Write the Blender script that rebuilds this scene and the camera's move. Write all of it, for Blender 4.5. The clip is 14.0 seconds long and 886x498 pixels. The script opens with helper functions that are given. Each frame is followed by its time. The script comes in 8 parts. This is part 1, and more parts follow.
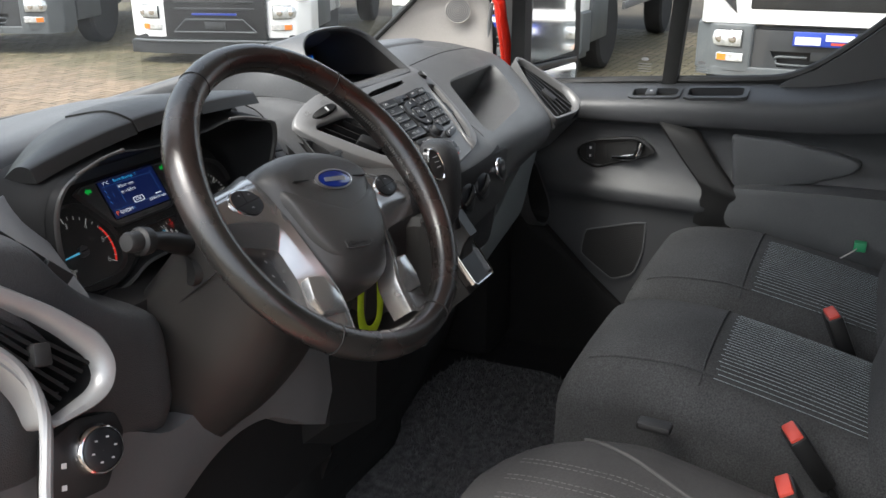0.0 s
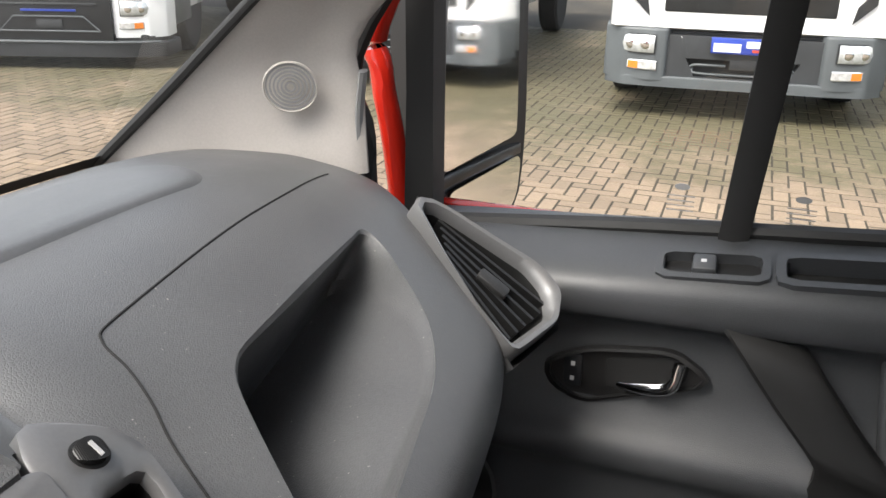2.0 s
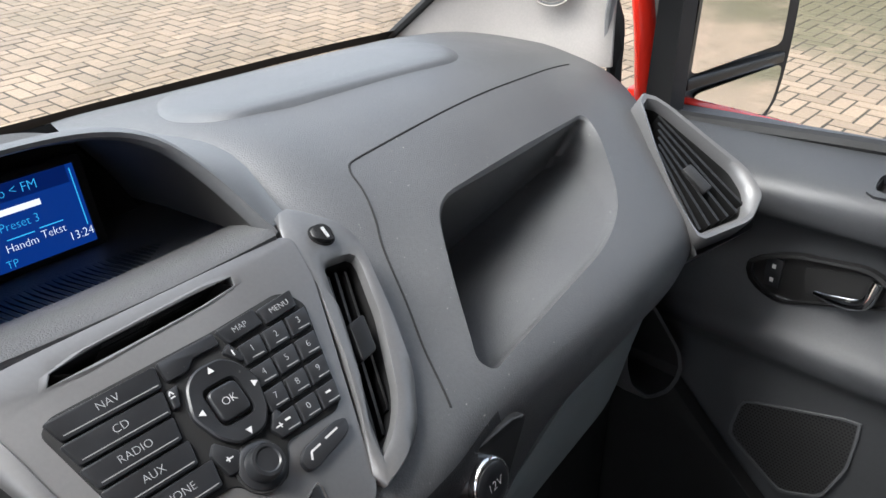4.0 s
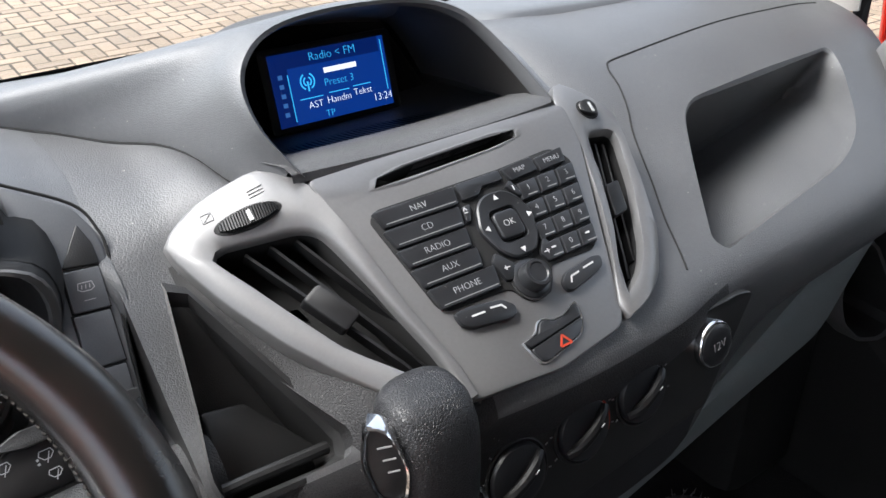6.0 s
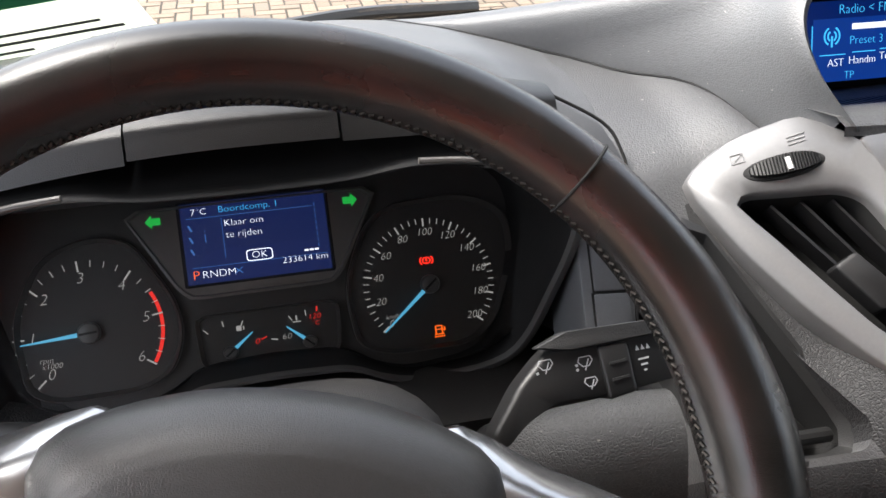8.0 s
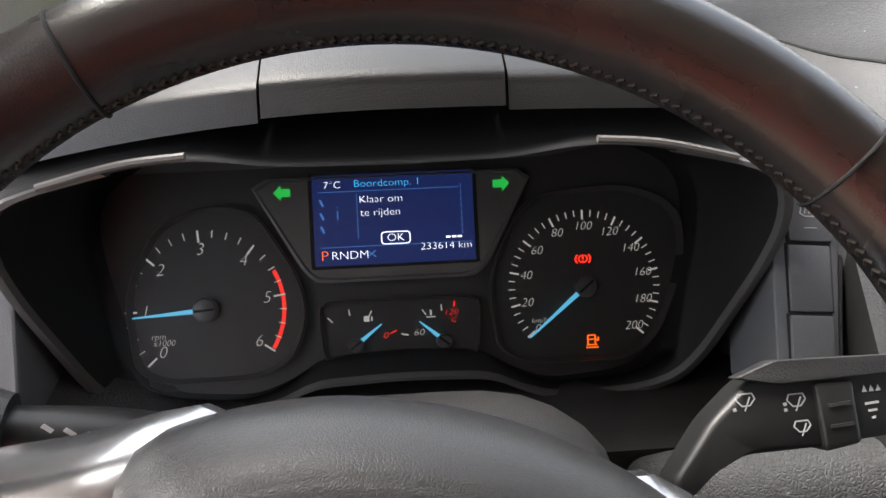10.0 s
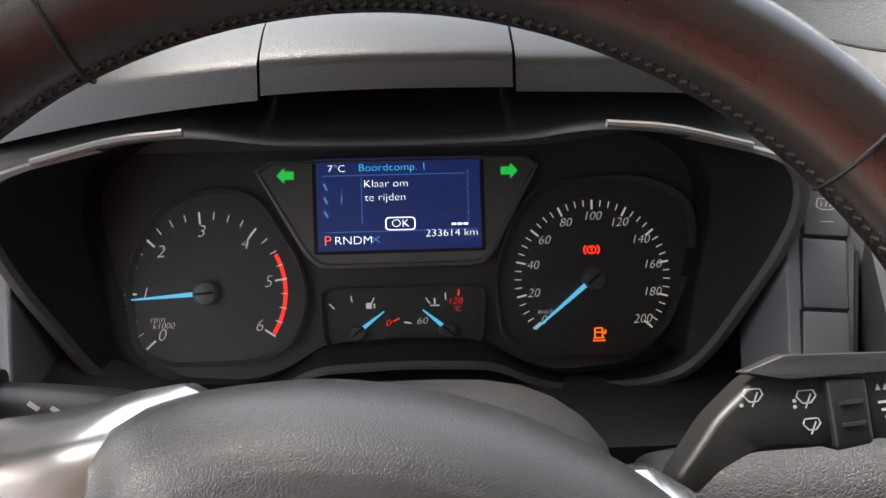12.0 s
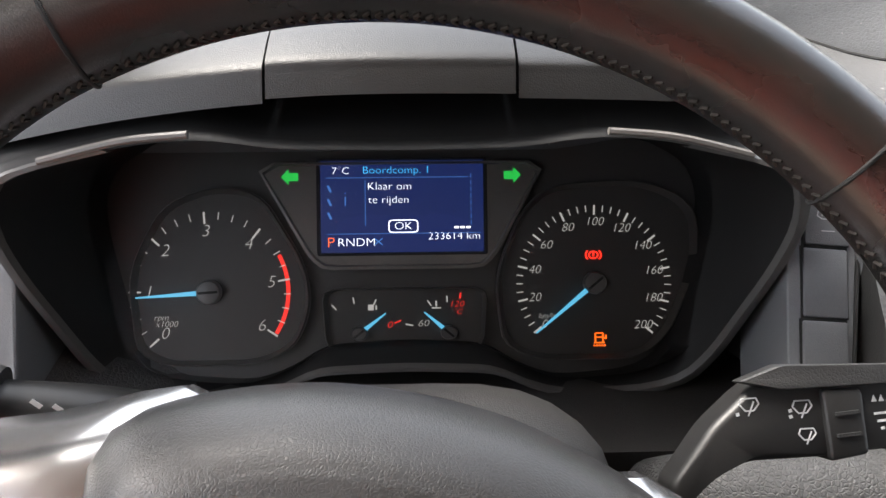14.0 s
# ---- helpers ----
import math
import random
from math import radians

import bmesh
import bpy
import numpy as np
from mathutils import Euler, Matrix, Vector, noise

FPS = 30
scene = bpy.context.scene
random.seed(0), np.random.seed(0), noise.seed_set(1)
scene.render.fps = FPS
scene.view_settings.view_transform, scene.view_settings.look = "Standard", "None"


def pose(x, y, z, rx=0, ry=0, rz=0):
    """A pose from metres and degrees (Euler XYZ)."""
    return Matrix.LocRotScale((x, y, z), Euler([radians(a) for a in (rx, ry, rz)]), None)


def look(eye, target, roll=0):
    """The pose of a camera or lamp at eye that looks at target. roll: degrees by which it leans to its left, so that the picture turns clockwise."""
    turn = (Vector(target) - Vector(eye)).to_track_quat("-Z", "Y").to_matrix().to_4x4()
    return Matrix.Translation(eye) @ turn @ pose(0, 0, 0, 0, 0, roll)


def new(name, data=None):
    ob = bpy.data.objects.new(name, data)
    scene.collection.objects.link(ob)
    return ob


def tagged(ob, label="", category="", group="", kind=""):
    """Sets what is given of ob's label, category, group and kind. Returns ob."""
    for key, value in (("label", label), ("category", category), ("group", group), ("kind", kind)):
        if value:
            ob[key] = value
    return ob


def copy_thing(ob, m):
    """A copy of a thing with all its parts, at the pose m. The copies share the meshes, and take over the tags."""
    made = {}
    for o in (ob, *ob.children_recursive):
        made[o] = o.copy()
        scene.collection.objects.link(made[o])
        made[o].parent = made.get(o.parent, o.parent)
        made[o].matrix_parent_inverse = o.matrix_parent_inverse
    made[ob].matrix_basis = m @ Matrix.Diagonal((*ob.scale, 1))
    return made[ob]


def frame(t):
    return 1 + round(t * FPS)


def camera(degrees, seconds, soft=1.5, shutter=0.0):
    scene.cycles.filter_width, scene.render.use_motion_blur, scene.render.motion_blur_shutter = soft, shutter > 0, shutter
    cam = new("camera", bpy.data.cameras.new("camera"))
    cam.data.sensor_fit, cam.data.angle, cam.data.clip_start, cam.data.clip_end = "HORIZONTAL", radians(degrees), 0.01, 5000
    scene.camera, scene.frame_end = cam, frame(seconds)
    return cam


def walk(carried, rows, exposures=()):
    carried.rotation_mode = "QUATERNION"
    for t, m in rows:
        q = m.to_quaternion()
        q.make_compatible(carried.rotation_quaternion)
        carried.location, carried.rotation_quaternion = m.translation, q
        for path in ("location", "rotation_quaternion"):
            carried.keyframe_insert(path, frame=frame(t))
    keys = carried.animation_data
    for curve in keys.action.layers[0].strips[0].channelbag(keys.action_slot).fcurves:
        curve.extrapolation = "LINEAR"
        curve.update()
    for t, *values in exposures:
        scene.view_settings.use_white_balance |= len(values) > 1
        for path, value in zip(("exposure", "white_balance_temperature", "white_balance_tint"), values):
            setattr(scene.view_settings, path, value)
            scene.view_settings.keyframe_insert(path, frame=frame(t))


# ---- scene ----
cam = camera(53.8, 14.0)
METRES, EYE, TILT, LEAN, TURN = 1.86, 1.68, -20.6, 0.0, -63.5
ROWS = [
    (0.0, 0.0, 0.0, 0.0, -0.0, -0.0, -0.0),
    (0.5, -0.0079, 0.1847, 0.0655, -2.8, -0.41, 0.72),
    (1.0, -0.01, 0.284, 0.1287, -4.09, -0.57, 0.79),
    (1.5, 0.0062, 0.4445, 0.1488, -6.03, -0.71, 1.05),
    (2.0, 0.0436, 0.61, 0.221, -7.14, -0.82, 1.46),
    (4.5, 0.1113, 0.4972, 0.2104, 17.48, -10.59, -6.73),
    (5.0, 0.1141, 0.4771, 0.2017, 19.34, -10.9, -7.27),
    (5.5, 0.1016, 0.4669, 0.1914, 21.81, -11.29, -8.1),
    (6.0, 0.0927, 0.459, 0.1773, 25.96, -12.06, -9.51),
    (6.5, 0.0781, 0.4513, 0.165, 30.19, -12.9, -10.86),
    (7.0, 0.0606, 0.4451, 0.1527, 35.33, -14.06, -12.2),
    (7.5, 0.0467, 0.4424, 0.1466, 42.53, -15.85, -13.68),
    (8.0, 0.0337, 0.4344, 0.1409, 49.0, -17.6, -15.2),
    (8.5, 0.0166, 0.4359, 0.1344, 52.53, -18.66, -15.86),
    (9.0, 0.0005, 0.4461, 0.1252, 54.89, -19.36, -16.26),
    (11.5, -0.0007, 0.4547, 0.1232, 58.9, -20.75, -17.51),
    (12.0, -0.002, 0.4562, 0.1208, 59.17, -20.94, -17.68),
    (12.5, -0.0011, 0.4569, 0.1212, 59.46, -21.09, -17.81),
    (13.0, -0.0006, 0.4544, 0.1238, 59.67, -21.15, -18.06),
    (13.5, -0.0005, 0.4545, 0.1243, 59.81, -21.19, -18.2),
    (14.0, -0.001, 0.4563, 0.123, 59.91, -21.29, -18.33),
]
walk(cam, [(t, pose(-1.247, 0, EYE, TILT, LEAN, TURN) @ pose(METRES * x, METRES * y, METRES * z, 90 + pitch, roll, yaw)) for t, x, y, z, yaw, pitch, roll in ROWS],
     exposures=[(0.0, 1.67, 6400, 8), (1.0, 1.72, 6500, 10), (2.2, 1.62, 6600, 10), (4.3, 1.97, 6150, 9), (6.0, 2.04, 6200, 10), (7.5, 2.14, 6400, 11), (9.0, 2.32, 6700, 11), (11.4, 2.52, 6700, 11), (14.0, 2.66, 6700, 11)])

# ---- sky, sun, exposure ----
world = bpy.data.worlds.new("overcast_sky")
scene.world = world
world.use_nodes = True
wn = world.node_tree.nodes
sky = wn.new("ShaderNodeTexSky")
sky.sky_type = "NISHITA"
sky.sun_disc = False
sky.sun_elevation, sky.sun_rotation = radians(56), radians(-63.4)
sky.air_density, sky.dust_density = 1.0, 4.0
wash = wn.new("ShaderNodeHueSaturation")
wash.inputs["Saturation"].default_value = 0.45
world.node_tree.links.new(sky.outputs[0], wash.inputs["Color"])
world.node_tree.links.new(wash.outputs[0], wn["Background"].inputs["Color"])
wn["Background"].inputs["Strength"].default_value = 0.15
sun_data = bpy.data.lights.new("sun", "SUN")
sun_data.energy, sun_data.angle, sun_data.color = 1.1, radians(25), (1.0, 0.96, 0.9)
sun = new("sun", sun_data)
sun.matrix_world = look((0, 0, 0), (0.50, -0.25, -0.83))

# ---- materials ----
def mat(name, color, rough=0.5, metal=0.0, var=0.15, vscale=6.0, bump=0.0, bscale=400.0, kind="noise",
        emit=None, estr=1.0, coat=0.0, spec=0.5, rnd=0.0, fine=0.0, dust=0.0):
    """A surface with slow colour change, fine relief, and some uneven gloss."""
    m = bpy.data.materials.new(name)
    m.use_nodes = True
    n, l = m.node_tree.nodes, m.node_tree.links
    b = n["Principled BSDF"]
    b.inputs["Roughness"].default_value = rough
    b.inputs["Metallic"].default_value = metal
    b.inputs["Coat Weight"].default_value = coat
    b.inputs["Specular IOR Level"].default_value = spec
    tc = n.new("ShaderNodeTexCoord")
    big = n.new("ShaderNodeTexNoise")
    big.inputs["Scale"].default_value, big.inputs["Detail"].default_value = vscale, 5.0
    l.new(tc.outputs["Object"], big.inputs["Vector"])
    ramp = n.new("ShaderNodeMapRange")
    ramp.inputs["From Min"].default_value, ramp.inputs["From Max"].default_value = 0.3, 0.7
    ramp.inputs["To Min"].default_value, ramp.inputs["To Max"].default_value = 1.0 - var, 1.0 + var
    l.new(big.outputs["Fac"], ramp.inputs["Value"])
    mul = n.new("ShaderNodeMix")
    mul.data_type, mul.blend_type = "RGBA", "MULTIPLY"
    mul.inputs["Factor"].default_value = 1.0
    mul.inputs[6].default_value = (*color, 1)
    l.new(ramp.outputs[0], mul.inputs[7])
    out = mul.outputs[2]
    if fine:
        sm = n.new("ShaderNodeTexNoise")
        sm.inputs["Scale"].default_value, sm.inputs["Detail"].default_value = vscale * 40, 3.0
        l.new(tc.outputs["Object"], sm.inputs["Vector"])
        r2 = n.new("ShaderNodeMapRange")
        r2.inputs["From Min"].default_value, r2.inputs["From Max"].default_value = 0.3, 0.7
        r2.inputs["To Min"].default_value, r2.inputs["To Max"].default_value = 1.0 - fine, 1.0 + fine
        l.new(sm.outputs["Fac"], r2.inputs["Value"])
        m2 = n.new("ShaderNodeMix")
        m2.data_type, m2.blend_type = "RGBA", "MULTIPLY"
        m2.inputs["Factor"].default_value = 1.0
        l.new(out, m2.inputs[6])
        l.new(r2.outputs[0], m2.inputs[7])
        out = m2.outputs[2]
    if rnd:
        oi = n.new("ShaderNodeObjectInfo")
        geo = n.new("ShaderNodeNewGeometry")
        add = n.new("ShaderNodeMath")
        l.new(oi.outputs["Random"], add.inputs[0])
        l.new(geo.outputs["Random Per Island"], add.inputs[1])
        fr = n.new("ShaderNodeMath")
        fr.operation = "FRACT"
        l.new(add.outputs[0], fr.inputs[0])
        r3 = n.new("ShaderNodeMapRange")
        r3.inputs["To Min"].default_value, r3.inputs["To Max"].default_value = 1.0 - rnd, 1.0 + rnd
        l.new(fr.outputs[0], r3.inputs["Value"])
        m3 = n.new("ShaderNodeMix")
        m3.data_type, m3.blend_type = "RGBA", "MULTIPLY"
        m3.inputs["Factor"].default_value = 1.0
        l.new(out, m3.inputs[6])
        l.new(r3.outputs[0], m3.inputs[7])
        out = m3.outputs[2]
    if dust:
        sp = n.new("ShaderNodeTexNoise")
        sp.inputs["Scale"].default_value, sp.inputs["Detail"].default_value = 260.0, 2.0
        l.new(tc.outputs["Object"], sp.inputs["Vector"])
        cut = n.new("ShaderNodeMapRange")
        cut.inputs["From Min"].default_value, cut.inputs["From Max"].default_value = 0.74, 0.78
        cut.inputs["To Max"].default_value = dust
        l.new(sp.outputs["Fac"], cut.inputs["Value"])
        m4 = n.new("ShaderNodeMix")
        m4.data_type = "RGBA"
        l.new(cut.outputs[0], m4.inputs["Factor"])
        l.new(out, m4.inputs[6])
        m4.inputs[7].default_value = (0.4, 0.38, 0.35, 1)
        out = m4.outputs[2]
    l.new(out, b.inputs["Base Color"])
    rr = n.new("ShaderNodeMapRange")
    rr.inputs["From Min"].default_value, rr.inputs["From Max"].default_value = 0.3, 0.7
    rr.inputs["To Min"].default_value, rr.inputs["To Max"].default_value = max(rough - 0.06, 0.02), min(rough + 0.06, 1)
    l.new(big.outputs["Fac"], rr.inputs["Value"])
    l.new(rr.outputs[0], b.inputs["Roughness"])
    if bump:
        if kind == "grain":
            t = n.new("ShaderNodeTexVoronoi")
            t.feature = "DISTANCE_TO_EDGE"
            t.inputs["Scale"].default_value = bscale
            cr = n.new("ShaderNodeMapRange")
            cr.interpolation_type = "SMOOTHSTEP"
            cr.inputs["From Max"].default_value = 0.22
            l.new(t.outputs["Distance"], cr.inputs["Value"])
            h = cr.outputs[0]
        elif kind == "weave":
            t = n.new("ShaderNodeTexWave")
            t.inputs["Scale"].default_value = bscale
            t.inputs["Distortion"].default_value = 0.8
            t.inputs["Detail Scale"].default_value = 2.0
            h = t.outputs["Fac"]
        else:
            t = n.new("ShaderNodeTexNoise")
            t.inputs["Scale"].default_value, t.inputs["Detail"].default_value = bscale, 4.0
            h = t.outputs["Fac"]
        l.new(tc.outputs["Object"], t.inputs["Vector"])
        bp = n.new("ShaderNodeBump")
        bp.inputs["Strength"].default_value = bump
        bp.inputs["Distance"].default_value = (0.16 if kind == "grain" else 0.4) / bscale
        l.new(h, bp.inputs["Height"])
        l.new(bp.outputs[0], b.inputs["Normal"])
    if emit:
        b.inputs["Emission Color"].default_value = (*emit, 1)
        b.inputs["Emission Strength"].default_value = estr
    return m


def pane_mat(name, tint=(1, 1, 1), ior=1.45, gloss_rough=0.0):
    m = bpy.data.materials.new(name)
    m.use_nodes = True
    n, l = m.node_tree.nodes, m.node_tree.links
    n.remove(n["Principled BSDF"])
    tr, gl, mx, fr = (n.new("ShaderNodeBsdfTransparent"), n.new("ShaderNodeBsdfGlossy"), n.new("ShaderNodeMixShader"), n.new("ShaderNodeFresnel"))
    tr.inputs["Color"].default_value = (*tint, 1)
    gl.inputs["Roughness"].default_value = gloss_rough
    fr.inputs["IOR"].default_value = ior
    l.new(fr.outputs[0], mx.inputs[0])
    l.new(tr.outputs[0], mx.inputs[1])
    l.new(gl.outputs[0], mx.inputs[2])
    l.new(mx.outputs[0], n["Material Output"].inputs["Surface"])
    return m


def glow(name, color, strength):
    return mat(name, tuple(c * 0.3 for c in color), 0.5, emit=color, estr=strength, var=0.02)


M_DASH = mat("dash_plastic", (0.083, 0.084, 0.086), 0.42, var=0.10, vscale=9, bump=0.45, bscale=470, spec=0.5, kind="grain", fine=0.08, dust=0.6)
# shaded copy of the dash plastic
M_DASHSHADE = mat("dash_middle_plastic", (0.028, 0.028, 0.029), 0.58, var=0.10, vscale=9, bump=0.7, bscale=470, spec=0.3, kind="grain", fine=0.08, dust=0.3)
M_DASHTOP = mat("dash_top_plastic", (0.096, 0.099, 0.103), 0.42, var=0.10, vscale=7, bump=0.32, bscale=520, spec=0.5, kind="grain", fine=0.05, dust=0.6)
# lit copy of the dash grey, lightened for the light these faces lack
M_SWITCHLIT = mat("switch_plastic", (0.125, 0.130, 0.136), 0.45, var=0.08, vscale=20, bump=0.3, bscale=900, kind="grain", fine=0.04)
M_DASHLOW = mat("lower_dash_plastic", (0.068, 0.069, 0.071), 0.55, var=0.10, vscale=9, bump=0.75, bscale=430, spec=0.35, kind="grain", fine=0.08, dust=0.3)
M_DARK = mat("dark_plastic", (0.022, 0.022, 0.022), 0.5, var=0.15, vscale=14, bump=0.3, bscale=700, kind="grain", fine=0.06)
M_BLACK = mat("black_plastic", (0.012, 0.012, 0.012), 0.42, var=0.15, vscale=20, fine=0.08)
M_SLAT = mat("slat_black", (0.0075, 0.0075, 0.008), 0.5, spec=0.35, var=0.15, vscale=20, fine=0.08)
# matt black, also laid in some recesses and gaps in place of shade
M_MATTBLACK = mat("matt_black", (0.006, 0.006, 0.006), 0.8, var=0.1)
M_VISOR = mat("visor_plastic", (0.013, 0.0128, 0.0125), 0.40, spec=0.5, var=0.12, vscale=12, bump=0.3, bscale=900, kind="grain", fine=0.05)
M_LINE = mat("seam_shadow", (0.012, 0.012, 0.012), 0.9)
M_SILVER = mat("silver_paint", (0.185, 0.184, 0.185), 0.45, metal=0.50, var=0.05, vscale=10, bump=0.05, bscale=1500, fine=0.03)
M_SPOKE = mat("spoke_silver", (0.50, 0.495, 0.49), 0.23, metal=0.88, var=0.04, vscale=10, fine=0.02)
# lit copy of the silver paint, door-side brightness put into its colour
M_SILVERLIT = mat("vent_ring_silver", (0.33, 0.33, 0.33), 0.36, metal=0.4, var=0.05, vscale=10, fine=0.02)
M_CHROME = mat("chrome", (0.75, 0.75, 0.76), 0.12, metal=1.0, var=0.04)
M_SATIN = mat("satin_chrome", (0.62, 0.62, 0.62), 0.28, metal=0.9, var=0.06)
M_LEATHER = mat("worn_leather", (0.016, 0.0155, 0.0145), 0.27, spec=0.75, var=0.35, vscale=16, bump=0.12, bscale=900, kind="grain", fine=0.12)
def worn(m, color, scale, lo, hi, amount):
    """Rubs a second colour into a material in patches."""
    n, l = m.node_tree.nodes, m.node_tree.links
    b = n["Principled BSDF"]
    src = b.inputs["Base Color"].links[0].from_socket
    tc, no, mr, mx = n.new("ShaderNodeTexCoord"), n.new("ShaderNodeTexNoise"), n.new("ShaderNodeMapRange"), n.new("ShaderNodeMix")
    no.inputs["Scale"].default_value, no.inputs["Detail"].default_value = scale, 8.0
    no.inputs["Roughness"].default_value = 0.7
    mr.inputs["From Min"].default_value, mr.inputs["From Max"].default_value, mr.inputs["To Max"].default_value = lo, hi, amount
    mx.data_type = "RGBA"
    mx.inputs[7].default_value = (*color, 1)
    l.new(tc.outputs["Object"], no.inputs["Vector"])
    l.new(no.outputs["Fac"], mr.inputs["Value"])
    l.new(mr.outputs[0], mx.inputs["Factor"])
    l.new(src, mx.inputs[6])
    l.new(mx.outputs[2], b.inputs["Base Color"])
    return m


# red-brown patches: part leather wear, part red reflection put into the colour
worn(M_LEATHER, (0.09, 0.022, 0.013), 4.0, 0.50, 0.78, 0.35)


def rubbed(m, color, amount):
    """Paints a red reflection into the leather's colour where the mesh's mask says."""
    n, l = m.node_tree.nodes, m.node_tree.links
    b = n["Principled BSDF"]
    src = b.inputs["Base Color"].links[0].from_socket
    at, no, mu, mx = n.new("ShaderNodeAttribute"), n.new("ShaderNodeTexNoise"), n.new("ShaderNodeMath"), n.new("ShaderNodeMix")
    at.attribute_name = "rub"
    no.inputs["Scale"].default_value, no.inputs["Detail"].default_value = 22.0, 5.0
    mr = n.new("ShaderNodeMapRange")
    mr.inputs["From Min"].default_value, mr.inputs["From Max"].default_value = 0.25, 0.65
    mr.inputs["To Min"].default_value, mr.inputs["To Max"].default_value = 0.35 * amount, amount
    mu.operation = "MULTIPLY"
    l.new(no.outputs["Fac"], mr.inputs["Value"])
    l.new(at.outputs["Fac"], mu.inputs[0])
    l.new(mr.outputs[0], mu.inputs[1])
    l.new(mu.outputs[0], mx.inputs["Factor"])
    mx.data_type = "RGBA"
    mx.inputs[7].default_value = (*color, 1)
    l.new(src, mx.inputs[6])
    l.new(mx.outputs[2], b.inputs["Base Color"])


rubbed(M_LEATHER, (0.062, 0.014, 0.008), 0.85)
M_THREAD = mat("stitching_thread", (0.028, 0.023, 0.019), 0.8, var=0.3, vscale=60)
M_AIRBAG = mat("airbag_cover", (0.042, 0.041, 0.040), 0.38, spec=0.55, var=0.10, vscale=15, bump=0.35, bscale=900, kind="grain", fine=0.06)
M_BUTTON = mat("button_black", (0.018, 0.019, 0.021), 0.36, var=0.15, vscale=30, fine=0.06, dust=0.15)
M_PRINT = mat("white_print", (0.52, 0.52, 0.52), 0.6, var=0.05)
M_KEYPRINT = mat("key_print", (0.36, 0.37, 0.38), 0.6, var=0.05)
M_GREYPRINT = mat("grey_print", (0.25, 0.25, 0.25), 0.6, var=0.05)
M_DIAL = mat("dial_face", (0.036, 0.033, 0.030), 0.6, var=0.12, vscale=30, fine=0.06, dust=0.08)
M_BEZEL = mat("bezel_black", (0.012, 0.012, 0.012), 0.62, spec=0.3, var=0.15, vscale=20)
M_LIP = mat("bezel_lip_grey", (0.085, 0.083, 0.08), 0.35, var=0.1, vscale=20)
M_KNOB = mat("knob_leather", (0.022, 0.022, 0.023), 0.42, var=0.2, vscale=20, bump=1.0, bscale=620, kind="grain", fine=0.1)
M_DIALRIM = mat("dial_surround", (0.125, 0.115, 0.105), 0.42, var=0.12, vscale=20, fine=0.06)
M_DIALPOD = mat("dial_pod", (0.055, 0.051, 0.047), 0.5, var=0.12, vscale=20, fine=0.06)
M_TICK = glow("dial_print_lit", (0.85, 0.84, 0.80), 0.075)
M_REDTICK = glow("dial_red", (0.85, 0.03, 0.02), 0.198)
M_NEEDLE = glow("needle_blue", (0.12, 0.55, 0.85), 0.15)
M_LCD = glow("lcd_blue", (0.005, 0.011, 0.06), 0.270)
M_LCD2 = glow("radio_lcd_blue", (0.003, 0.03, 0.20), 0.28)
M_LCDDARK = glow("radio_lcd_deep", (0.001, 0.010, 0.085), 0.30)
M_LCDTEXT = glow("lcd_text", (0.85, 0.9, 1.0), 0.306)
M_LCDCYAN = glow("lcd_cyan", (0.05, 0.45, 0.85), 0.306)
M_LCDDIM = glow("lcd_dim", (0.03, 0.10, 0.28), 0.324)
M_GREEN = glow("indicator_green", (0.02, 0.75, 0.10), 0.11)
M_WARN = glow("warning_red", (1.0, 0.03, 0.015), 0.396)
M_AMBER = glow("warning_amber", (1.0, 0.14, 0.01), 0.324)
M_REDPRINT = mat("red_print", (0.45, 0.05, 0.02), 0.5)
M_FABRIC = mat("seat_fabric", (0.042, 0.043, 0.044), 0.9, var=0.25, vscale=10, bump=0.7, bscale=520, fine=0.45)
M_DRVFABRIC = mat("driver_seat_fabric", (0.035, 0.034, 0.034), 0.9, var=0.25, vscale=10, bump=0.4, bscale=130, kind="weave", fine=0.22)
M_PIPING = mat("seat_piping", (0.05, 0.049, 0.048), 0.85, var=0.2)
M_STITCH = mat("grey_blue_stitch", (0.36, 0.41, 0.43), 0.85, var=0.2, vscale=40)
M_DRVSTITCH = mat("driver_seat_stitch", (0.10, 0.098, 0.096), 0.85, var=0.3, vscale=60)
M_CARPET = mat("carpet", (0.014, 0.014, 0.015), 0.95, var=0.4, vscale=25, bump=1.0, bscale=260, fine=0.5)
M_MAT = mat("tufted_mat", (0.10, 0.10, 0.103), 0.95, var=0.5, vscale=60, bump=1.0, bscale=320, fine=0.6)
M_RUBBER = mat("rubber", (0.012, 0.012, 0.012), 0.6, var=0.2, vscale=20)
M_DOOR = mat("door_plastic", (0.044, 0.046, 0.049), 0.44, spec=0.55, var=0.10, vscale=8, bump=0.4, bscale=620, kind="grain", fine=0.05)
M_DOORLOW = mat("door_lower_plastic", (0.085, 0.088, 0.092), 0.5, spec=0.35, var=0.10, vscale=8, bump=0.3, bscale=620, kind="grain", fine=0.05)
M_PILLAR = mat("pillar_trim", (0.46, 0.43, 0.40), 0.62, var=0.07, vscale=9, bump=0.25, bscale=500, kind="grain", fine=0.04, dust=0.0)
M_KNEE = mat("knee_panel_grey", (0.135, 0.135, 0.135), 0.55, var=0.08, vscale=9, bump=0.3, bscale=640, kind="grain", fine=0.04)
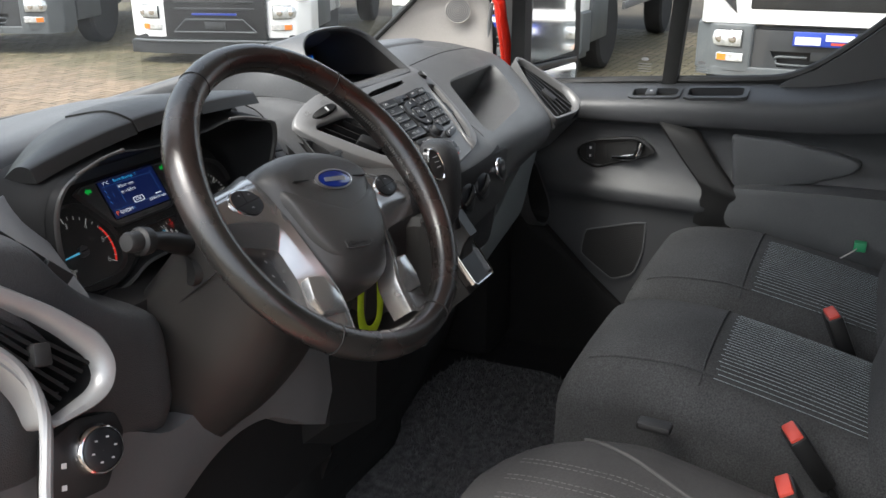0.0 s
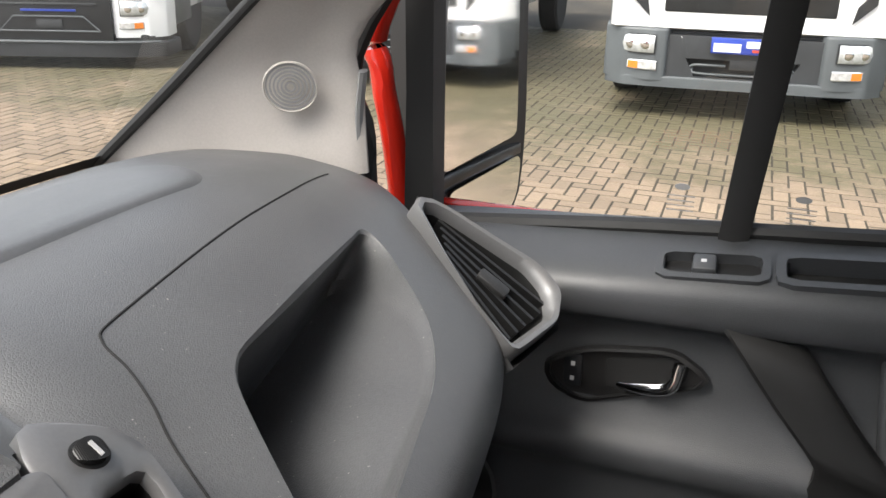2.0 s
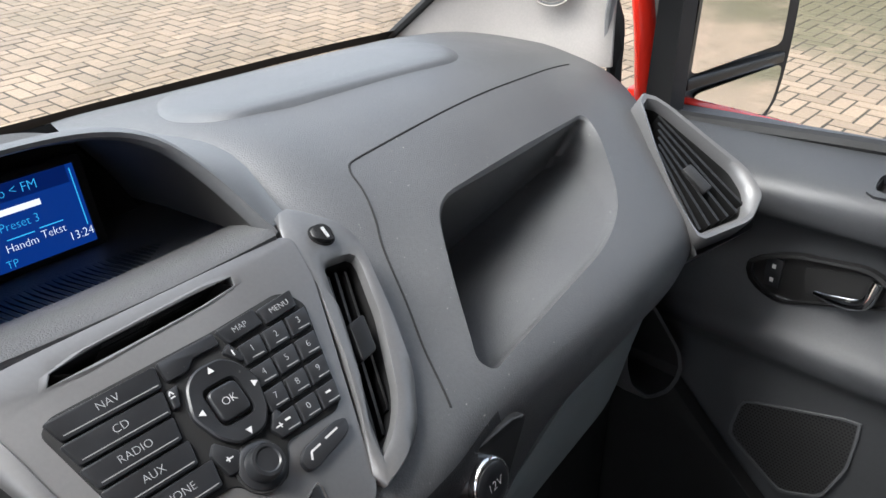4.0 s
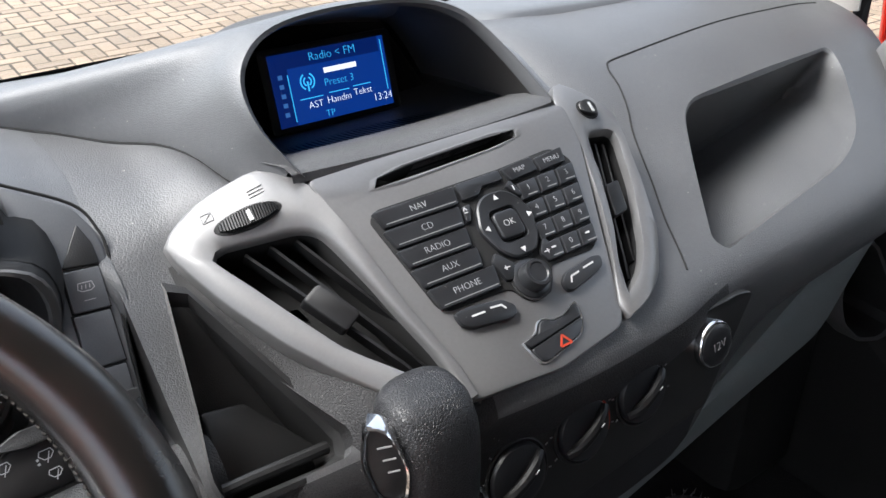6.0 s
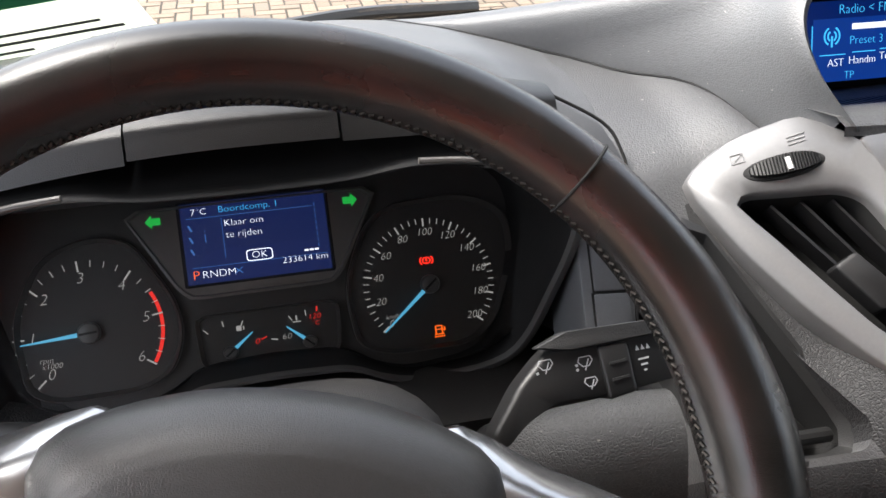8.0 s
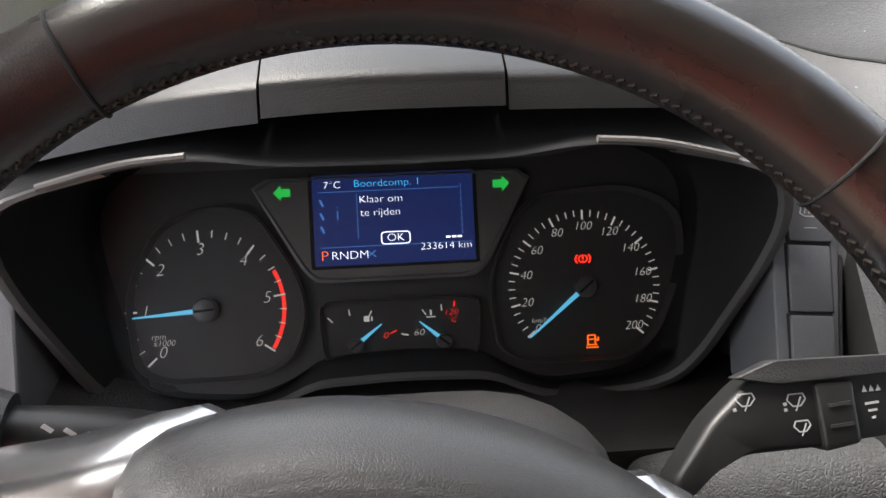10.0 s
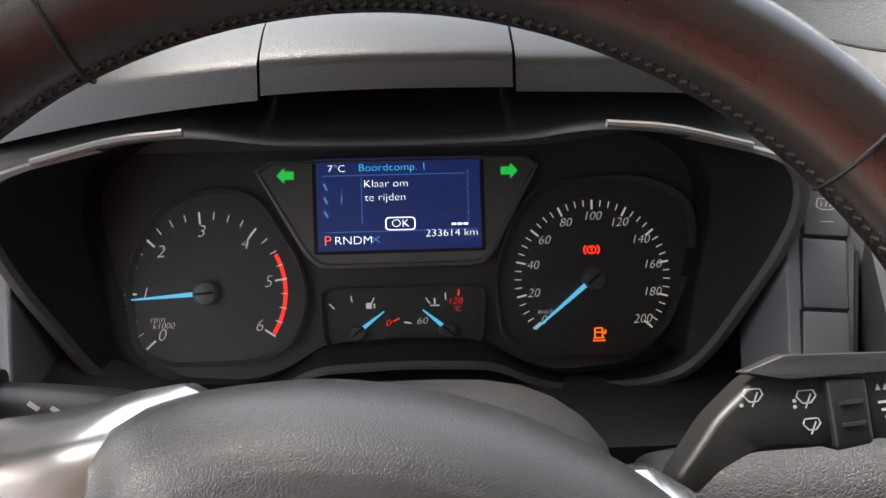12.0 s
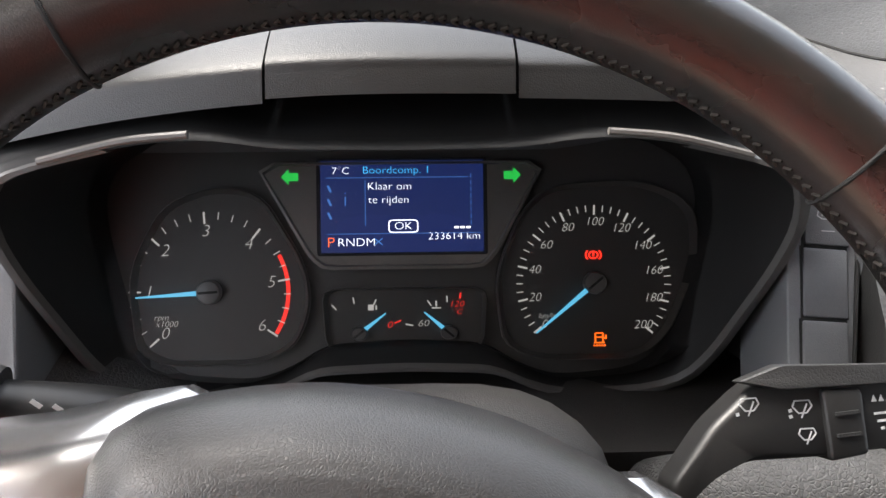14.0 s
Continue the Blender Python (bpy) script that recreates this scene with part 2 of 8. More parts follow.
M_TRIM = mat("lower_trim_grey", (0.16, 0.178, 0.178), 0.55, var=0.08, vscale=9, bump=0.3, bscale=640, kind="grain", fine=0.04)
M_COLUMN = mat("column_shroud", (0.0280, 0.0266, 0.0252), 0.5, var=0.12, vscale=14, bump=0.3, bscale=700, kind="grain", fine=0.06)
M_RED = mat("red_paint", (0.52, 0.018, 0.008), 0.25, coat=0.5, var=0.04)
M_BUCKLE = mat("buckle_red", (0.5, 0.06, 0.04), 0.4, var=0.05)
M_LIME = mat("lime_strap", (0.45, 0.6, 0.02), 0.6, var=0.1)
M_TAG = mat("green_tag", (0.03, 0.28, 0.12), 0.5, var=0.1)
M_BADGE = mat("badge_blue", (0.008, 0.025, 0.20), 0.2, coat=0.6, var=0.05)
M_MIRROR = mat("mirror_silver", (0.9, 0.9, 0.9), 0.02, metal=1.0, var=0.01)
M_GLASS = pane_mat("window_glass", (0.96, 0.98, 0.97))
M_CLEAR = pane_mat("instrument_lens", (0.95, 0.95, 0.95), 1.3, 0.5)
M_STICKER = mat("windscreen_sticker", (0.55, 0.62, 0.50), 0.6, var=0.05)
tl = M_STICKER.node_tree
tb, tm = tl.nodes.new("ShaderNodeBsdfTranslucent"), tl.nodes.new("ShaderNodeMixShader")
tb.inputs["Color"].default_value = (0.62, 0.68, 0.55, 1)
tl.links.new(tl.nodes["Principled BSDF"].outputs[0], tm.inputs[1])
tl.links.new(tb.outputs[0], tm.inputs[2])
tl.links.new(tm.outputs[0], tl.nodes["Material Output"].inputs["Surface"])
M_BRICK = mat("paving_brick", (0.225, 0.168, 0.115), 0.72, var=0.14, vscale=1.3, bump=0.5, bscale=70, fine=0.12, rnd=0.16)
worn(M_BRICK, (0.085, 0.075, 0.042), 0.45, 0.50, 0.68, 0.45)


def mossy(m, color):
    """Damp green moss in uneven patches before the parked row, with shade painted in."""
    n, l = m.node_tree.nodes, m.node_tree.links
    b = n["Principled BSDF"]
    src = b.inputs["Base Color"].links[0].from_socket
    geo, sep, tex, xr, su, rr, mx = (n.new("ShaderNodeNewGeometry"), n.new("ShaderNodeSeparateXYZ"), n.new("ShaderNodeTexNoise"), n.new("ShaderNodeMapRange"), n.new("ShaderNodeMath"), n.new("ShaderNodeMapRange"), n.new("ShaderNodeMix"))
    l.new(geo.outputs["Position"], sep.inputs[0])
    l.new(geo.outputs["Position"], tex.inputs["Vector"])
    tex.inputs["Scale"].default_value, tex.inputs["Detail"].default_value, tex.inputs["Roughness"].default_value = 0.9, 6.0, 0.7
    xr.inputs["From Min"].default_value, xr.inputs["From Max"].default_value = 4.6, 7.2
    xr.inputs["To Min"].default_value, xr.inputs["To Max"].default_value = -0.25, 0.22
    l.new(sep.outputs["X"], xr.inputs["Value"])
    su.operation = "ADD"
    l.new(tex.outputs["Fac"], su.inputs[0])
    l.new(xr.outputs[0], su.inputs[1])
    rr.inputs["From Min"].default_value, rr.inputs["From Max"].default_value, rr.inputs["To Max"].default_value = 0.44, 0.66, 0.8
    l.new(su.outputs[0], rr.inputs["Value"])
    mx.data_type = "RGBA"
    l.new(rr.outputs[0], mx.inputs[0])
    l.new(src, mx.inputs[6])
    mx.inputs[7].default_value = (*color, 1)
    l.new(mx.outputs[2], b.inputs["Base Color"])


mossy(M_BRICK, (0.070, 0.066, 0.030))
M_JOINT = mat("sandy_joint", (0.045, 0.037, 0.026), 0.95, var=0.45, vscale=1.0, bump=0.4, bscale=90, fine=0.3)
M_TWHITE = mat("truck_white", (0.78, 0.78, 0.77), 0.3, coat=0.3, var=0.06, vscale=2)
M_TGREY = mat("truck_bumper_grey", (0.080, 0.088, 0.092), 0.5, var=0.12, vscale=4, fine=0.05)
M_TDARK = mat("truck_bumper_dark", (0.030, 0.032, 0.034), 0.55, var=0.15, vscale=4, fine=0.06)
M_TBLACK = mat("truck_black", (0.016, 0.017, 0.018), 0.5, var=0.2, vscale=5)
M_TYRE = mat("tyre_rubber", (0.018, 0.018, 0.018), 0.85, var=0.25, vscale=8, bump=0.4, bscale=60)
M_RIM = mat("steel_wheel", (0.42, 0.42, 0.43), 0.42, metal=0.5, var=0.15, vscale=8)
M_LAMP = mat("lamp_glass", (0.62, 0.64, 0.64), 0.08, metal=0.45, coat=1.0, var=0.25, vscale=25)
M_ORANGE = mat("indicator_orange", (0.75, 0.22, 0.03), 0.2, coat=0.6)
M_PLATE = mat("plate_blue", (0.02, 0.05, 0.32), 0.35, var=0.05)
M_PLATEW = mat("plate_white", (0.7, 0.72, 0.75), 0.4, var=0.05)

# ---- building helpers ----
def thing(name, label, category, m=None, group="", kind=""):
    ob = new(name)
    if m is not None:
        ob.matrix_world = m
    return tagged(ob, label, category, group, kind)


def mesh_of(name, bm, material, sharp=35):
    bmesh.ops.recalc_face_normals(bm, faces=bm.faces)
    me = bpy.data.meshes.new(name)
    bm.to_mesh(me)
    bm.free()
    me.materials.append(material)
    me.shade_smooth()
    me.set_sharp_from_angle(angle=radians(sharp))
    return me


def part(name, bm, material, parent=None, label="", sharp=35):
    """One mesh object; the bmesh is in the parent's space."""
    ob = new(name, mesh_of(name, bm, material, sharp))
    if parent is not None:
        ob.parent = parent
    return tagged(ob, label)


def face_to(ob, point):
    """Turns an open sheet's faces towards a point."""
    me = ob.data
    c = sum((p.center for p in me.polygons), Vector()) / len(me.polygons)
    n = sum((p.normal * p.area for p in me.polygons), Vector())
    if n.dot(Vector(point) - c) < 0:
        me.flip_normals()
    return ob


def catmull(pts, n, closed=False):
    """A smooth line through pts, n steps to each stretch."""
    p = [Vector(q) for q in pts]
    k = len(p)
    out = []
    for i in range(k if closed else k - 1):
        a, b, c, d = (p[(i - 1) % k] if closed or i else p[0] * 2 - p[1], p[i], p[(i + 1) % k],
                      p[(i + 2) % k] if closed or i + 2 < k else p[-1] * 2 - p[-2])
        for j in range(n):
            t = j / n
            out.append(0.5 * (2 * b + (c - a) * t + (2 * a - 5 * b + 4 * c - d) * t * t + (3 * b - a - 3 * c + d) * t ** 3))
    if not closed:
        out.append(p[-1])
    return out


def rounded(pts, r, n=5):
    """A polygon with rounded corners; r a number or one for each corner."""
    p = [Vector(q).to_2d() for q in pts]
    k, out = len(p), []
    for i in range(k):
        rad = r[i] if isinstance(r, (list, tuple)) else r
        a, b, c = p[i - 1], p[i], p[(i + 1) % k]
        u, w = a - b, c - b
        d = min(rad, u.length * 0.48, w.length * 0.48)
        if d < 1e-5:
            out.append(b)
            continue
        s, e = b + u.normalized() * d, b + w.normalized() * d
        for j in range(n + 1):
            t = j / n
            out.append((1 - t) ** 2 * s + 2 * t * (1 - t) * b + t * t * e)
    return out


def rect(w, h, cx=0.0, cy=0.0):
    return [(cx - w / 2, cy - h / 2), (cx + w / 2, cy - h / 2), (cx + w / 2, cy + h / 2), (cx - w / 2, cy + h / 2)]


def oval(a, b, cx=0.0, cy=0.0, n=32):
    return [(cx + a * math.cos(2 * math.pi * i / n), cy + b * math.sin(2 * math.pi * i / n)) for i in range(n)]


I4 = Matrix.Identity(4)


def prism(poly, z0, z1, m=I4, bevel=0.0, seg=2, taper=0.0, bm=None):
    """A polygon drawn out from z0 to z1 in the frame m, its far rim rounded; taper: how much the far end shrinks (metres)."""
    bm = bm or bmesh.new()
    c = sum((Vector(q).to_2d() for q in poly), Vector((0, 0))) / len(poly)
    lo = [bm.verts.new(m @ Vector((q[0], q[1], z0))) for q in poly]
    levels = [lo]
    steps = [(z1, 0.0)] if not bevel else [(z1 - math.copysign(bevel, z1 - z0) * (1 - math.sin(a)), bevel * (1 - math.cos(a))) for a in
                                          [math.pi / 2 * i / seg for i in range(seg + 1)]]
    for z, inset in steps:
        f = abs((z - z0) / (z1 - z0)) * taper + inset
        row = []
        for q in poly:
            v = Vector(q).to_2d() - c
            ln = max(v.length, 1e-6)
            v = v * max(0.05, 1 - f / ln)
            row.append(bm.verts.new(m @ Vector((c.x + v.x, c.y + v.y, z))))
        levels.append(row)
    k = len(poly)
    for a, b in zip(levels, levels[1:]):
        for i in range(k):
            bm.faces.new((a[i], a[(i + 1) % k], b[(i + 1) % k], b[i]))
    bm.faces.new(levels[-1])
    bm.faces.new(lo[::-1])
    return bm


def grid(rows, closed=False, caps=False, bm=None):
    """A skin over rows of points, all of one length."""
    bm = bm or bmesh.new()
    vs = [[bm.verts.new(q) for q in row] for row in rows]
    k = len(vs[0])
    for a, b in zip(vs, vs[1:]):
        for i in range(k if closed else k - 1):
            j = (i + 1) % k
            bm.faces.new((a[i], a[j], b[j], b[i]))
    if caps:
        bm.faces.new(vs[0][::-1])
        bm.faces.new(vs[-1])
    return bm


def polar(poly, c, n):
    """The outline seen from c, at n even angles."""
    p = [Vector(q).to_2d() - Vector(c) for q in poly]
    out = []
    for i in range(n):
        a = 2 * math.pi * i / n
        d = Vector((math.cos(a), math.sin(a)))
        best = None
        for u, w in zip(p, p[1:] + p[:1]):
            e = w - u
            den = d.x * e.y - d.y * e.x
            if abs(den) < 1e-12:
                continue
            s = (u.x * e.y - u.y * e.x) / den
            t = (u.x * d.y - u.y * d.x) / den
            if s > 0 and -1e-6 <= t <= 1 + 1e-6 and (best is None or s > best):
                best = s
        out.append((c[0] + d.x * (best or 0), c[1] + d.y * (best or 0)))
    return out


def ring(levels, m=I4, bm=None, closed_loop=True):
    """A rim made of closed outlines of one length at given heights: [(poly, z), ...], the last joined to the first."""
    rows = [[m @ Vector((q[0], q[1], z)) for q in poly] for poly, z in levels]
    if closed_loop:
        bm = bm or bmesh.new()
        vs = [[bm.verts.new(q) for q in row] for row in rows]
        k = len(vs[0])
        for a, b in zip(vs, vs[1:] + vs[:1]):
            for i in range(k):
                j = (i + 1) % k
                bm.faces.new((a[i], a[j], b[j], b[i]))
        return bm
    return grid(rows, closed=True, bm=bm)


def tube(path, r, n=12, closed=False, flat=1.0, up=(0, 0, 1), bm=None):
    """A round (or, by flat, oval) bar along a line; r a number or a list."""
    bm = bm or bmesh.new()
    p = [Vector(q) for q in path]
    k = len(p)
    rows = []
    ref = Vector(up)
    for i in range(k):
        t = (p[(i + 1) % k] - p[i - 1]) if closed or 0 < i < k - 1 else (p[min(i + 1, k - 1)] - p[max(i - 1, 0)])
        t.normalize()
        s = t.cross(ref)
        if s.length < 1e-4:
            s = t.cross(Vector((1, 0, 0.1)))
        s.normalize()
        w = s.cross(t)
        rr = r[i] if isinstance(r, (list, tuple)) else r
        rows.append([p[i] + s * rr * math.cos(2 * math.pi * j / n) + w * rr * flat * math.sin(2 * math.pi * j / n) for j in range(n)])
    if closed:
        rows.append(rows[0])
        grid(rows, closed=True, bm=bm)
        bmesh.ops.remove_doubles(bm, verts=bm.verts, dist=1e-6)
    else:
        grid(rows, closed=True, caps=True, bm=bm)
    return bm


def box(x0, x1, y0, y1, z0, z1, r=0.0, seg=2, m=I4, bm=None):
    own = bm is None
    tmp = bmesh.new()
    bmesh.ops.create_cube(tmp, size=1, matrix=Matrix.LocRotScale(((x0 + x1) / 2, (y0 + y1) / 2, (z0 + z1) / 2), None, (x1 - x0, y1 - y0, z1 - z0)))
    if r:
        bmesh.ops.bevel(tmp, geom=tmp.edges[:] + tmp.verts[:], offset=r, segments=seg, affect="EDGES", profile=0.5)
    bmesh.ops.transform(tmp, matrix=m, verts=tmp.verts)
    if own:
        return tmp
    me = bpy.data.meshes.new("tmp")
    tmp.to_mesh(me)
    tmp.free()
    bm.from_mesh(me)
    bpy.data.meshes.remove(me)
    return bm


def lathe(profile, m=I4, n=32, bm=None):
    """Turns (radius, height) points round the local z of m."""
    bm = bm or bmesh.new()
    rows = [[m @ Vector((r * math.cos(2 * math.pi * i / n), r * math.sin(2 * math.pi * i / n), z)) for i in range(n)] for r, z in profile]
    return grid(rows, closed=True, caps=True, bm=bm)


def frame_of(o, x, y):
    x, y = Vector(x).normalized(), Vector(y).normalized()
    z = x.cross(y).normalized()
    y = z.cross(x)
    return Matrix(((x.x, y.x, z.x, o[0]), (x.y, y.y, z.y, o[1]), (x.z, y.z, z.z, o[2]), (0, 0, 0, 1)))


def lettering(name, words, size, m, x, y, z, material, parent, turn=0.0, align="CENTER", shear=0.0, depth=0.0001, wide=1.0):
    cu = bpy.data.curves.new(name, "FONT")
    cu.body, cu.size, cu.align_x, cu.align_y, cu.shear, cu.extrude, cu.resolution_u, cu.offset = words, size, align, "CENTER", shear, depth, 3, -0.022 * size
    tmp = bpy.data.objects.new("tmp", cu)
    scene.collection.objects.link(tmp)
    me = bpy.data.meshes.new_from_object(tmp.evaluated_get(bpy.context.evaluated_depsgraph_get()))
    bpy.data.objects.remove(tmp)
    bpy.data.curves.remove(cu)
    me.name = name
    me.transform(m @ pose(x, y, z, 0, 0, turn) @ Matrix.Diagonal((wide, 1, 1, 1)))
    me.materials.clear()
    me.materials.append(material)
    ob = new(name, me)
    ob.parent = parent
    return ob


def bar(x0, y0, x1, y1, w, z, m, bm=None, h=0.0003):
    """A thin flat mark from one point to another."""
    d = Vector((x1 - x0, y1 - y0))
    s = Vector((-d.y, d.x)).normalized() * w / 2
    return prism([(x0 + s.x, y0 + s.y), (x0 - s.x, y0 - s.y), (x1 - s.x, y1 - s.y), (x1 + s.x, y1 + s.y)], z, z + h, m, bm=bm)


def carve(ob, cutters):
    """Cuts the cutters' forms out of ob's mesh."""
    tmps = []
    for bm in cutters:
        bmesh.ops.recalc_face_normals(bm, faces=bm.faces)
        me = bpy.data.meshes.new("cutter")
        bm.to_mesh(me)
        bm.free()
        t = new("cutter", me)
        t.parent = ob.parent
        mod = ob.modifiers.new("cut", "BOOLEAN")
        mod.operation, mod.object, mod.solver = "DIFFERENCE", t, "EXACT"
        tmps.append(t)
    dg = bpy.context.evaluated_depsgraph_get()
    me = bpy.data.meshes.new_from_object(ob.evaluated_get(dg))
    ob.modifiers.clear()
    old = ob.data
    ob.data = me
    me.name = old.name
    bpy.data.meshes.remove(old)
    for t in tmps:
        d = t.data
        bpy.data.objects.remove(t)
        bpy.data.meshes.remove(d)
    me.shade_smooth()
    me.set_sharp_from_angle(angle=radians(32))
    return ob


def blend(a, b, t):
    return [Vector(p).lerp(Vector(q), t) for p, q in zip(a, b)]


def stations(table, n):
    """Smooth sections along x: table of (x, [(y, z), ...]); returns rows of points."""
    cols = list(zip(*[[(x, y, z) for y, z in prof] for x, prof in table]))
    lines = [catmull(c, n) for c in cols]
    return [list(r) for r in zip(*lines)]

# ---- outdoors: paved yard and parked trucks ----
gm = bmesh.new()
bmesh.ops.create_grid(gm, x_segments=8, y_segments=8, size=400)
bmesh.ops.translate(gm, verts=gm.verts, vec=(0, 0, -0.003))
ground = tagged(part("ground", gm, M_JOINT), "sandy bed under the block-paved yard", "ground", kind="structure")


def paver_grid(i0, i1, j0, j1):
    """Herringbone cells: corner and whether the block lies along x."""
    for i in range(i0, i1):
        for j in range(j0, j1):
            d = (i - j) % 4
            if d == 0:
                yield i, j, True
            elif d == 3:
                yield i, j, False


def truck_wheel(parent, m):
    w = part("wheel", lathe([(0.30, -0.13), (0.42, -0.14), (0.47, -0.11), (0.48, 0.0), (0.47, 0.11), (0.42, 0.14), (0.30, 0.13)], m, 36), M_TYRE, parent, "black tyre")
    part("rim", lathe([(0.06, -0.02), (0.10, 0.10), (0.14, 0.10), (0.16, 0.05), (0.24, 0.03), (0.27, 0.14), (0.30, 0.15), (0.30, -0.1)], m, 30), M_RIM, w, "grey steel rim")
    for i in range(10):
        a = 2 * math.pi * i / 10
        part("wheel_nut", lathe([(0.012, 0.04), (0.012, 0.075), (0.006, 0.08)], m @ pose(0.2 * math.cos(a), 0.2 * math.sin(a), 0), 6), M_SATIN, w)
    return w


def truck(label, front, m, dark_middle=False):
    """A lorry cab; its front faces local -x at x = 0, its middle at y = 0."""
    t = thing("truck", label, "truck", m, "trucks parked in the yard")
    # cab shell: rounded box with sloping front
    prof = [(0.10, 0.74), (0.0, 0.77), (0.0, 1.35), (0.04, 1.6), (0.22, 2.45), (0.32, 2.72), (0.6, 2.8), (2.0, 2.8), (2.05, 0.9)]
    bm = bmesh.new()
    rows = [[(x + dx, y, z) for x, z in prof] for y, dx in ((-1.12, 0.10), (-1.08, 0.02), (-0.6, 0.0), (0.6, 0.0), (1.08, 0.02), (1.12, 0.10))]
    part("cab", grid(rows, closed=True, caps=True, bm=bm), M_TWHITE, t, "white painted cab")
    part("windscreen", grid([[(0.035 + dx, y, 1.68), (0.205 + dx, y, 2.42)] for y, dx in ((-1.0, 0.0), (-0.5, -0.02), (0.5, -0.02), (1.0, 0.0))]), M_TBLACK, t, "dark windscreen")
    # grille panel between the lamps
    part("grille", box(-0.012, 0.06, -0.68, 0.68, 0.90, 1.5, 0.02), M_TBLACK, t, "black grille panel")
    for k in range(5):
        part("grille_slat", box(-0.03, 0.0, -0.62, 0.62, 1.06 + k * 0.085, 1.10 + k * 0.085, 0.008), M_TBLACK, t)
    # bumper: two corner blocks, a set-back middle and a lower lip
    out = [(0.42, -1.13), (0.16, -1.12), (0.05, -0.98), (0.0, -0.7), (-0.01, 0.0), (0.0, 0.7), (0.05, 0.98), (0.16, 1.12), (0.42, 1.13), (0.42, 0.6), (0.40, 0.0), (0.42, -0.6)]
    bp = part("bumper", prism(rounded(out, 0.05), 0.30, 0.74, bevel=0.03, seg=3), M_TDARK, t, "dark plastic bumper middle")
    if not dark_middle:
        carve(bp, [prism([(-0.46, 0.525), (0.46, 0.525), (0.38, 0.375), (-0.38, 0.375)], -0.14, 0.3, frame_of((0, 0, 0), (0, -1, 0), (0, 0, 1))), box(-0.3, 0.08, -0.62, 0.62, 0.715, 1.2)])
        part("lower_grille", box(0.10, 0.16, -0.5, 0.5, 0.36, 0.54), M_TBLACK, t)
        for s in (-1, 1):
            part("tow_bar", tube(catmull([(0.03, s * 0.43, 0.44), (0.01, s * 0.39, 0.47), (0.0, s * 0.33, 0.475), (0.0, s * 0.13, 0.475)], 4), 0.012, 8), M_TGREY, t, "grey bent bar")
        part("tow_bar", tube(catmull([(0.03, -0.40, 0.44), (0.0, -0.37, 0.405), (0.0, 0.0, 0.400), (0.0, 0.37, 0.405), (0.03, 0.40, 0.44)], 4), 0.011, 8), M_TGREY, t, "grey bent bar")
        part("blank_plate", box(-0.012, 0.0, -0.13, 0.10, 0.45, 0.53, 0.003), M_TDARK, t, "dark blank plate")
    part("bumper_lip", prism(rounded([(0.40, -1.15), (0.13, -1.14), (-0.01, -0.98), (-0.045, -0.7), (-0.045, 0.7), (-0.01, 0.98), (0.13, 1.14), (0.40, 1.15)], 0.05), 0.275, 0.365, bevel=0.022, seg=3), M_TBLACK if dark_middle else M_TGREY, t, "bumper lip")
    for s in (-1, 1):
        blk = [(0.44, 1.17), (0.14, 1.155), (0.0, 0.99), (-0.055, 0.74), (-0.045, 0.63), (0.05, 0.60), (0.44, 0.62)]
        cb = part("bumper_corner", prism(rounded([(x, s * y) for x, y in blk][::-s], 0.03), 0.33, 0.765, bevel=0.025, seg=3), front, t, "bumper corner block")
        part("lamp_recess", grid([[(-0.0625 + 0.080 * u * u + 0.02 * u ** 6, s * (0.715 + 0.300 * u), z) for u in (0, 0.25, 0.5, 0.75, 0.9, 1.0)] for z in (0.55, 0.715)]), M_TDARK, t)
        lamp = part("headlight", grid([[(-0.066 - b_ + 0.078 * u * u + 0.02 * u ** 6, s * (0.730 + 0.275 * u), z) for u in (0, 0.12, 0.3, 0.5, 0.7, 0.9, 1.0)] for z, b_ in ((0.560, 0.0), (0.575, 0.012), (0.63, 0.018), (0.69, 0.012), (0.705, 0.0))]), M_LAMP, t, "clear glass headlight")
        for q in (0.80, 0.925):
            part("reflector", lathe([(0.044, 0.0), (0.038, 0.006), (0.02, 0.010)], frame_of((-0.078 + (q - 0.73) ** 2 * 1.1, s * q, 0.632), (0, -1, 0), (0, 0, 1)), 20), M_CHROME, lamp)
        part("indicator_lamp", grid([[(-0.064 - b_ + 0.082 * u * u + 0.02 * u ** 6, s * (0.70 + 0.30 * u), z) for u in (0, 0.12, 0.3, 0.5, 0.7, 0.9, 1.0)] for z, b_ in ((0.415, 0.0), (0.425, 0.010), (0.485, 0.010), (0.495, 0.0))]), M_LAMP, t, "orange and clear indicator lamp")
        part("indicator_lens", grid([[(-0.077 + 0.082 * u * u + 0.02 * u ** 6, s * (0.70 + 0.30 * u), z) for u in (0.52, 0.62, 0.72, 0.80)] for z in (0.425, 0.455, 0.485)]), M_ORANGE, t, "orange indicator lens")
        part("cab_intake", prism([(-0.005, 0.0), (0.16, 0.16), (0.16, 0.30), (0.02, 0.14)], 0.0, 0.008, frame_of((-0.008, s * 0.80, 0.86), (0, s, 0), (0, 0, 1))), M_TBLACK, t, "black air intake")
        part("step", box(0.5, 1.2, s * 1.12 - 0.04, s * 1.12 + 0.04, 0.4, 0.98, 0.03), M_TGREY, t)
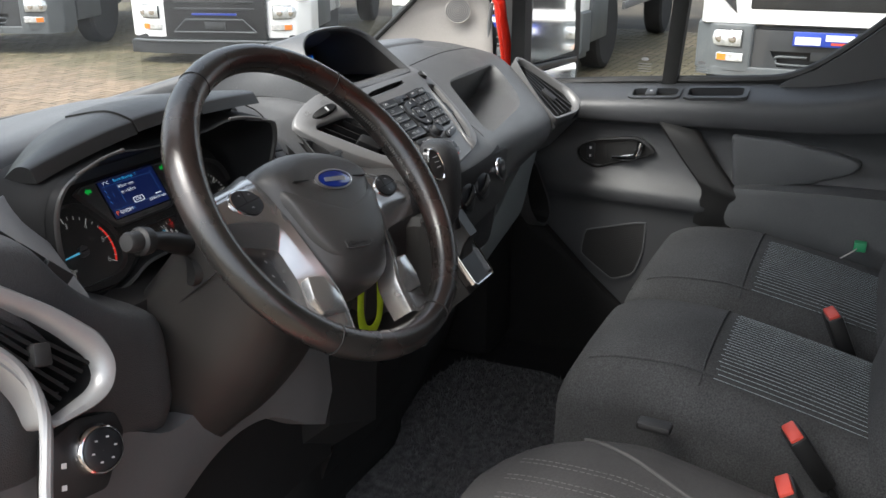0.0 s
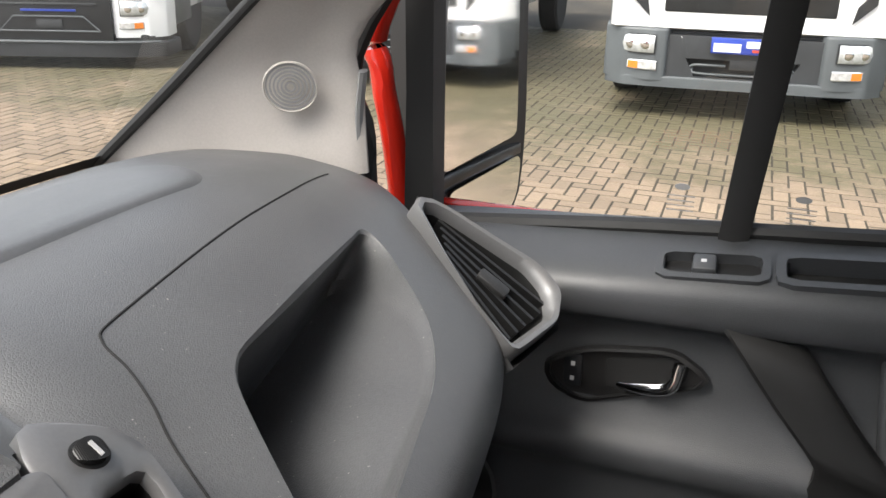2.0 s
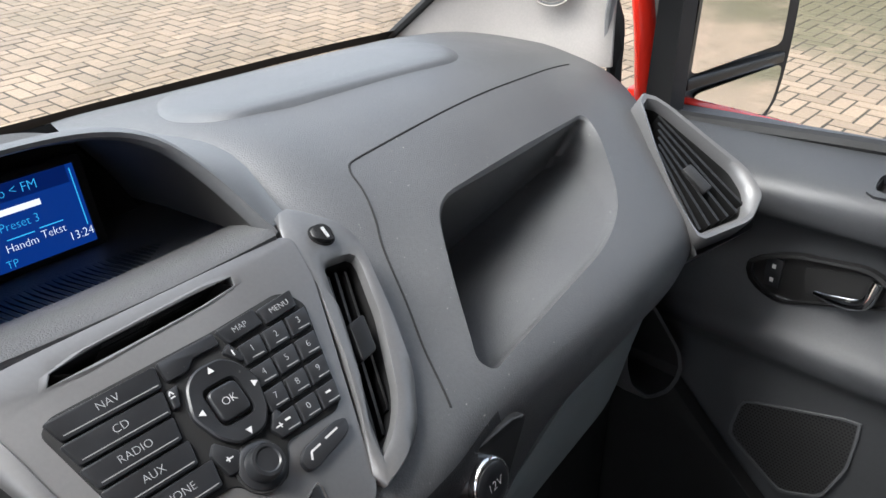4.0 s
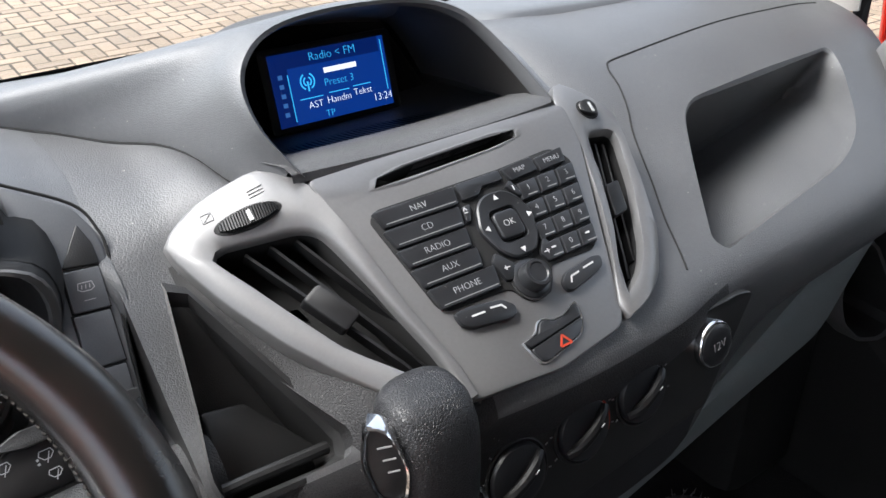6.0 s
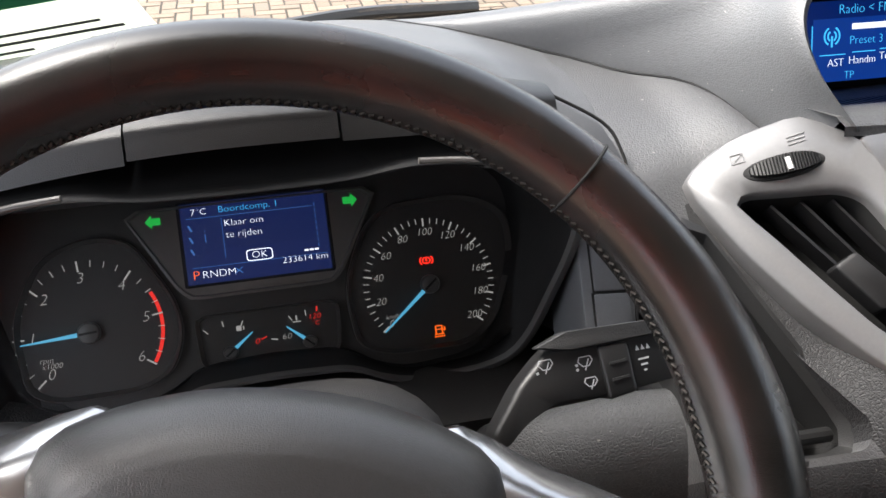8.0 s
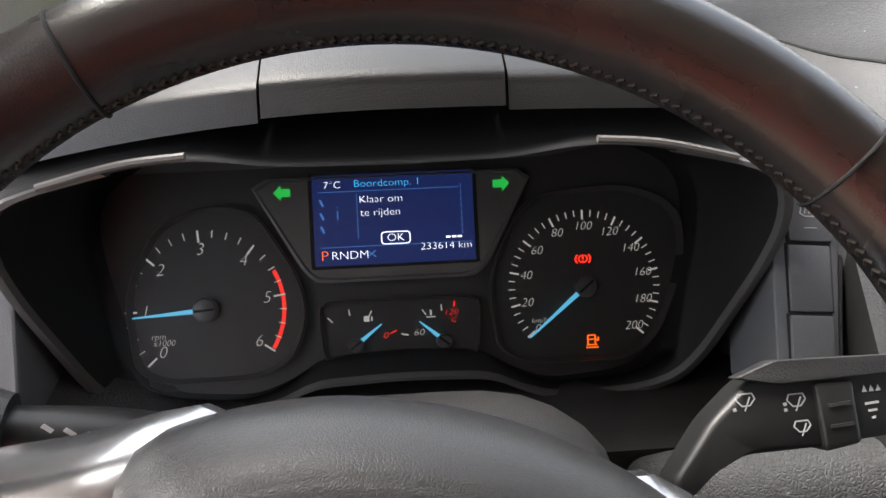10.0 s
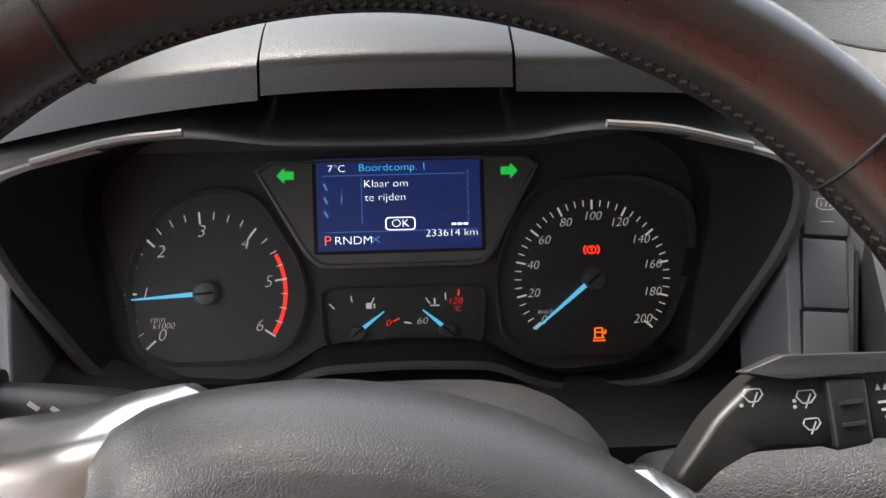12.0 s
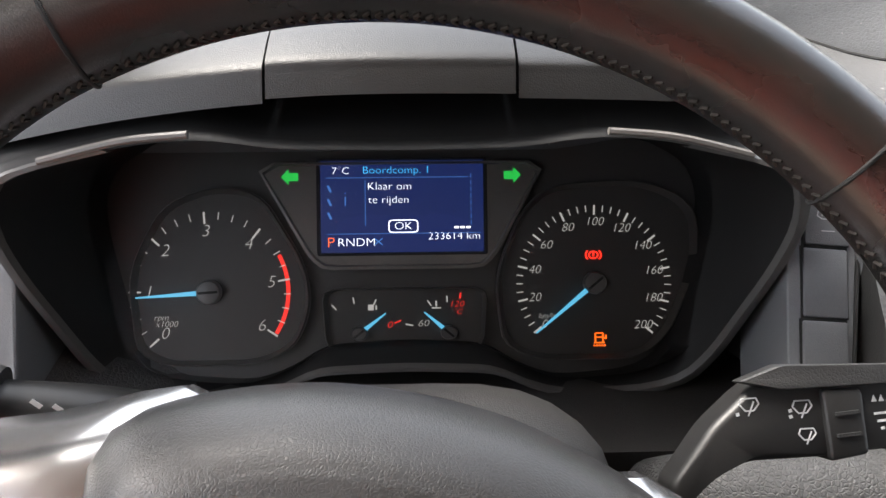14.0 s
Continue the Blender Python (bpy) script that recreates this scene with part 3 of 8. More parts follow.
        part("mudguard", tube([(1.35 + 0.58 * math.cos(a), s * 1.05, 0.5 + 0.58 * math.sin(a)) for a in [math.pi * i / 14 for i in range(15)]], 0.16, 8, flat=0.15, up=(0, 1, 0)), M_TBLACK, t)
        truck_wheel(t, frame_of((1.35, s * 1.0, 0.48), (1, 0, 0), (0, 0, s * 1.0) if s < 0 else (0, 0, -1)))
        truck_wheel(t, frame_of((5.2, s * 0.95, 0.48), (1, 0, 0), (0, 0, s * 1.0) if s < 0 else (0, 0, -1)))
        part("chassis_rail", box(1.0, 7.0, s * 0.42 - 0.05, s * 0.42 + 0.05, 0.72, 0.95, 0.01), M_TBLACK, t)
        part("side_guard", box(2.2, 4.4, s * 1.1 - 0.02, s * 1.1 + 0.02, 0.62, 0.72, 0.01), M_RIM, t, "grey side guard rail")
    pl = part("plate", box(-0.085, -0.062, -0.27, 0.27, 0.59, 0.72, 0.006), M_PLATE, t, "blue and white front sign with plain bars")
    part("plate_field", box(-0.09, -0.0855, 0.03, 0.25, 0.605, 0.675), M_PLATEW, pl)
    part("plate_bar", box(-0.09, -0.0855, -0.25, -0.01, 0.645, 0.70), M_PLATEW, pl)
    part("plate_bar", box(-0.09, -0.0855, -0.20, -0.06, 0.61, 0.632), M_BUCKLE, pl)
    part("flatbed", box(2.3, 7.2, -1.2, 1.2, 0.98, 1.16, 0.02), M_TGREY, t, "grey load bed")
    if dark_middle:
        part("middle_panel", box(-0.105, -0.06, -0.64, 0.64, 0.29, 1.3, 0.02), M_TBLACK, t, "dark grille and lower panel")
        for k in range(6):
            part("panel_bar", box(-0.118, -0.104, -0.5, 0.5, 0.66 + 0.085 * k, 0.685 + 0.085 * k, 0.005), M_TDARK, t)
        part("guard_bar", tube([(-0.13, -0.52, 0.40), (-0.13, -0.36, 0.55), (-0.13, 0.36, 0.55), (-0.13, 0.52, 0.40), (-0.13, -0.52, 0.40)], 0.009, 8), M_TGREY, t, "grey guard bar")
        part("blank_plate", box(-0.12, -0.108, -0.13, 0.13, 0.43, 0.52, 0.003), M_TDARK, t, "dark blank plate")
        part("valance_edge", tube(catmull([(0.02, -1.1, 0.285), (-0.115, -0.7, 0.288), (-0.135, 0.0, 0.290), (-0.115, 0.7, 0.288), (0.02, 1.1, 0.285)], 6), 0.016, 8), M_TGREY, t, "grey edge of the valance")
        part("side_skirt", box(0.45, 1.9, -1.15, -1.05, 0.52, 1.3, 0.04), M_TWHITE, t, "white side skirt")
        part("lower_valance", prism(rounded([(0.5, -1.2), (0.02, -1.16), (-0.10, -0.7), (-0.12, 0.0), (-0.10, 0.7), (0.02, 1.16), (0.5, 1.2)], 0.06), 0.13, 0.285, I4, 0.03), M_TBLACK, t, "black lower valance")
        part("blue_strip", box(-0.122, -0.104, -0.28, 0.28, 0.60, 0.62), M_PLATE, t, "blue strip")
    return t


T1 = truck("white lorry with grey bumper and blue front sign", M_TGREY, pose(7.7, 0.52, 0, 0, 0, 4.5))
T2 = copy_thing(T1, pose(7.85, 4.1, 0, 0, 0, 2))
tagged(T2, "white lorry parked beside the grey-bumpered one")
T3 = truck("white lorry with white bumper ends and a dark grille", M_TWHITE, pose(7.45, 7.45, 0, 0, 0, 21), True)
T4 = copy_thing(T1, pose(6.7, 10.9, 0, 0, 0, 21))
tagged(T4, "white lorry at the far end of the row")
for k in range(7):
    tk = copy_thing(T1, pose(7.6 + 0.15 * (k % 3), -2.6 - 3.1 * k, 0, 0, 0, (k % 3) - 1))
    tagged(tk, "white lorry in the parked row behind the van")

# ---- the cab's shell ----
def shell(name, bm, material, label, category):
    return tagged(part(name, bm, material), label, category, kind="structure")


shell("floor", box(-0.86, 0.88, -0.45, 1.16, 0.55, 0.60), M_CARPET, "dark carpeted cab floor", "floor")
shell("ceiling", box(-0.86, 0.88, -0.45, 0.66, 1.93, 1.97, 0.01), M_PILLAR, "pale cab headliner", "ceiling")
# unseen wall; its dark tone is there to cut light bounced onto the dash
shell("wall_rear", box(-0.88, 0.90, -0.50, -0.45, 0.55, 1.95), M_DARK, "unseen rear wall, kept dark to cut bounced light", "wall")
shell("wall_front", box(-0.86, 0.88, 1.14, 1.2, 0.45, 1.34), M_MATTBLACK, "dark firewall below the windscreen", "wall")
shell("sill_trim", box(-0.95, -0.86, -0.45, 1.1, 0.45, 0.62, 0.015), M_RED, "red door sill", "sill")
shell("sill_passenger", box(0.79, 0.96, -0.45, 1.14, 0.45, 0.66, 0.01), M_MATTBLACK, "dark sill under the passenger door", "sill")
shell("pillar_rear", box(-0.92, -0.80, -0.50, -0.32, 0.6, 1.95, 0.02), M_RED, "red painted rear door pillar", "pillar")

shell("kick_panel", prism(rounded([(-0.72, 0.945), (-0.60, 0.833), (-0.45, 0.71), (-0.40, 0.60), (-1.10, 0.60), (-1.10, 1.16), (-0.82, 1.07)], 0.01), 0.0, 0.026, frame_of((0.80, 0.0, 0.0), (0, -1, 0), (0, 0, 1)), 0.004), M_MATTBLACK, "black kick panel in front of the passenger door", "panel")

# windscreen, with its black rim along the bottom
WS = [(-0.86, 1.12, 1.375), (-0.5, 1.215, 1.372), (0.0, 1.245, 1.37), (0.5, 1.225, 1.372), (0.80, 1.19, 1.372)]
WT = [(-0.70, 0.56, 1.93), (-0.4, 0.61, 1.935), (0.0, 0.63, 1.94), (0.4, 0.61, 1.935), (0.68, 0.56, 1.93)]
lo, hi = catmull(WS, 5), catmull(WT, 5)
ws = tagged(part("window_1", grid([lo, blend(lo, hi, 0.33), blend(lo, hi, 0.66), hi]), M_GLASS), "clear raked windscreen", "window", kind="structure")
ws.visible_shadow = False
face_to(ws, (0, 0, 1.4))
frit = grid([[p + Vector((0, -0.004, -0.006)) for p in lo], [p + Vector((0, -0.004, -0.003)) for p in blend(lo, hi, 0.022)]])
part("windscreen_rim", frit, M_MATTBLACK, ws, "black printed rim")
part("wiper", tube(catmull([(-0.46, 1.255, 1.365), (-0.34, 1.262, 1.374), (-0.21, 1.262, 1.372)], 5), 0.008, 6), M_BLACK, ws, "black wiper blade")
sm = frame_of((-0.737, 1.163, 1.388), (0.204, -0.036, 0.031), (0.02, -0.72, 0.69))
st = part("sticker", grid([[sm @ Vector((0, 0, 0.0122)), sm @ Vector((0.209, 0, 0.0122))], [sm @ Vector((0, 0.15, 0.0122)), sm @ Vector((0.209, 0.15, 0.0122))]]), M_STICKER, ws, "pale green paper sticker with plain bars")
for bx, bw, by, bh in ((0.055, 0.085, 0.014, 0.004), (0.125, 0.12, 0.029, 0.0045), (0.175, 0.05, 0.016, 0.004), (0.10, 0.14, 0.043, 0.004)):
    part("sticker_bar", prism(rect(bw, bh, bx, by), 0.0127, 0.0130, sm), M_DOOR, st)
part("sticker_block", prism(rect(0.09, 0.045, 0.11, 0.105), 0.0127, 0.0130, sm), M_TAG, st, "dark green printed block")

# passenger side front pillar with speaker
def pillar(s, name, label):
    rows = [
        [(s * 0.705, 1.205, 1.355), (s * 0.735, 1.10, 1.36), (s * 0.77, 0.98, 1.365), (s * 0.80, 0.89, 1.365), (s * 0.825, 0.893, 1.365)],
        [(s * 0.712, 1.10, 1.452), (s * 0.74, 1.03, 1.455), (s * 0.775, 0.95, 1.458), (s * 0.80, 0.892, 1.46), (s * 0.825, 0.896, 1.46)],
        [(s * 0.715, 1.015, 1.53), (s * 0.745, 0.97, 1.535), (s * 0.775, 0.93, 1.54), (s * 0.80, 0.885, 1.545), (s * 0.825, 0.889, 1.545)],
        [(s * 0.70, 0.80, 1.72), (s * 0.73, 0.77, 1.725), (s * 0.76, 0.74, 1.73), (s * 0.785, 0.70, 1.735), (s * 0.83, 0.68, 1.735)],
        [(s * 0.66, 0.57, 1.93), (s * 0.69, 0.55, 1.935), (s * 0.72, 0.52, 1.94), (s * 0.74, 0.48, 1.945), (s * 0.78, 0.46, 1.945)],
    ]
    cols = list(zip(*rows))
    fine = [list(r) for r in zip(*[catmull(c, 5) for c in cols])]
    fine = [catmull(r, 4) for r in fine]
    return tagged(part(name, grid(fine), M_PILLAR), label, "pillar", kind="structure")


pr = pillar(1, "pillar_trim", "pale beige windscreen pillar trim with round speaker")
pillar(-1, "pillar_trim_driver", "pale beige windscreen pillar trim by the driver")
# round speaker grille on the trim
sp_m = frame_of((0.755, 0.957, 1.474), (0.40, -0.90, 0.03), (-0.05, -0.38, 0.80)) @ pose(0, 0, 0.002) @ Matrix.Diagonal((0.74, 0.74, 0.8, 1))
part("speaker_ring", ring([(oval(0.043, 0.043), 0.001), (oval(0.043, 0.043), 0.003), (oval(0.041, 0.041), 0.004), (oval(0.040, 0.040), 0.001)], sp_m), M_PILLAR, pr, "round speaker rim")
for k in range(6):
    r = 0.006 + 0.006 * k
    part("speaker_groove", ring([(oval(r, r), 0.0005), (oval(r, r), 0.0022), (oval(r + 0.0028, r + 0.0028), 0.0022), (oval(r + 0.0028, r + 0.0028), 0.0005)], sp_m), M_GREYPRINT, pr)
for k in (1, -1):
    shell("windscreen_seal", tube(catmull([(k * 0.702, 1.207, 1.362), (k * 0.709, 1.102, 1.456), (k * 0.712, 1.017, 1.534), (k * 0.698, 0.802, 1.724), (k * 0.658, 0.575, 1.932)], 6), 0.007, 8), M_RUBBER, "black seal along the windscreen edge", "seal")
# slot vent on the trim's edge and the red body beyond
part("demist_slot", tube(catmull([(0.808, 0.895, 1.40), (0.803, 0.893, 1.44), (0.797, 0.885, 1.49)], 5), 0.009, 8, flat=0.5, up=(0, 1, 0)), M_GREYPRINT, pr, "grey demister slot")

shell("pillar_red", tube(catmull([(0.925, 0.880, 1.24), (0.925, 0.900, 1.38), (0.922, 0.915, 1.47), (0.915, 0.905, 1.56), (0.86, 0.68, 1.93)], 6), 0.020, 12, flat=0.8), M_RED, "red painted door frame", "pillar")
shell("door_seal", tube(catmull([(0.842, 0.897, 1.30), (0.842, 0.90, 1.40), (0.838, 0.895, 1.54), (0.79, 0.57, 1.94)], 6), 0.011, 8), M_RUBBER, "black rubber door seal", "seal")

# ---- passenger door ----
door = thing("passenger_door", "dark grey passenger door with window, pull strap and speaker", "door", pose(0, 0, 0))
ys = [0.98, 0.80, 0.62, 0.46, 0.36, 0.26, 0.10, -0.10, -0.38]
dz = {0.98: 0.03, 0.80: 0.0, 0.62: 0.0, 0.46: 0.0, 0.36: 0.0, 0.26: 0.005, 0.10: 0.02, -0.10: 0.05, -0.38: 0.12}
belt = {0.98: -0.03, 0.80: -0.012, 0.62: 0.0, 0.46: 0.012, 0.36: 0.018, 0.26: 0.026, 0.10: 0.04, -0.10: 0.09, -0.38: 0.16}
table = []
for y in ys:
    b = belt[y]
    arm = 0.0 if y > 0.30 else min(1.0, (0.30 - y) / 0.1)
    table.append([(0.955, y, 1.30 + b), (0.905, y, 1.302 + b), (0.86, y, 1.294 + b), (0.812, y, 1.277 + b), (0.795, y, 1.258 + b), (0.797, y, 1.230 + b * 0.5), (0.808, y, 1.222 + b * 0.4),
                  (0.826, y, 1.212), (0.828, y, 1.17), (0.822, y, 1.12), (0.806 - 0.02 * arm, y, 1.085), (0.788 - 0.02 * arm, y, 1.062), (0.788, y, 1.035), (0.800, y, 1.01),
                  (0.803, y, 0.93), (0.806, y, 0.80), (0.80, y, 0.66), (0.86, y, 0.62), (0.955, y, 0.62)])
cols = list(zip(*table))
fine = [list(r) for r in zip(*[catmull(c, 5) for c in cols])]
fine = [catmull(r, 3) for r in fine]
panel = part("door_panel", grid(fine, closed=True, caps=True), M_DOOR, door, "moulded dark grey door panel")
DP = frame_of((0.826, 0.0, 0.0), (0, -1, 0), (0, 0, 1))      # x to the rear, y up, z into the cab
bez = [(-0.658, 1.150), (-0.60, 1.178), (-0.50, 1.192), (-0.455, 1.163), (-0.468, 1.146), (-0.56, 1.118), (-0.604, 1.100), (-0.647, 1.118)]
bez = [(x, y) for x, y in bez]
carve(panel, [prism(rounded(rect(0.105, 0.036, -0.475, 0), 0.01), -0.012, 0.03, frame_of((0.833, 0.0, 1.336), (0, -1, 0.085), (1, 0, 0.36))),
              prism(rounded(rect(0.122, 0.038, -0.335, 0), 0.012), -0.035, 0.03, frame_of((0.833, 0.0, 1.336), (0, -1, 0.085), (1, 0, 0.36)))])
bez_r = rounded(bez, 0.018)
bc = (-0.555, 1.148)
o1, o2 = polar(bez_r, bc, 48), polar([(bc[0] + (x - bc[0]) * 0.93, bc[1] + (y - bc[1]) * 0.90) for x, y in bez_r], bc, 48)
DP = frame_of((0.8195, 0.0, 0.0), (0, -1, 0), (0, 0, 1))
part("handle_bezel", ring([(o1, -0.004), (o1, 0.006), (o2, 0.007), (o2, -0.002)], DP), M_BLACK, door, "black door handle bezel")
part("handle_cup", prism(o2, -0.003, 0.0005, DP), M_BLACK, door)
# flat black patch on the cup, drawn in place of the recess's shade
part("handle_recess", prism(rounded([(-0.575, 1.125), (-0.485, 1.15), (-0.482, 1.175), (-0.50, 1.182), (-0.58, 1.165)], 0.008), 0.0005, 0.0015, DP), M_MATTBLACK, door)
hp = catmull([(0.822, 0.565, 1.132), (0.812, 0.54, 1.136), (0.808, 0.51, 1.142), (0.808, 0.498, 1.152), (0.812, 0.492, 1.178)], 5)
part("door_handle", tube(hp, [0.0035 + 0.0035 * min(1, i / 8) for i in range(len(hp))], 10, flat=1.2), M_CHROME, door, "chrome door handle lever")
part("lock_switch", prism(rounded(rect(0.022, 0.042, -0.618, 1.143), 0.004), 0.0005, 0.004, DP, 0.0015), M_BUTTON, door, "black lock button")
for v in (1.152, 1.132):
    part("lock_mark", prism(rect(0.005, 0.006, -0.618, v), 0.004, 0.0043, DP), M_PRINT, door)
# pull strap
sp = catmull([(0.808, 0.418, 1.236), (0.790, 0.395, 1.212), (0.782, 0.345, 1.150), (0.776, 0.300, 1.098), (0.782, 0.290, 1.072), (0.792, 0.300, 1.03), (0.805, 0.312, 0.99)], 5)
rows = []
for p in sp:
    rows.append([p + Vector((0.014, 0.044, 0.008)), p + Vector((0.0, 0.044, 0.010)), p + Vector((-0.004, 0.038, 0.010)), p + Vector((-0.005, 0.0, 0.0)), p + Vector((-0.004, -0.046, -0.012)), p + Vector((0.0, -0.052, -0.012)), p + Vector((0.014, -0.052, -0.010))])
part("pull_strap", grid(rows, closed=True, caps=True), M_RUBBER, door, "black door pull strap")
# armrest wedge behind the strap
rows = [[(0.835, y, z1), (x, y, z1), (x - 0.012, y, z1 - 0.015), (x, y, z0), (0.835, y, z0)] for y, x, z1, z0 in
        ((0.30, 0.80, 1.10, 1.02), (0.20, 0.765, 1.115, 0.99), (0.05, 0.75, 1.125, 0.97), (-0.15, 0.745, 1.13, 0.96), (-0.38, 0.75, 1.14, 0.96))]
part("armrest", grid([catmull(r, 4) for r in rows], closed=True, caps=True), M_DOORLOW, door, "grey armrest")
gp_ = [(-0.285, 1.222), (-0.18, 1.220), (-0.06, 1.202), (-0.012, 1.190), (-0.004, 1.178), (-0.02, 1.160), (-0.10, 1.128), (-0.20, 1.108), (-0.27, 1.10)]
part("grab_panel", prism(rounded(gp_, 0.012), -0.02, 0.012, frame_of((0.812, 0.0, 0.0), (0, -1, 0), (0, 0, 1)), 0.010, 4), M_DOORLOW, door, "lighter moulded panel behind the strap", sharp=60)
# speaker grille with many holes
spk = rounded([(-0.618, 0.942), (-0.460, 0.988), (-0.462, 0.905), (-0.483, 0.840), (-0.538, 0.815), (-0.628, 0.876)], 0.012)
sc = (-0.54, 0.905)
s1 = polar(spk, sc, 40)
s2 = [(sc[0] + (x - sc[0]) * 0.95, sc[1] + (y - sc[1]) * 0.95) for x, y in s1]
DS = frame_of((0.806, 0.0, 0.0), (0, -1, 0), (0, 0, 1))
part("speaker_rim", ring([(s1, 0.0), (s1, 0.007), (s2, 0.007), (s2, 0.0)], DS), M_DOORLOW, door, "grey speaker surround")
part("speaker_grille", prism(s2, 0.0, 0.004, DS), M_DARK, door, "black perforated speaker grille")
dots = bmesh.new()
k = 0
for i in range(38):
    for j in range(38):
        u, v = -0.632 + i * 0.0047 + (j % 2) * 0.00235, 0.816 + j * 0.0047
        e = [(q[0] - u, q[1] - v) for q in s2]
        if all(a[0] * b[1] - a[1] * b[0] > 0.00002 for a, b in zip(e, e[1:] + e[:1])):
            dots.faces.new([dots.verts.new(DS @ Vector((u + 0.0014 * math.cos(a), v + 0.0014 * math.sin(a), 0.0044))) for a in (0.5, 1.55, 2.6, 3.65, 4.7, 5.75)])
tagged(part("speaker_holes", dots, M_MATTBLACK, door), kind="stuff")
# window switch and small tray on the ledge
LG = frame_of((0.833, 0.0, 1.336), (0, -1, 0.085), (1, 0, 0.36))
def ledge(cx, w, h, name, lab):
    o = polar(rounded(rect(w, h, cx, 0), 0.014), (cx, 0), 40)
    i = [(cx + (x - cx) * 0.86, y * 0.68) for x, y in o]
    part(name, ring([(o, -0.004), (o, 0.004), (i, 0.0045), (i, -0.012)], LG), M_DOOR, door, lab)
    return i
i1 = ledge(-0.475, 0.125, 0.052, "switch_bezel", "grey window switch surround")
part("switch_floor", prism(i1, -0.013, -0.010, LG), M_BLACK, door)
part("window_switch", box(-0.497, -0.470, -0.014, 0.014, -0.010, 0.008, 0.004, m=LG), M_DOOR, door, "grey window switch")
part("switch_mark", prism(rect(0.006, 0.005, -0.484, 0), 0.0081, 0.0084, LG), M_PRINT, door)
i2 = ledge(-0.335, 0.145, 0.056, "tray_bezel", "grey rim of the door tray")
part("tray_floor", prism(i2, -0.03, -0.02, LG), M_MATTBLACK, door)
# window: frame, divider bar, glass
part("window_seal", tube(catmull([(0.90, 0.95, 1.27), (0.90, 0.62, 1.304), (0.90, 0.46, 1.318), (0.90, 0.26, 1.334), (0.90, 0.19, 1.345), (0.90, 0.135, 1.371), (0.90, 0.075, 1.416), (0.90, 0.008, 1.476), (0.895, -0.06, 1.55)], 6), 0.011, 8), M_RUBBER, door, "black rubber window seal")
part("divider_bar", grid([[(0.885, 0.472, 1.31), (0.880, 0.455, 1.31), (0.885, 0.438, 1.31), (0.915, 0.438, 1.31), (0.915, 0.472, 1.31)],
                          [(0.865, 0.452, 1.60), (0.860, 0.432, 1.60), (0.865, 0.414, 1.60), (0.895, 0.414, 1.60), (0.895, 0.452, 1.60)],
                          [(0.80, 0.43, 1.92), (0.795, 0.41, 1.92), (0.80, 0.392, 1.92), (0.83, 0.392, 1.92), (0.83, 0.43, 1.92)]], closed=True, caps=True), M_MATTBLACK, door, "black window divider bar")
part("window_frame", grid([[(0.885, 0.868, 1.28), (0.885, 0.828, 1.28), (0.93, 0.828, 1.28), (0.93, 0.868, 1.28)], [(0.885, 0.866, 1.45), (0.885, 0.830, 1.45), (0.93, 0.830, 1.45), (0.93, 0.866, 1.45)],
                           [(0.87, 0.862, 1.58), (0.87, 0.826, 1.58), (0.915, 0.826, 1.58), (0.915, 0.862, 1.58)], [(0.79, 0.50, 1.92), (0.79, 0.455, 1.92), (0.85, 0.455, 1.92), (0.85, 0.50, 1.92)]], closed=True, caps=True), M_MATTBLACK, door, "black front window frame")
RF = frame_of((0.872, 0.0, 0.0), (0, -1, 0), (0, 0, 1))
part("rear_frame", prism([(-0.24, 1.30), (-0.19, 1.340), (-0.135, 1.366), (-0.075, 1.411), (-0.008, 1.471), (0.06, 1.545), (0.16, 1.72), (0.22, 1.93), (0.45, 1.93), (0.45, 1.30)], -0.06, 0.0, RF, 0.006), M_DOOR, door, "dark rear window surround")
wg = part("window_pane", grid([[(0.905, 0.82, 1.30), (0.905, -0.34, 1.36)], [(0.885, 0.74, 1.60), (0.885, -0.34, 1.60)], [(0.82, 0.48, 1.92), (0.82, -0.34, 1.92)]]), M_GLASS, door, "clear side window glass")
wg.visible_shadow = False
face_to(wg, (0, 0, 1.4))
for cy in (0.52, 0.385):
    for k in range(4):
        part("glass_mark", box(0.900, 0.9004, cy - 0.016, cy + 0.016, 1.335 + k * 0.006, 1.3362 + k * 0.006), M_GREYPRINT, door)
    part("glass_mark", prism(oval(0.009, 0.004), 0, 0.0004, frame_of((0.900, cy, 1.365), (0, -1, 0), (0, 0, 1))), M_GREYPRINT, door)
part("outer_skin", box(0.955, 0.985, -0.42, 0.94, 0.62, 1.29, 0.01), M_RED, door, "red painted outer skin")

# ---- wing mirror ----
mir = thing("wing_mirror", "black wing mirror with two glasses outside the passenger window", "mirror", pose(0, 0, 0))
MM = frame_of((1.098, 0.835, 1.438), (1, -0.20, 0), (0, 0.03, 1)) @ Matrix.Diagonal((1.08, 1.04, 1, 1))
oval_m = rounded([(-0.125, -0.215), (0.11, -0.235), (0.132, -0.10), (0.128, 0.20), (-0.10, 0.20)], [0.05, 0.08, 0.05, 0.05, 0.04])
mc = (0.0, 0.0)
o1 = polar(oval_m, mc, 48)
back = [(x * 0.7, y * 0.75) for x, y in o1]
inn = [(x * 0.93, y * 0.96) for x, y in o1]
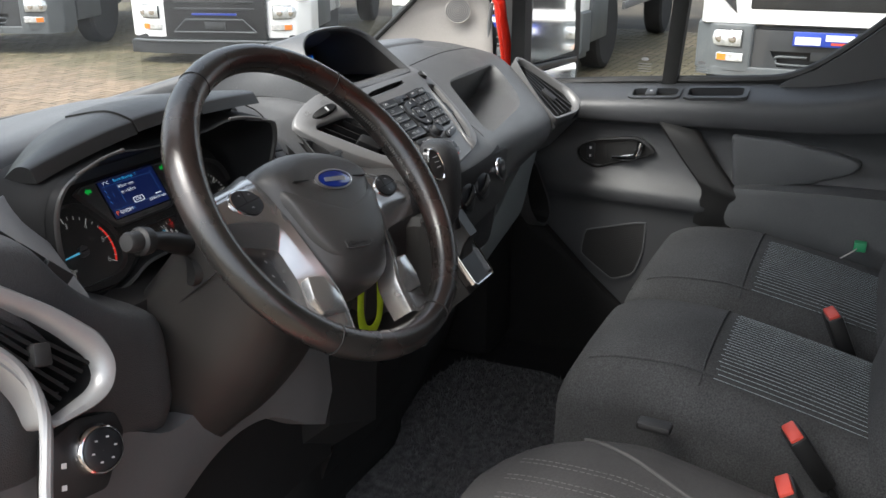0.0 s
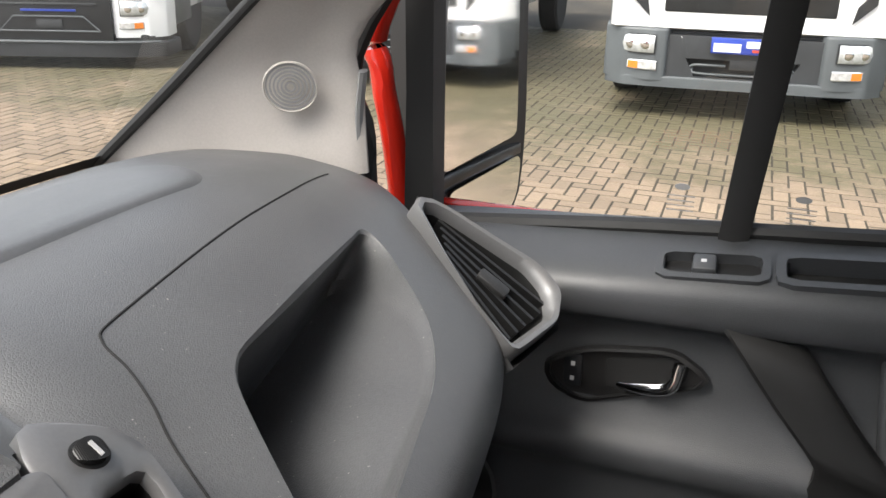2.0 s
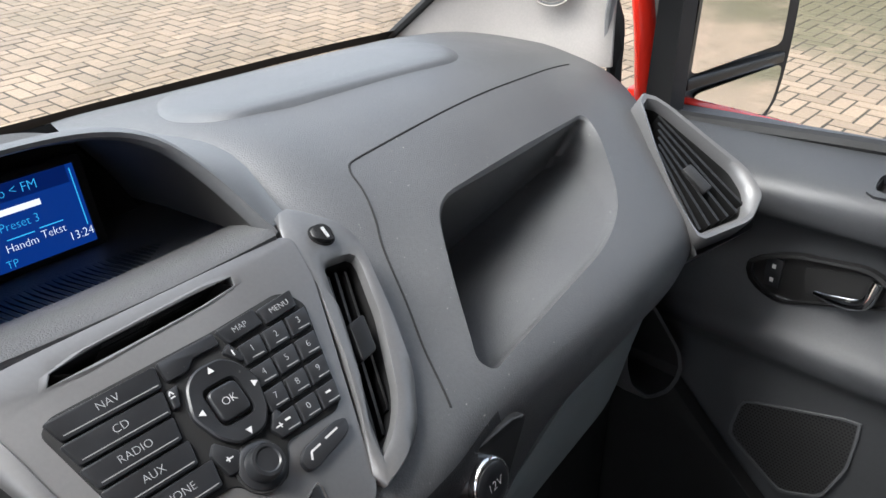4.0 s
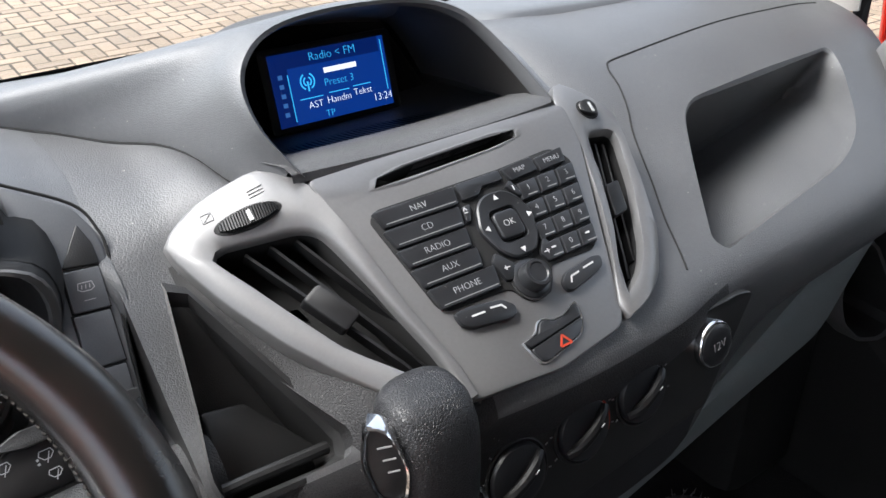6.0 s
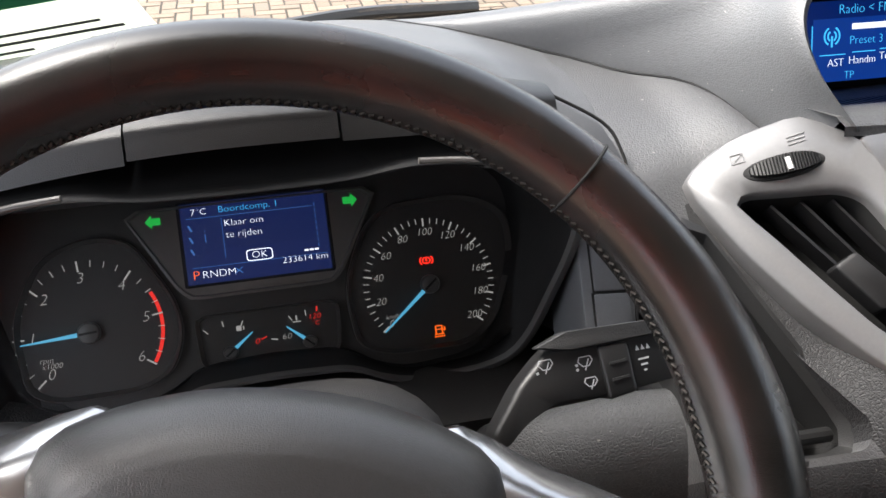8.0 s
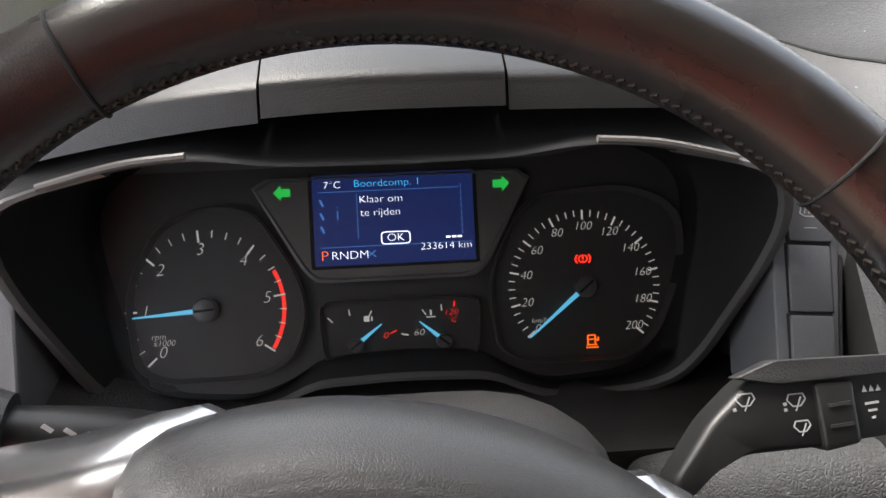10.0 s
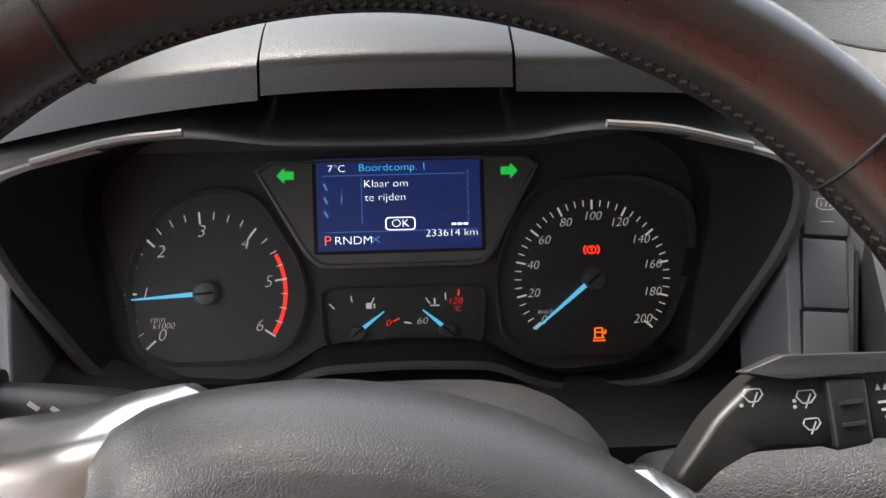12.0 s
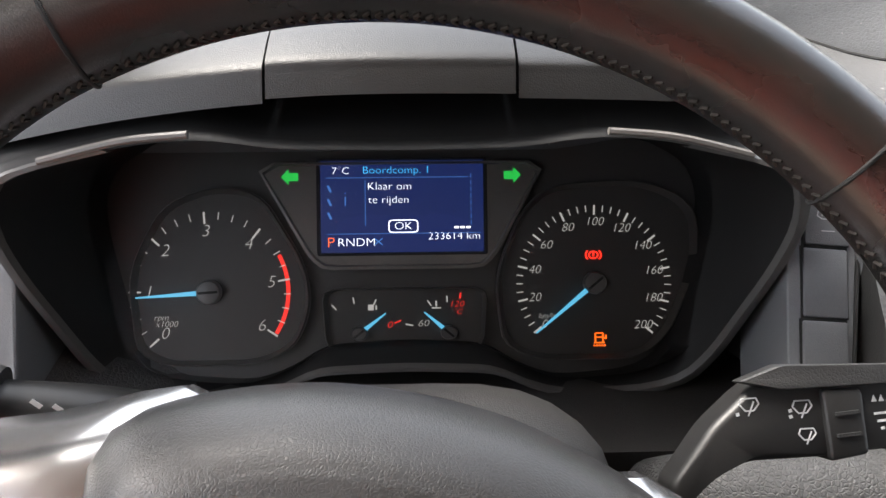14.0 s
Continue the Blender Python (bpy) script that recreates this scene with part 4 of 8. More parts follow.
part("housing", ring([(inn, 0.006), (o1, 0.010), (o1, -0.02), (back, -0.10), ([(x * 0.2, y * 0.2) for x, y in back], -0.11), ([(x * 0.2, y * 0.2) for x, y in back], -0.02)], MM), M_BLACK, mir, "black plastic mirror housing")
main = rounded([(-0.108, -0.115), (0.115, -0.105), (0.118, 0.18), (-0.09, 0.18)], 0.02)
part("mirror_glass", prism(main, -0.022, 0.004, MM), M_MIRROR, mir, "main mirror glass")
small = rounded([(-0.108, -0.20), (0.085, -0.215), (0.112, -0.135), (-0.108, -0.142)], [0.02, 0.05, 0.02, 0.02])
part("wide_glass", prism(small, -0.022, 0.004, MM @ pose(0, 0, 0, -4, 0, 0)), M_MIRROR, mir, "small wide-angle mirror glass")
part("divider", box(-0.115, 0.120, -0.136, -0.118, -0.015, 0.010, 0.004, m=MM), M_BLACK, mir)
part("mirror_arm", box(0.93, 1.02, 0.853, 0.882, 1.22, 1.60, 0.01), M_BLACK, mir, "black mirror foot")

# ---- dashboard ----
dash = thing("dashboard", "grey textured plastic dashboard of a left-hand-drive van", "dashboard", pose(0, 0, 0))
BACK = [(0.80, 1.05), (1.17, 1.05), (1.19, 1.30)]
right = [
    (-0.243, [(1.21, 1.368), (1.08, 1.402), (0.97, 1.421), (0.90, 1.423), (0.845, 1.419), (0.79, 1.400), (0.75, 1.374), (0.69, 1.328), (0.642, 1.290), (0.625, 1.235), (0.63, 1.12)]),
    (-0.20, [(1.22, 1.368), (1.08, 1.398), (0.97, 1.417), (0.90, 1.420), (0.845, 1.418), (0.79, 1.408), (0.755, 1.380), (0.69, 1.326), (0.632, 1.287), (0.615, 1.235), (0.62, 1.12)]),
    (-0.16, [(1.225, 1.366), (1.085, 1.392), (0.975, 1.410), (0.905, 1.419), (0.85, 1.424), (0.795, 1.423), (0.757, 1.406), (0.685, 1.338), (0.618, 1.297), (0.606, 1.235), (0.612, 1.12)]),
    (-0.12, [(1.23, 1.360), (1.09, 1.380), (0.98, 1.386), (0.91, 1.384), (0.86, 1.386), (0.80, 1.400), (0.750, 1.412), (0.68, 1.358), (0.605, 1.310), (0.598, 1.235), (0.605, 1.12)]),
    (0.0, [(1.235, 1.360), (1.10, 1.380), (0.99, 1.384), (0.92, 1.378), (0.86, 1.378), (0.80, 1.390), (0.744, 1.412), (0.68, 1.366), (0.590, 1.306), (0.594, 1.235), (0.60, 1.12)]),
    (0.12, [(1.23, 1.362), (1.09, 1.392), (0.98, 1.394), (0.91, 1.386), (0.86, 1.384), (0.81, 1.396), (0.757, 1.412), (0.68, 1.360), (0.596, 1.304), (0.596, 1.235), (0.605, 1.12)]),
    (0.20, [(1.225, 1.371), (1.08, 1.416), (0.97, 1.434), (0.90, 1.434), (0.845, 1.424), (0.79, 1.402), (0.74, 1.374), (0.675, 1.338), (0.612, 1.302), (0.604, 1.235), (0.62, 1.12)]),
    (0.30, [(1.22, 1.371), (1.08, 1.415), (0.97, 1.432), (0.90, 1.430), (0.845, 1.418), (0.79, 1.395), (0.735, 1.368), (0.67, 1.333), (0.618, 1.296), (0.612, 1.245), (0.640, 1.19)]),
    (0.45, [(1.21, 1.371), (1.08, 1.412), (0.97, 1.428), (0.90, 1.424), (0.845, 1.410), (0.79, 1.386), (0.74, 1.360), (0.68, 1.324), (0.632, 1.286), (0.626, 1.24), (0.660, 1.19)]),
    (0.58, [(1.20, 1.370), (1.08, 1.408), (0.97, 1.420), (0.90, 1.412), (0.845, 1.398), (0.80, 1.378), (0.755, 1.350), (0.70, 1.312), (0.655, 1.272), (0.648, 1.225), (0.690, 1.180)]),
    (0.68, [(1.19, 1.370), (1.08, 1.400), (0.97, 1.406), (0.90, 1.398), (0.85, 1.390), (0.815, 1.378), (0.775, 1.350), (0.73, 1.310), (0.69, 1.268), (0.68, 1.232), (0.73, 1.20)]),
    (0.77, [(1.17, 1.368), (1.08, 1.385), (0.98, 1.388), (0.92, 1.382), (0.88, 1.374), (0.85, 1.362), (0.82, 1.340), (0.79, 1.306), (0.76, 1.272), (0.75, 1.235), (0.78, 1.20)]),
]
def dash_skin(table, n=10):
    rows = stations(table, n)
    out = []
    for r in rows:
        c = catmull(r, 8)
        x = r[0].x
        out.append(c + [Vector((x, y, z)) for y, z in BACK])
    return grid(out, closed=True, caps=True)


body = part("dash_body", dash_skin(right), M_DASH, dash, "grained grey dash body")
# storage bin in front of the passenger, and the pocket left of the console
bincut = rounded([(0.222, 0.628), (0.453, 0.668), (0.534, 0.703), (0.592, 0.768), (0.600, 0.799), (0.442, 0.779), (0.308, 0.765), (0.262, 0.708), (0.214, 0.640)], [0.010, 0.05, 0.05, 0.03, 0.016, 0.05, 0.030, 0.05, 0.010], 5)
TRI_F = frame_of((-0.19, 0.69, 1.335), (1, -0.05, -0.03), (0, 0.77, 0.64))
tri = rounded([(-0.031, 0.072), (-0.025, 0.066), (0.042, -0.064), (0.038, -0.078), (-0.040, -0.079), (-0.044, -0.06), (-0.039, -0.02)], 0.006)


def bin_cutter():
    """Open hollow that follows the dash face: shallow at the front edge, deep under the back one."""
    c = (0.415, 0.715)
    def level(x, y):
        return 1.317 - 0.091 * (x - 0.227) + 0.564 * (y - 0.635)
    def depth(x, y):
        w = ((x - 0.227) * -0.356 + (y - 0.632) * 0.934 + 0.045) / 0.14
        return 0.010 + 0.150 * max(0.0, min(1.0, w)) ** 1.4
    def row(k, share, up=0.0):
        out = []
        for x, y in bincut:
            x, y = c[0] + (x - c[0]) * k, c[1] + (y - c[1]) * k
            d = depth(x, y) * share
            out.append((x - 0.10 * d, y + 0.55 * d, level(x, y) - d + up))
        return out
    return grid([row(1.05, 0, 0.10), row(1.05, 0, 0.006), row(1.015, 0, 0.0005), row(1.0, 0, -0.003), row(0.985, 0.45), row(0.96, 0.8), row(0.90, 0.95), row(0.75, 1.0), row(0.5, 1.0), row(0.2, 1.0)], closed=True, caps=True)


def pocket_cutter():
    """Shallow at the top, deep at the foot."""
    low_ = [(x * 0.96 - 0.001, y, -0.010 - 0.055 * max(0.0, min(1.0, (0.035 - y) / 0.09)) ** 0.8) for x, y in tri]
    return grid([[TRI_F @ Vector((x, y, 0.06)) for x, y in tri], [TRI_F @ Vector((x, y, 0.002)) for x, y in tri], [TRI_F @ Vector(q) for q in low_]], closed=True, caps=True)


carve(body, [bin_cutter(), pocket_cutter()])

part("pocket_rim", ring([(polar(tri, (-0.02, -0.03), 48), -0.004), (polar([(-0.02 + (x + 0.02) * 1.13, -0.03 + (y + 0.03) * 1.08) for x, y in tri], (-0.02, -0.03), 48), 0.0035), (polar([(-0.02 + (x + 0.02) * 1.03, -0.03 + (y + 0.03) * 1.02) for x, y in tri], (-0.02, -0.03), 48), 0.0045), (polar([(-0.02 + (x + 0.02) * 0.94, -0.03 + (y + 0.03) * 0.95) for x, y in tri], (-0.02, -0.03), 48), -0.006)], TRI_F), M_DARK, dash, "dark rim of the open pocket")
part("pocket_tray", prism(rounded([(-0.032, -0.012), (-0.002, -0.015), (0.034, -0.060), (0.030, -0.066), (-0.034, -0.066)], 0.004), -0.058, -0.030, TRI_F, 0.003), M_BLACK, dash, "black pocket tray")
part("pocket_lip", tube([TRI_F @ Vector(p) for p in ((-0.038, -0.067, -0.010), (-0.02, -0.0665, -0.006), (0.01, -0.066, -0.006), (0.033, -0.065, -0.010))], 0.0045, 10), M_BLACK, dash, "black pocket lip")
# seam lines: thin dark grooves laid on the skin
def on_skin(x, y, lift=0.0015):
    hit, p, nrm, _ = body.ray_cast(Vector((x, y, 1.7)), Vector((0, 0, -1)))
    return p + nrm * lift if hit else Vector((x, y, 1.4))


def seam(points, name="seam", r=0.0011):
    path = catmull([(x, y, 0) for x, y in points], 8)
    part(name, tube([on_skin(p.x, p.y, 0.0) for p in path], r, 6), M_LINE, dash)


seam([(0.70, 0.885), (0.62, 0.876), (0.49, 0.861), (0.36, 0.843), (0.275, 0.829), (0.255, 0.818), (0.248, 0.795), (0.236, 0.77), (0.222, 0.748), (0.20, 0.702), (0.178, 0.662), (0.158, 0.62)])
# raised pad on the passenger's dash top
pad = rounded([(0.20, 0.93), (0.56, 0.93), (0.60, 1.00), (0.55, 1.07), (0.24, 1.10), (0.18, 1.0)], 0.05, 6)
pc = (0.38, 1.0)
rows = []
for s, lift in ((1.0, -0.004), (0.93, 0.003), (0.86, 0.0055), (0.6, 0.006), (0.25, 0.006), (0.02, 0.006)):
    rows.append([on_skin(pc[0] + (x - pc[0]) * s, pc[1] + (y - pc[1]) * s, lift) for x, y in pad])
part("raised_pad", grid(rows, closed=True, caps=True), M_DASHTOP, dash, "smooth raised pad", sharp=80)

# driver's side: top, and the hollow behind the instruments
left = []
for x, h, f in ((-0.84, -0.070, -0.10), (-0.74, -0.048, -0.035), (-0.64, -0.030, -0.01), (-0.56, -0.018, 0.0), (-0.475, -0.010, 0.0), (-0.39, -0.008, 0.0), (-0.32, -0.024, 0.0), (-0.285, -0.036, 0.0), (-0.258, -0.042, 0.0), (-0.240, -0.045, 0.0)):
    left.append((x, [(1.215 + f, 1.372), (1.10 + f, 1.418 + h * 0.3), (1.0, 1.448 + h * 0.6), (0.93, 1.463 + h), (0.885, 1.468 + h), (0.862, 1.464 + h), (0.852, 1.452 + h), (0.848, 1.42 + h), (0.848, 1.33), (0.845, 1.25), (0.80, 1.235)]))
# the near end runs forward and down into the middle of the dash
for k, run in ((6, [(0.93, 1.446), (0.885, 1.452), (0.866, 1.449), (0.856, 1.442), (0.850, 1.425), (0.848, 1.33), (0.848, 1.25)]),
               (7, [(0.93, 1.434), (0.885, 1.438), (0.846, 1.435), (0.828, 1.426), (0.816, 1.406), (0.812, 1.33), (0.812, 1.25)]),
               (8, [(0.93, 1.426), (0.885, 1.428), (0.84, 1.423), (0.802, 1.408), (0.778, 1.386), (0.770, 1.33), (0.770, 1.25)]),
               (9, [(0.93, 1.4225), (0.885, 1.4232), (0.845, 1.4190), (0.79, 1.400), (0.75, 1.374), (0.745, 1.33), (0.745, 1.25)])):
    x_, sec_ = left[k]
    left[k] = (x_, sec_[:3] + run + [(0.80, 1.235)])
top_driver = part("dash_top_driver", dash_skin(left), M_DASHTOP, dash, "grained grey dash top above the instruments")


def top_z(x, y, lift=0.0):
    """Height of the dash top, whichever piece lies there."""
    hits = [ob.ray_cast(Vector((x, y, 1.7)), Vector((0, 0, -1))) for ob in (body, top_driver)]
    return max([h[1].z for h in hits if h[0]], default=1.40) + lift

# bulging lower dash between the column and the console
low = []
for x, dy, dz_ in ((-0.362, 0.055, -0.075), (-0.350, 0.022, -0.030), (-0.330, 0.006, -0.008), (-0.300, 0.0, 0.0), (-0.262, -0.004, 0.004), (-0.225, -0.008, 0.004)):
    low.append((x, [(0.80 + dy, 1.17 + dz_), (0.75 + dy, 1.225 + dz_), (0.715 + dy, 1.274 + dz_), (0.690 + dy, 1.297 + dz_), (0.665 + dy, 1.285 + dz_), (0.652 + dy, 1.235 + dz_), (0.652 + dy, 1.19 + dz_), (0.66 + dy, 1.14), (0.68 + dy, 1.10), (0.80 + dy, 1.10)]))
part("lower_dash", grid([catmull(r, 4) for r in stations(low, 5)], closed=True, caps=True), M_DASHLOW, dash, "grained grey dash below the switches", sharp=60)

# visor over the instruments: three pieces
def visor_sec(x):
    u = (x + 0.471) / 0.19
    d = u * u
    z = 1.456 - (0.028 if u < 0 else 0.011) * d
    y = 0.746 + 0.012 * d
    return [(x, y - 0.002, z + 0.0), (x, y + 0.003, z + 0.009), (x, y + 0.010, z + 0.015), (x, y + 0.05 - 0.022 * min(1, d), z + 0.021 - 0.008 * min(1, d)), (x, y + 0.12 - 0.07 * min(1, d), z + 0.008 - 0.010 * min(1, d)), (x, y + 0.12 - 0.07 * min(1, d), z - 0.03), (x, y + 0.04, z - 0.004)]


def visor(x0, x1, name, lift=0.0):
    rows = []
    for i in range(13):
        r = [Vector(p) + Vector((0, 0, lift)) for p in visor_sec(x0 + (x1 - x0) * i / 12)]
        rows.append([r[0]] + catmull(r[1:5], 4) + r[5:])
    part(name, grid(rows, closed=True, caps=True), M_VISOR, dash, "dark grey instrument visor")


visor(-0.528, -0.421, "visor_middle", 0.002)
visor(-0.662, -0.5295, "visor_side")
visor(-0.4195, -0.297, "visor_side")

# pod for the radio screen
rim = [(-0.115, 0.738, 1.431), (-0.130, 0.765, 1.459), (-0.129, 0.79, 1.483), (-0.112, 0.806, 1.501), (-0.082, 0.815, 1.511), (-0.030, 0.818, 1.514), (0.030, 0.815, 1.510), (0.068, 0.803, 1.497), (0.092, 0.779, 1.470), (0.112, 0.742, 1.432)]
def pod_row(sx, dy, dzz, flatten=0.0, base=1.40, yc=None):
    out = []
    for x, y, z in rim:
        zz = z + dzz - flatten * (z - base)
        yy = y + dy if yc is None else yc + (y - 0.78) * 0.25
        out.append((-0.008 + (x + 0.008) * sx, yy, zz))
    return catmull(out, 5)


outer = catmull([(-0.134, 0.755, 1.434), (-0.146, 0.800, 1.429), (-0.172, 0.865, 1.423), (-0.226, 0.937, 1.422), (-0.34, 1.06, 1.421), (-0.27, 1.215, 1.380), (0.02, 1.222, 1.372), (0.15, 1.13, 1.400), (0.185, 0.92, 1.431), (0.150, 0.775, 1.421)], 5)
outer = [Vector((q_.x, q_.y, top_z(q_.x, q_.y, 0.0004))) if i < 26 else q_ for i, q_ in enumerate(outer)]
rows = [pod_row(0.97, 0.008, -0.004), pod_row(0.985, 0.0, 0.0), pod_row(1.01, 0.0, 0.003), pod_row(1.05, 0.010, 0.003)]
crown = rows[-1]
for k in range(1, 11):
    t = k / 10
    row = []
    for i, (p_, q_) in enumerate(zip(crown, outer)):
        up = math.sin(math.pi * i / (len(crown) - 1)) ** 2
        f_ = (1 - t) ** (1.45 - 0.3 * up)
        row.append(Vector((p_.x + (q_.x - p_.x) * t, p_.y + (q_.y - p_.y) * t, q_.z + (p_.z - q_.z) * f_)))
    rows.append(row)
rows.append([q_ + Vector((0, 0, -0.012)) for q_ in outer])
pod = part("display_pod", grid(rows), M_DASHTOP, dash, "grained grey hood over the screen", sharp=60)
part("pod_seam", tube([q_ + Vector((-0.0008, -0.0008, 0.0002)) for q_ in outer[:24]], 0.0010, 6), M_LINE, dash)
inner = [pod_row(0.97, 0.008, -0.004), pod_row(0.95, 0.03, -0.006), pod_row(0.90, 0, -0.010, 0.05, yc=0.87), pod_row(0.88, 0, -0.014, 0.10, yc=0.915)]
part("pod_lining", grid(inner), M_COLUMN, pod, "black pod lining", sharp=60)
part("pod_back", grid([[(-0.14, 0.926, 1.37), (0.13, 0.926, 1.37)], [(-0.075, 0.936, 1.480), (0.060, 0.936, 1.480)]]), M_MATTBLACK, pod)
fl = []
for y, z in ((0.7395, 1.424), (0.7405, 1.4300), (0.747, 1.4340), (0.765, 1.4330), (0.785, 1.426), (0.803, 1.410), (0.85, 1.3975), (0.93, 1.389)):
    w = 0.116 + min(0.02, max(0.0, (y - 0.74) * 0.4))
    fl.append([(-0.006 - w + 2 * w * i / 20, y, z + 0.004 * (abs(i - 10) / 10) ** 2) for i in range(21)])
part("pod_sill", grid(fl), M_DASH, pod, "grey sill below the screen")
rib = mesh_of("rib", box(-0.0014, 0.0014, -0.034, 0.034, -0.001, 0.001), M_BLACK)
for i in range(44):
    ob = new("rib", rib)
    ob.matrix_world = pose(-0.1146 + i * 0.005, 0.845, 1.3995, -13)
    ob.parent = pod

# screen in the pod
scr = thing("radio_screen", "blue lit radio display showing the station menu", "screen", pose(0, 0, 0))
SF = frame_of((0.0, 0.901, 1.428), (1, 0.0, -0.01), (0, 0.30, 0.954)) @ Matrix.Diagonal((1.01, 1.05, 1, 1))
part("screen_frame", prism(rounded(rect(0.128, 0.068), 0.004), -0.02, 0.001, SF, 0.001), M_BLACK, scr, "black screen surround")
part("screen_face", prism(rect(0.112, 0.058), 0.001, 0.0014, SF), M_LCDDARK, scr)
part("screen_field", prism([(-0.040, -0.029), (0.056, -0.029), (0.056, 0.029), (-0.040, 0.029)], 0.0014, 0.0017, SF), M_LCD2, scr)
part("screen_head", prism([(-0.050, 0.0165), (0.050, 0.0165), (0.050, 0.029), (-0.050, 0.029)], 0.0017, 0.0019, SF), M_LCDDARK, scr)
lettering("screen_text", "Radio < FM", 0.0098, SF, 0.004, 0.0225, 0.002, M_LCDCYAN, scr)
part("station_bar", prism(rect(0.032, 0.0042, 0.009, 0.0100), 0.002, 0.0022, SF), M_LCDTEXT, scr, "plain bar in place of the station name")
lettering("screen_text", "Preset 3", 0.0088, SF, 0.006, 0.0000, 0.002, M_LCDCYAN, scr)
lettering("screen_text", "AST", 0.0082, SF, -0.020, -0.0155, 0.002, M_LCDTEXT, scr)
lettering("screen_text", "Handm", 0.0082, SF, 0.003, -0.0145, 0.002, M_LCDTEXT, scr)
lettering("screen_text", "Tekst", 0.0082, SF, 0.027, -0.0130, 0.002, M_LCDTEXT, scr)
lettering("screen_text", "TP", 0.0080, SF, -0.008, -0.0250, 0.002, M_LCDCYAN, scr)
lettering("screen_text", "13:24", 0.0088, SF, 0.046, -0.0210, 0.002, M_LCDTEXT, scr)
ln = bmesh.new()
for a in ((-0.034, -0.0095, -0.012, -0.0095), (-0.006, -0.0085, 0.014, -0.0085), (0.018, -0.0075, 0.036, -0.0075), (0.0525, 0.026, 0.0525, -0.016), (-0.041, -0.026, -0.041, 0.012)):
    bar(*a, 0.0007, 0.002, SF, ln)
part("screen_lines", ln, M_LCDCYAN, scr)
an = bmesh.new()
for r in (0.0035, 0.0065):
    for s in (0, math.pi):
        pts = [(-0.024 + r * math.cos(s + a), 0.004 + r * math.sin(s + a)) for a in [-1.1 + 2.2 * i / 8 for i in range(9)]]
        for p, q in zip(pts, pts[1:]):
            bar(*p, *q, 0.0012, 0.002, SF, an)
bar(-0.024, 0.004, -0.024, -0.004, 0.0014, 0.002, SF, an)
part("antenna_mark", an, M_LCDCYAN, scr)
sd = bmesh.new()
for k in range(5):
    bar(-0.050, 0.011 - k * 0.0075, -0.046, 0.011 - k * 0.0075, 0.0035, 0.002, SF, sd)
part("menu_marks", sd, M_LCDDIM, scr)

# ---- instrument cluster ----
clu = thing("instrument_cluster", "black instrument cluster with rev counter, speedometer and blue display", "instrument cluster", pose(0, 0, 0))
CX = -0.471
FO = frame_of((CX, 0.795, 0.0), (1, 0, 0), (0, 0, 1))     # rim
F1 = frame_of((CX, 0.803, 1.3225), (1, 0, 0), (0, math.sin(radians(32)), math.cos(radians(32))))
FC = F1 @ Matrix.Translation((0, -0.81 * 1.331, 0)) @ Matrix.Diagonal((1, 0.81, 1, 1))   # leaning instrument panel
FR = F1 @ Matrix.Translation((0, (1.3285 - 1.331) * 0.81 - 1.3285, 0))                    # round dials
half = [(0.0, 1.443), (0.055, 1.444), (0.084, 1.450), (0.118, 1.447), (0.155, 1.437), (0.180, 1.420), (0.187, 1.395), (0.184, 1.365), (0.168, 1.300), (0.158, 1.279), (0.140, 1.270), (0.092, 1.266), (0.068, 1.276), (0.050, 1.290), (0.0, 1.293)]
rim2 = [(x, z) for x, z in half] + [(-x, z) for x, z in half[-2:0:-1]]
rim2 = rounded(rim2, 0.014, 4)
RC = (0.0, 1.36)
NB = 128
r_out = polar(rim2, RC, NB)
def lean(z):
    return 0.795 - (0.73 + (1.445 - z) * 0.23)
def clu_row(s, add, dep=None, sy=None, low=None):
    sy = sy or s
    low = low or sy
    out = []
    for x, z in r_out:
        zz = RC[1] + (z - RC[1]) * (low if z < RC[1] else 1 + (sy - 1) * (0.15 if sy > 1 else 1))
        d = (lean(z) + add) if dep is None else dep
        if dep is None:
            w = max(0.0, min(1.0, (z - 1.425) / 0.015))
            zz, d = zz - 0.009 * w, d - 0.011 * w
        out.append((FO if dep is None else FC) @ Vector((x * s, zz, d)))
    return out
bez_rows = [clu_row(1.10, -0.075, sy=1.16), clu_row(1.035, -0.008, sy=1.05), clu_row(1.02, 0.0, sy=1.03), clu_row(0.995, 0.001, sy=0.99), clu_row(0.985, -0.004, sy=0.975), clu_row(0.975, -0.012, sy=0.962), clu_row(0.925, 0, 0.004, sy=0.93, low=1.04), clu_row(0.90, 0, -0.007, sy=0.90, low=1.02)]
part("cluster_bezel", grid(bez_rows, closed=True), M_BEZEL, clu, "black moulded cluster rim", sharp=50)
# grey lip left off along the top; bare black there stands for visor shade
low_lip = [i for i in range(-NB, NB) if not 12 < i % NB < 52]
start = next(i for i in range(NB) if i not in [q % NB for q in low_lip] and (i + 1) in low_lip) + 1
span = [(start + k) % NB for k in range(NB - 39)]
lip_rows = [clu_row(1.021, 0.0005, sy=1.031), clu_row(1.012, 0.0030, sy=1.018), clu_row(0.990, 0.0028, sy=0.986), clu_row(0.982, -0.001, sy=0.976)]
part("bezel_lip", grid([[r[i] for i in span] for r in lip_rows]), M_LIP, clu, "grey satin rim lip", sharp=60)
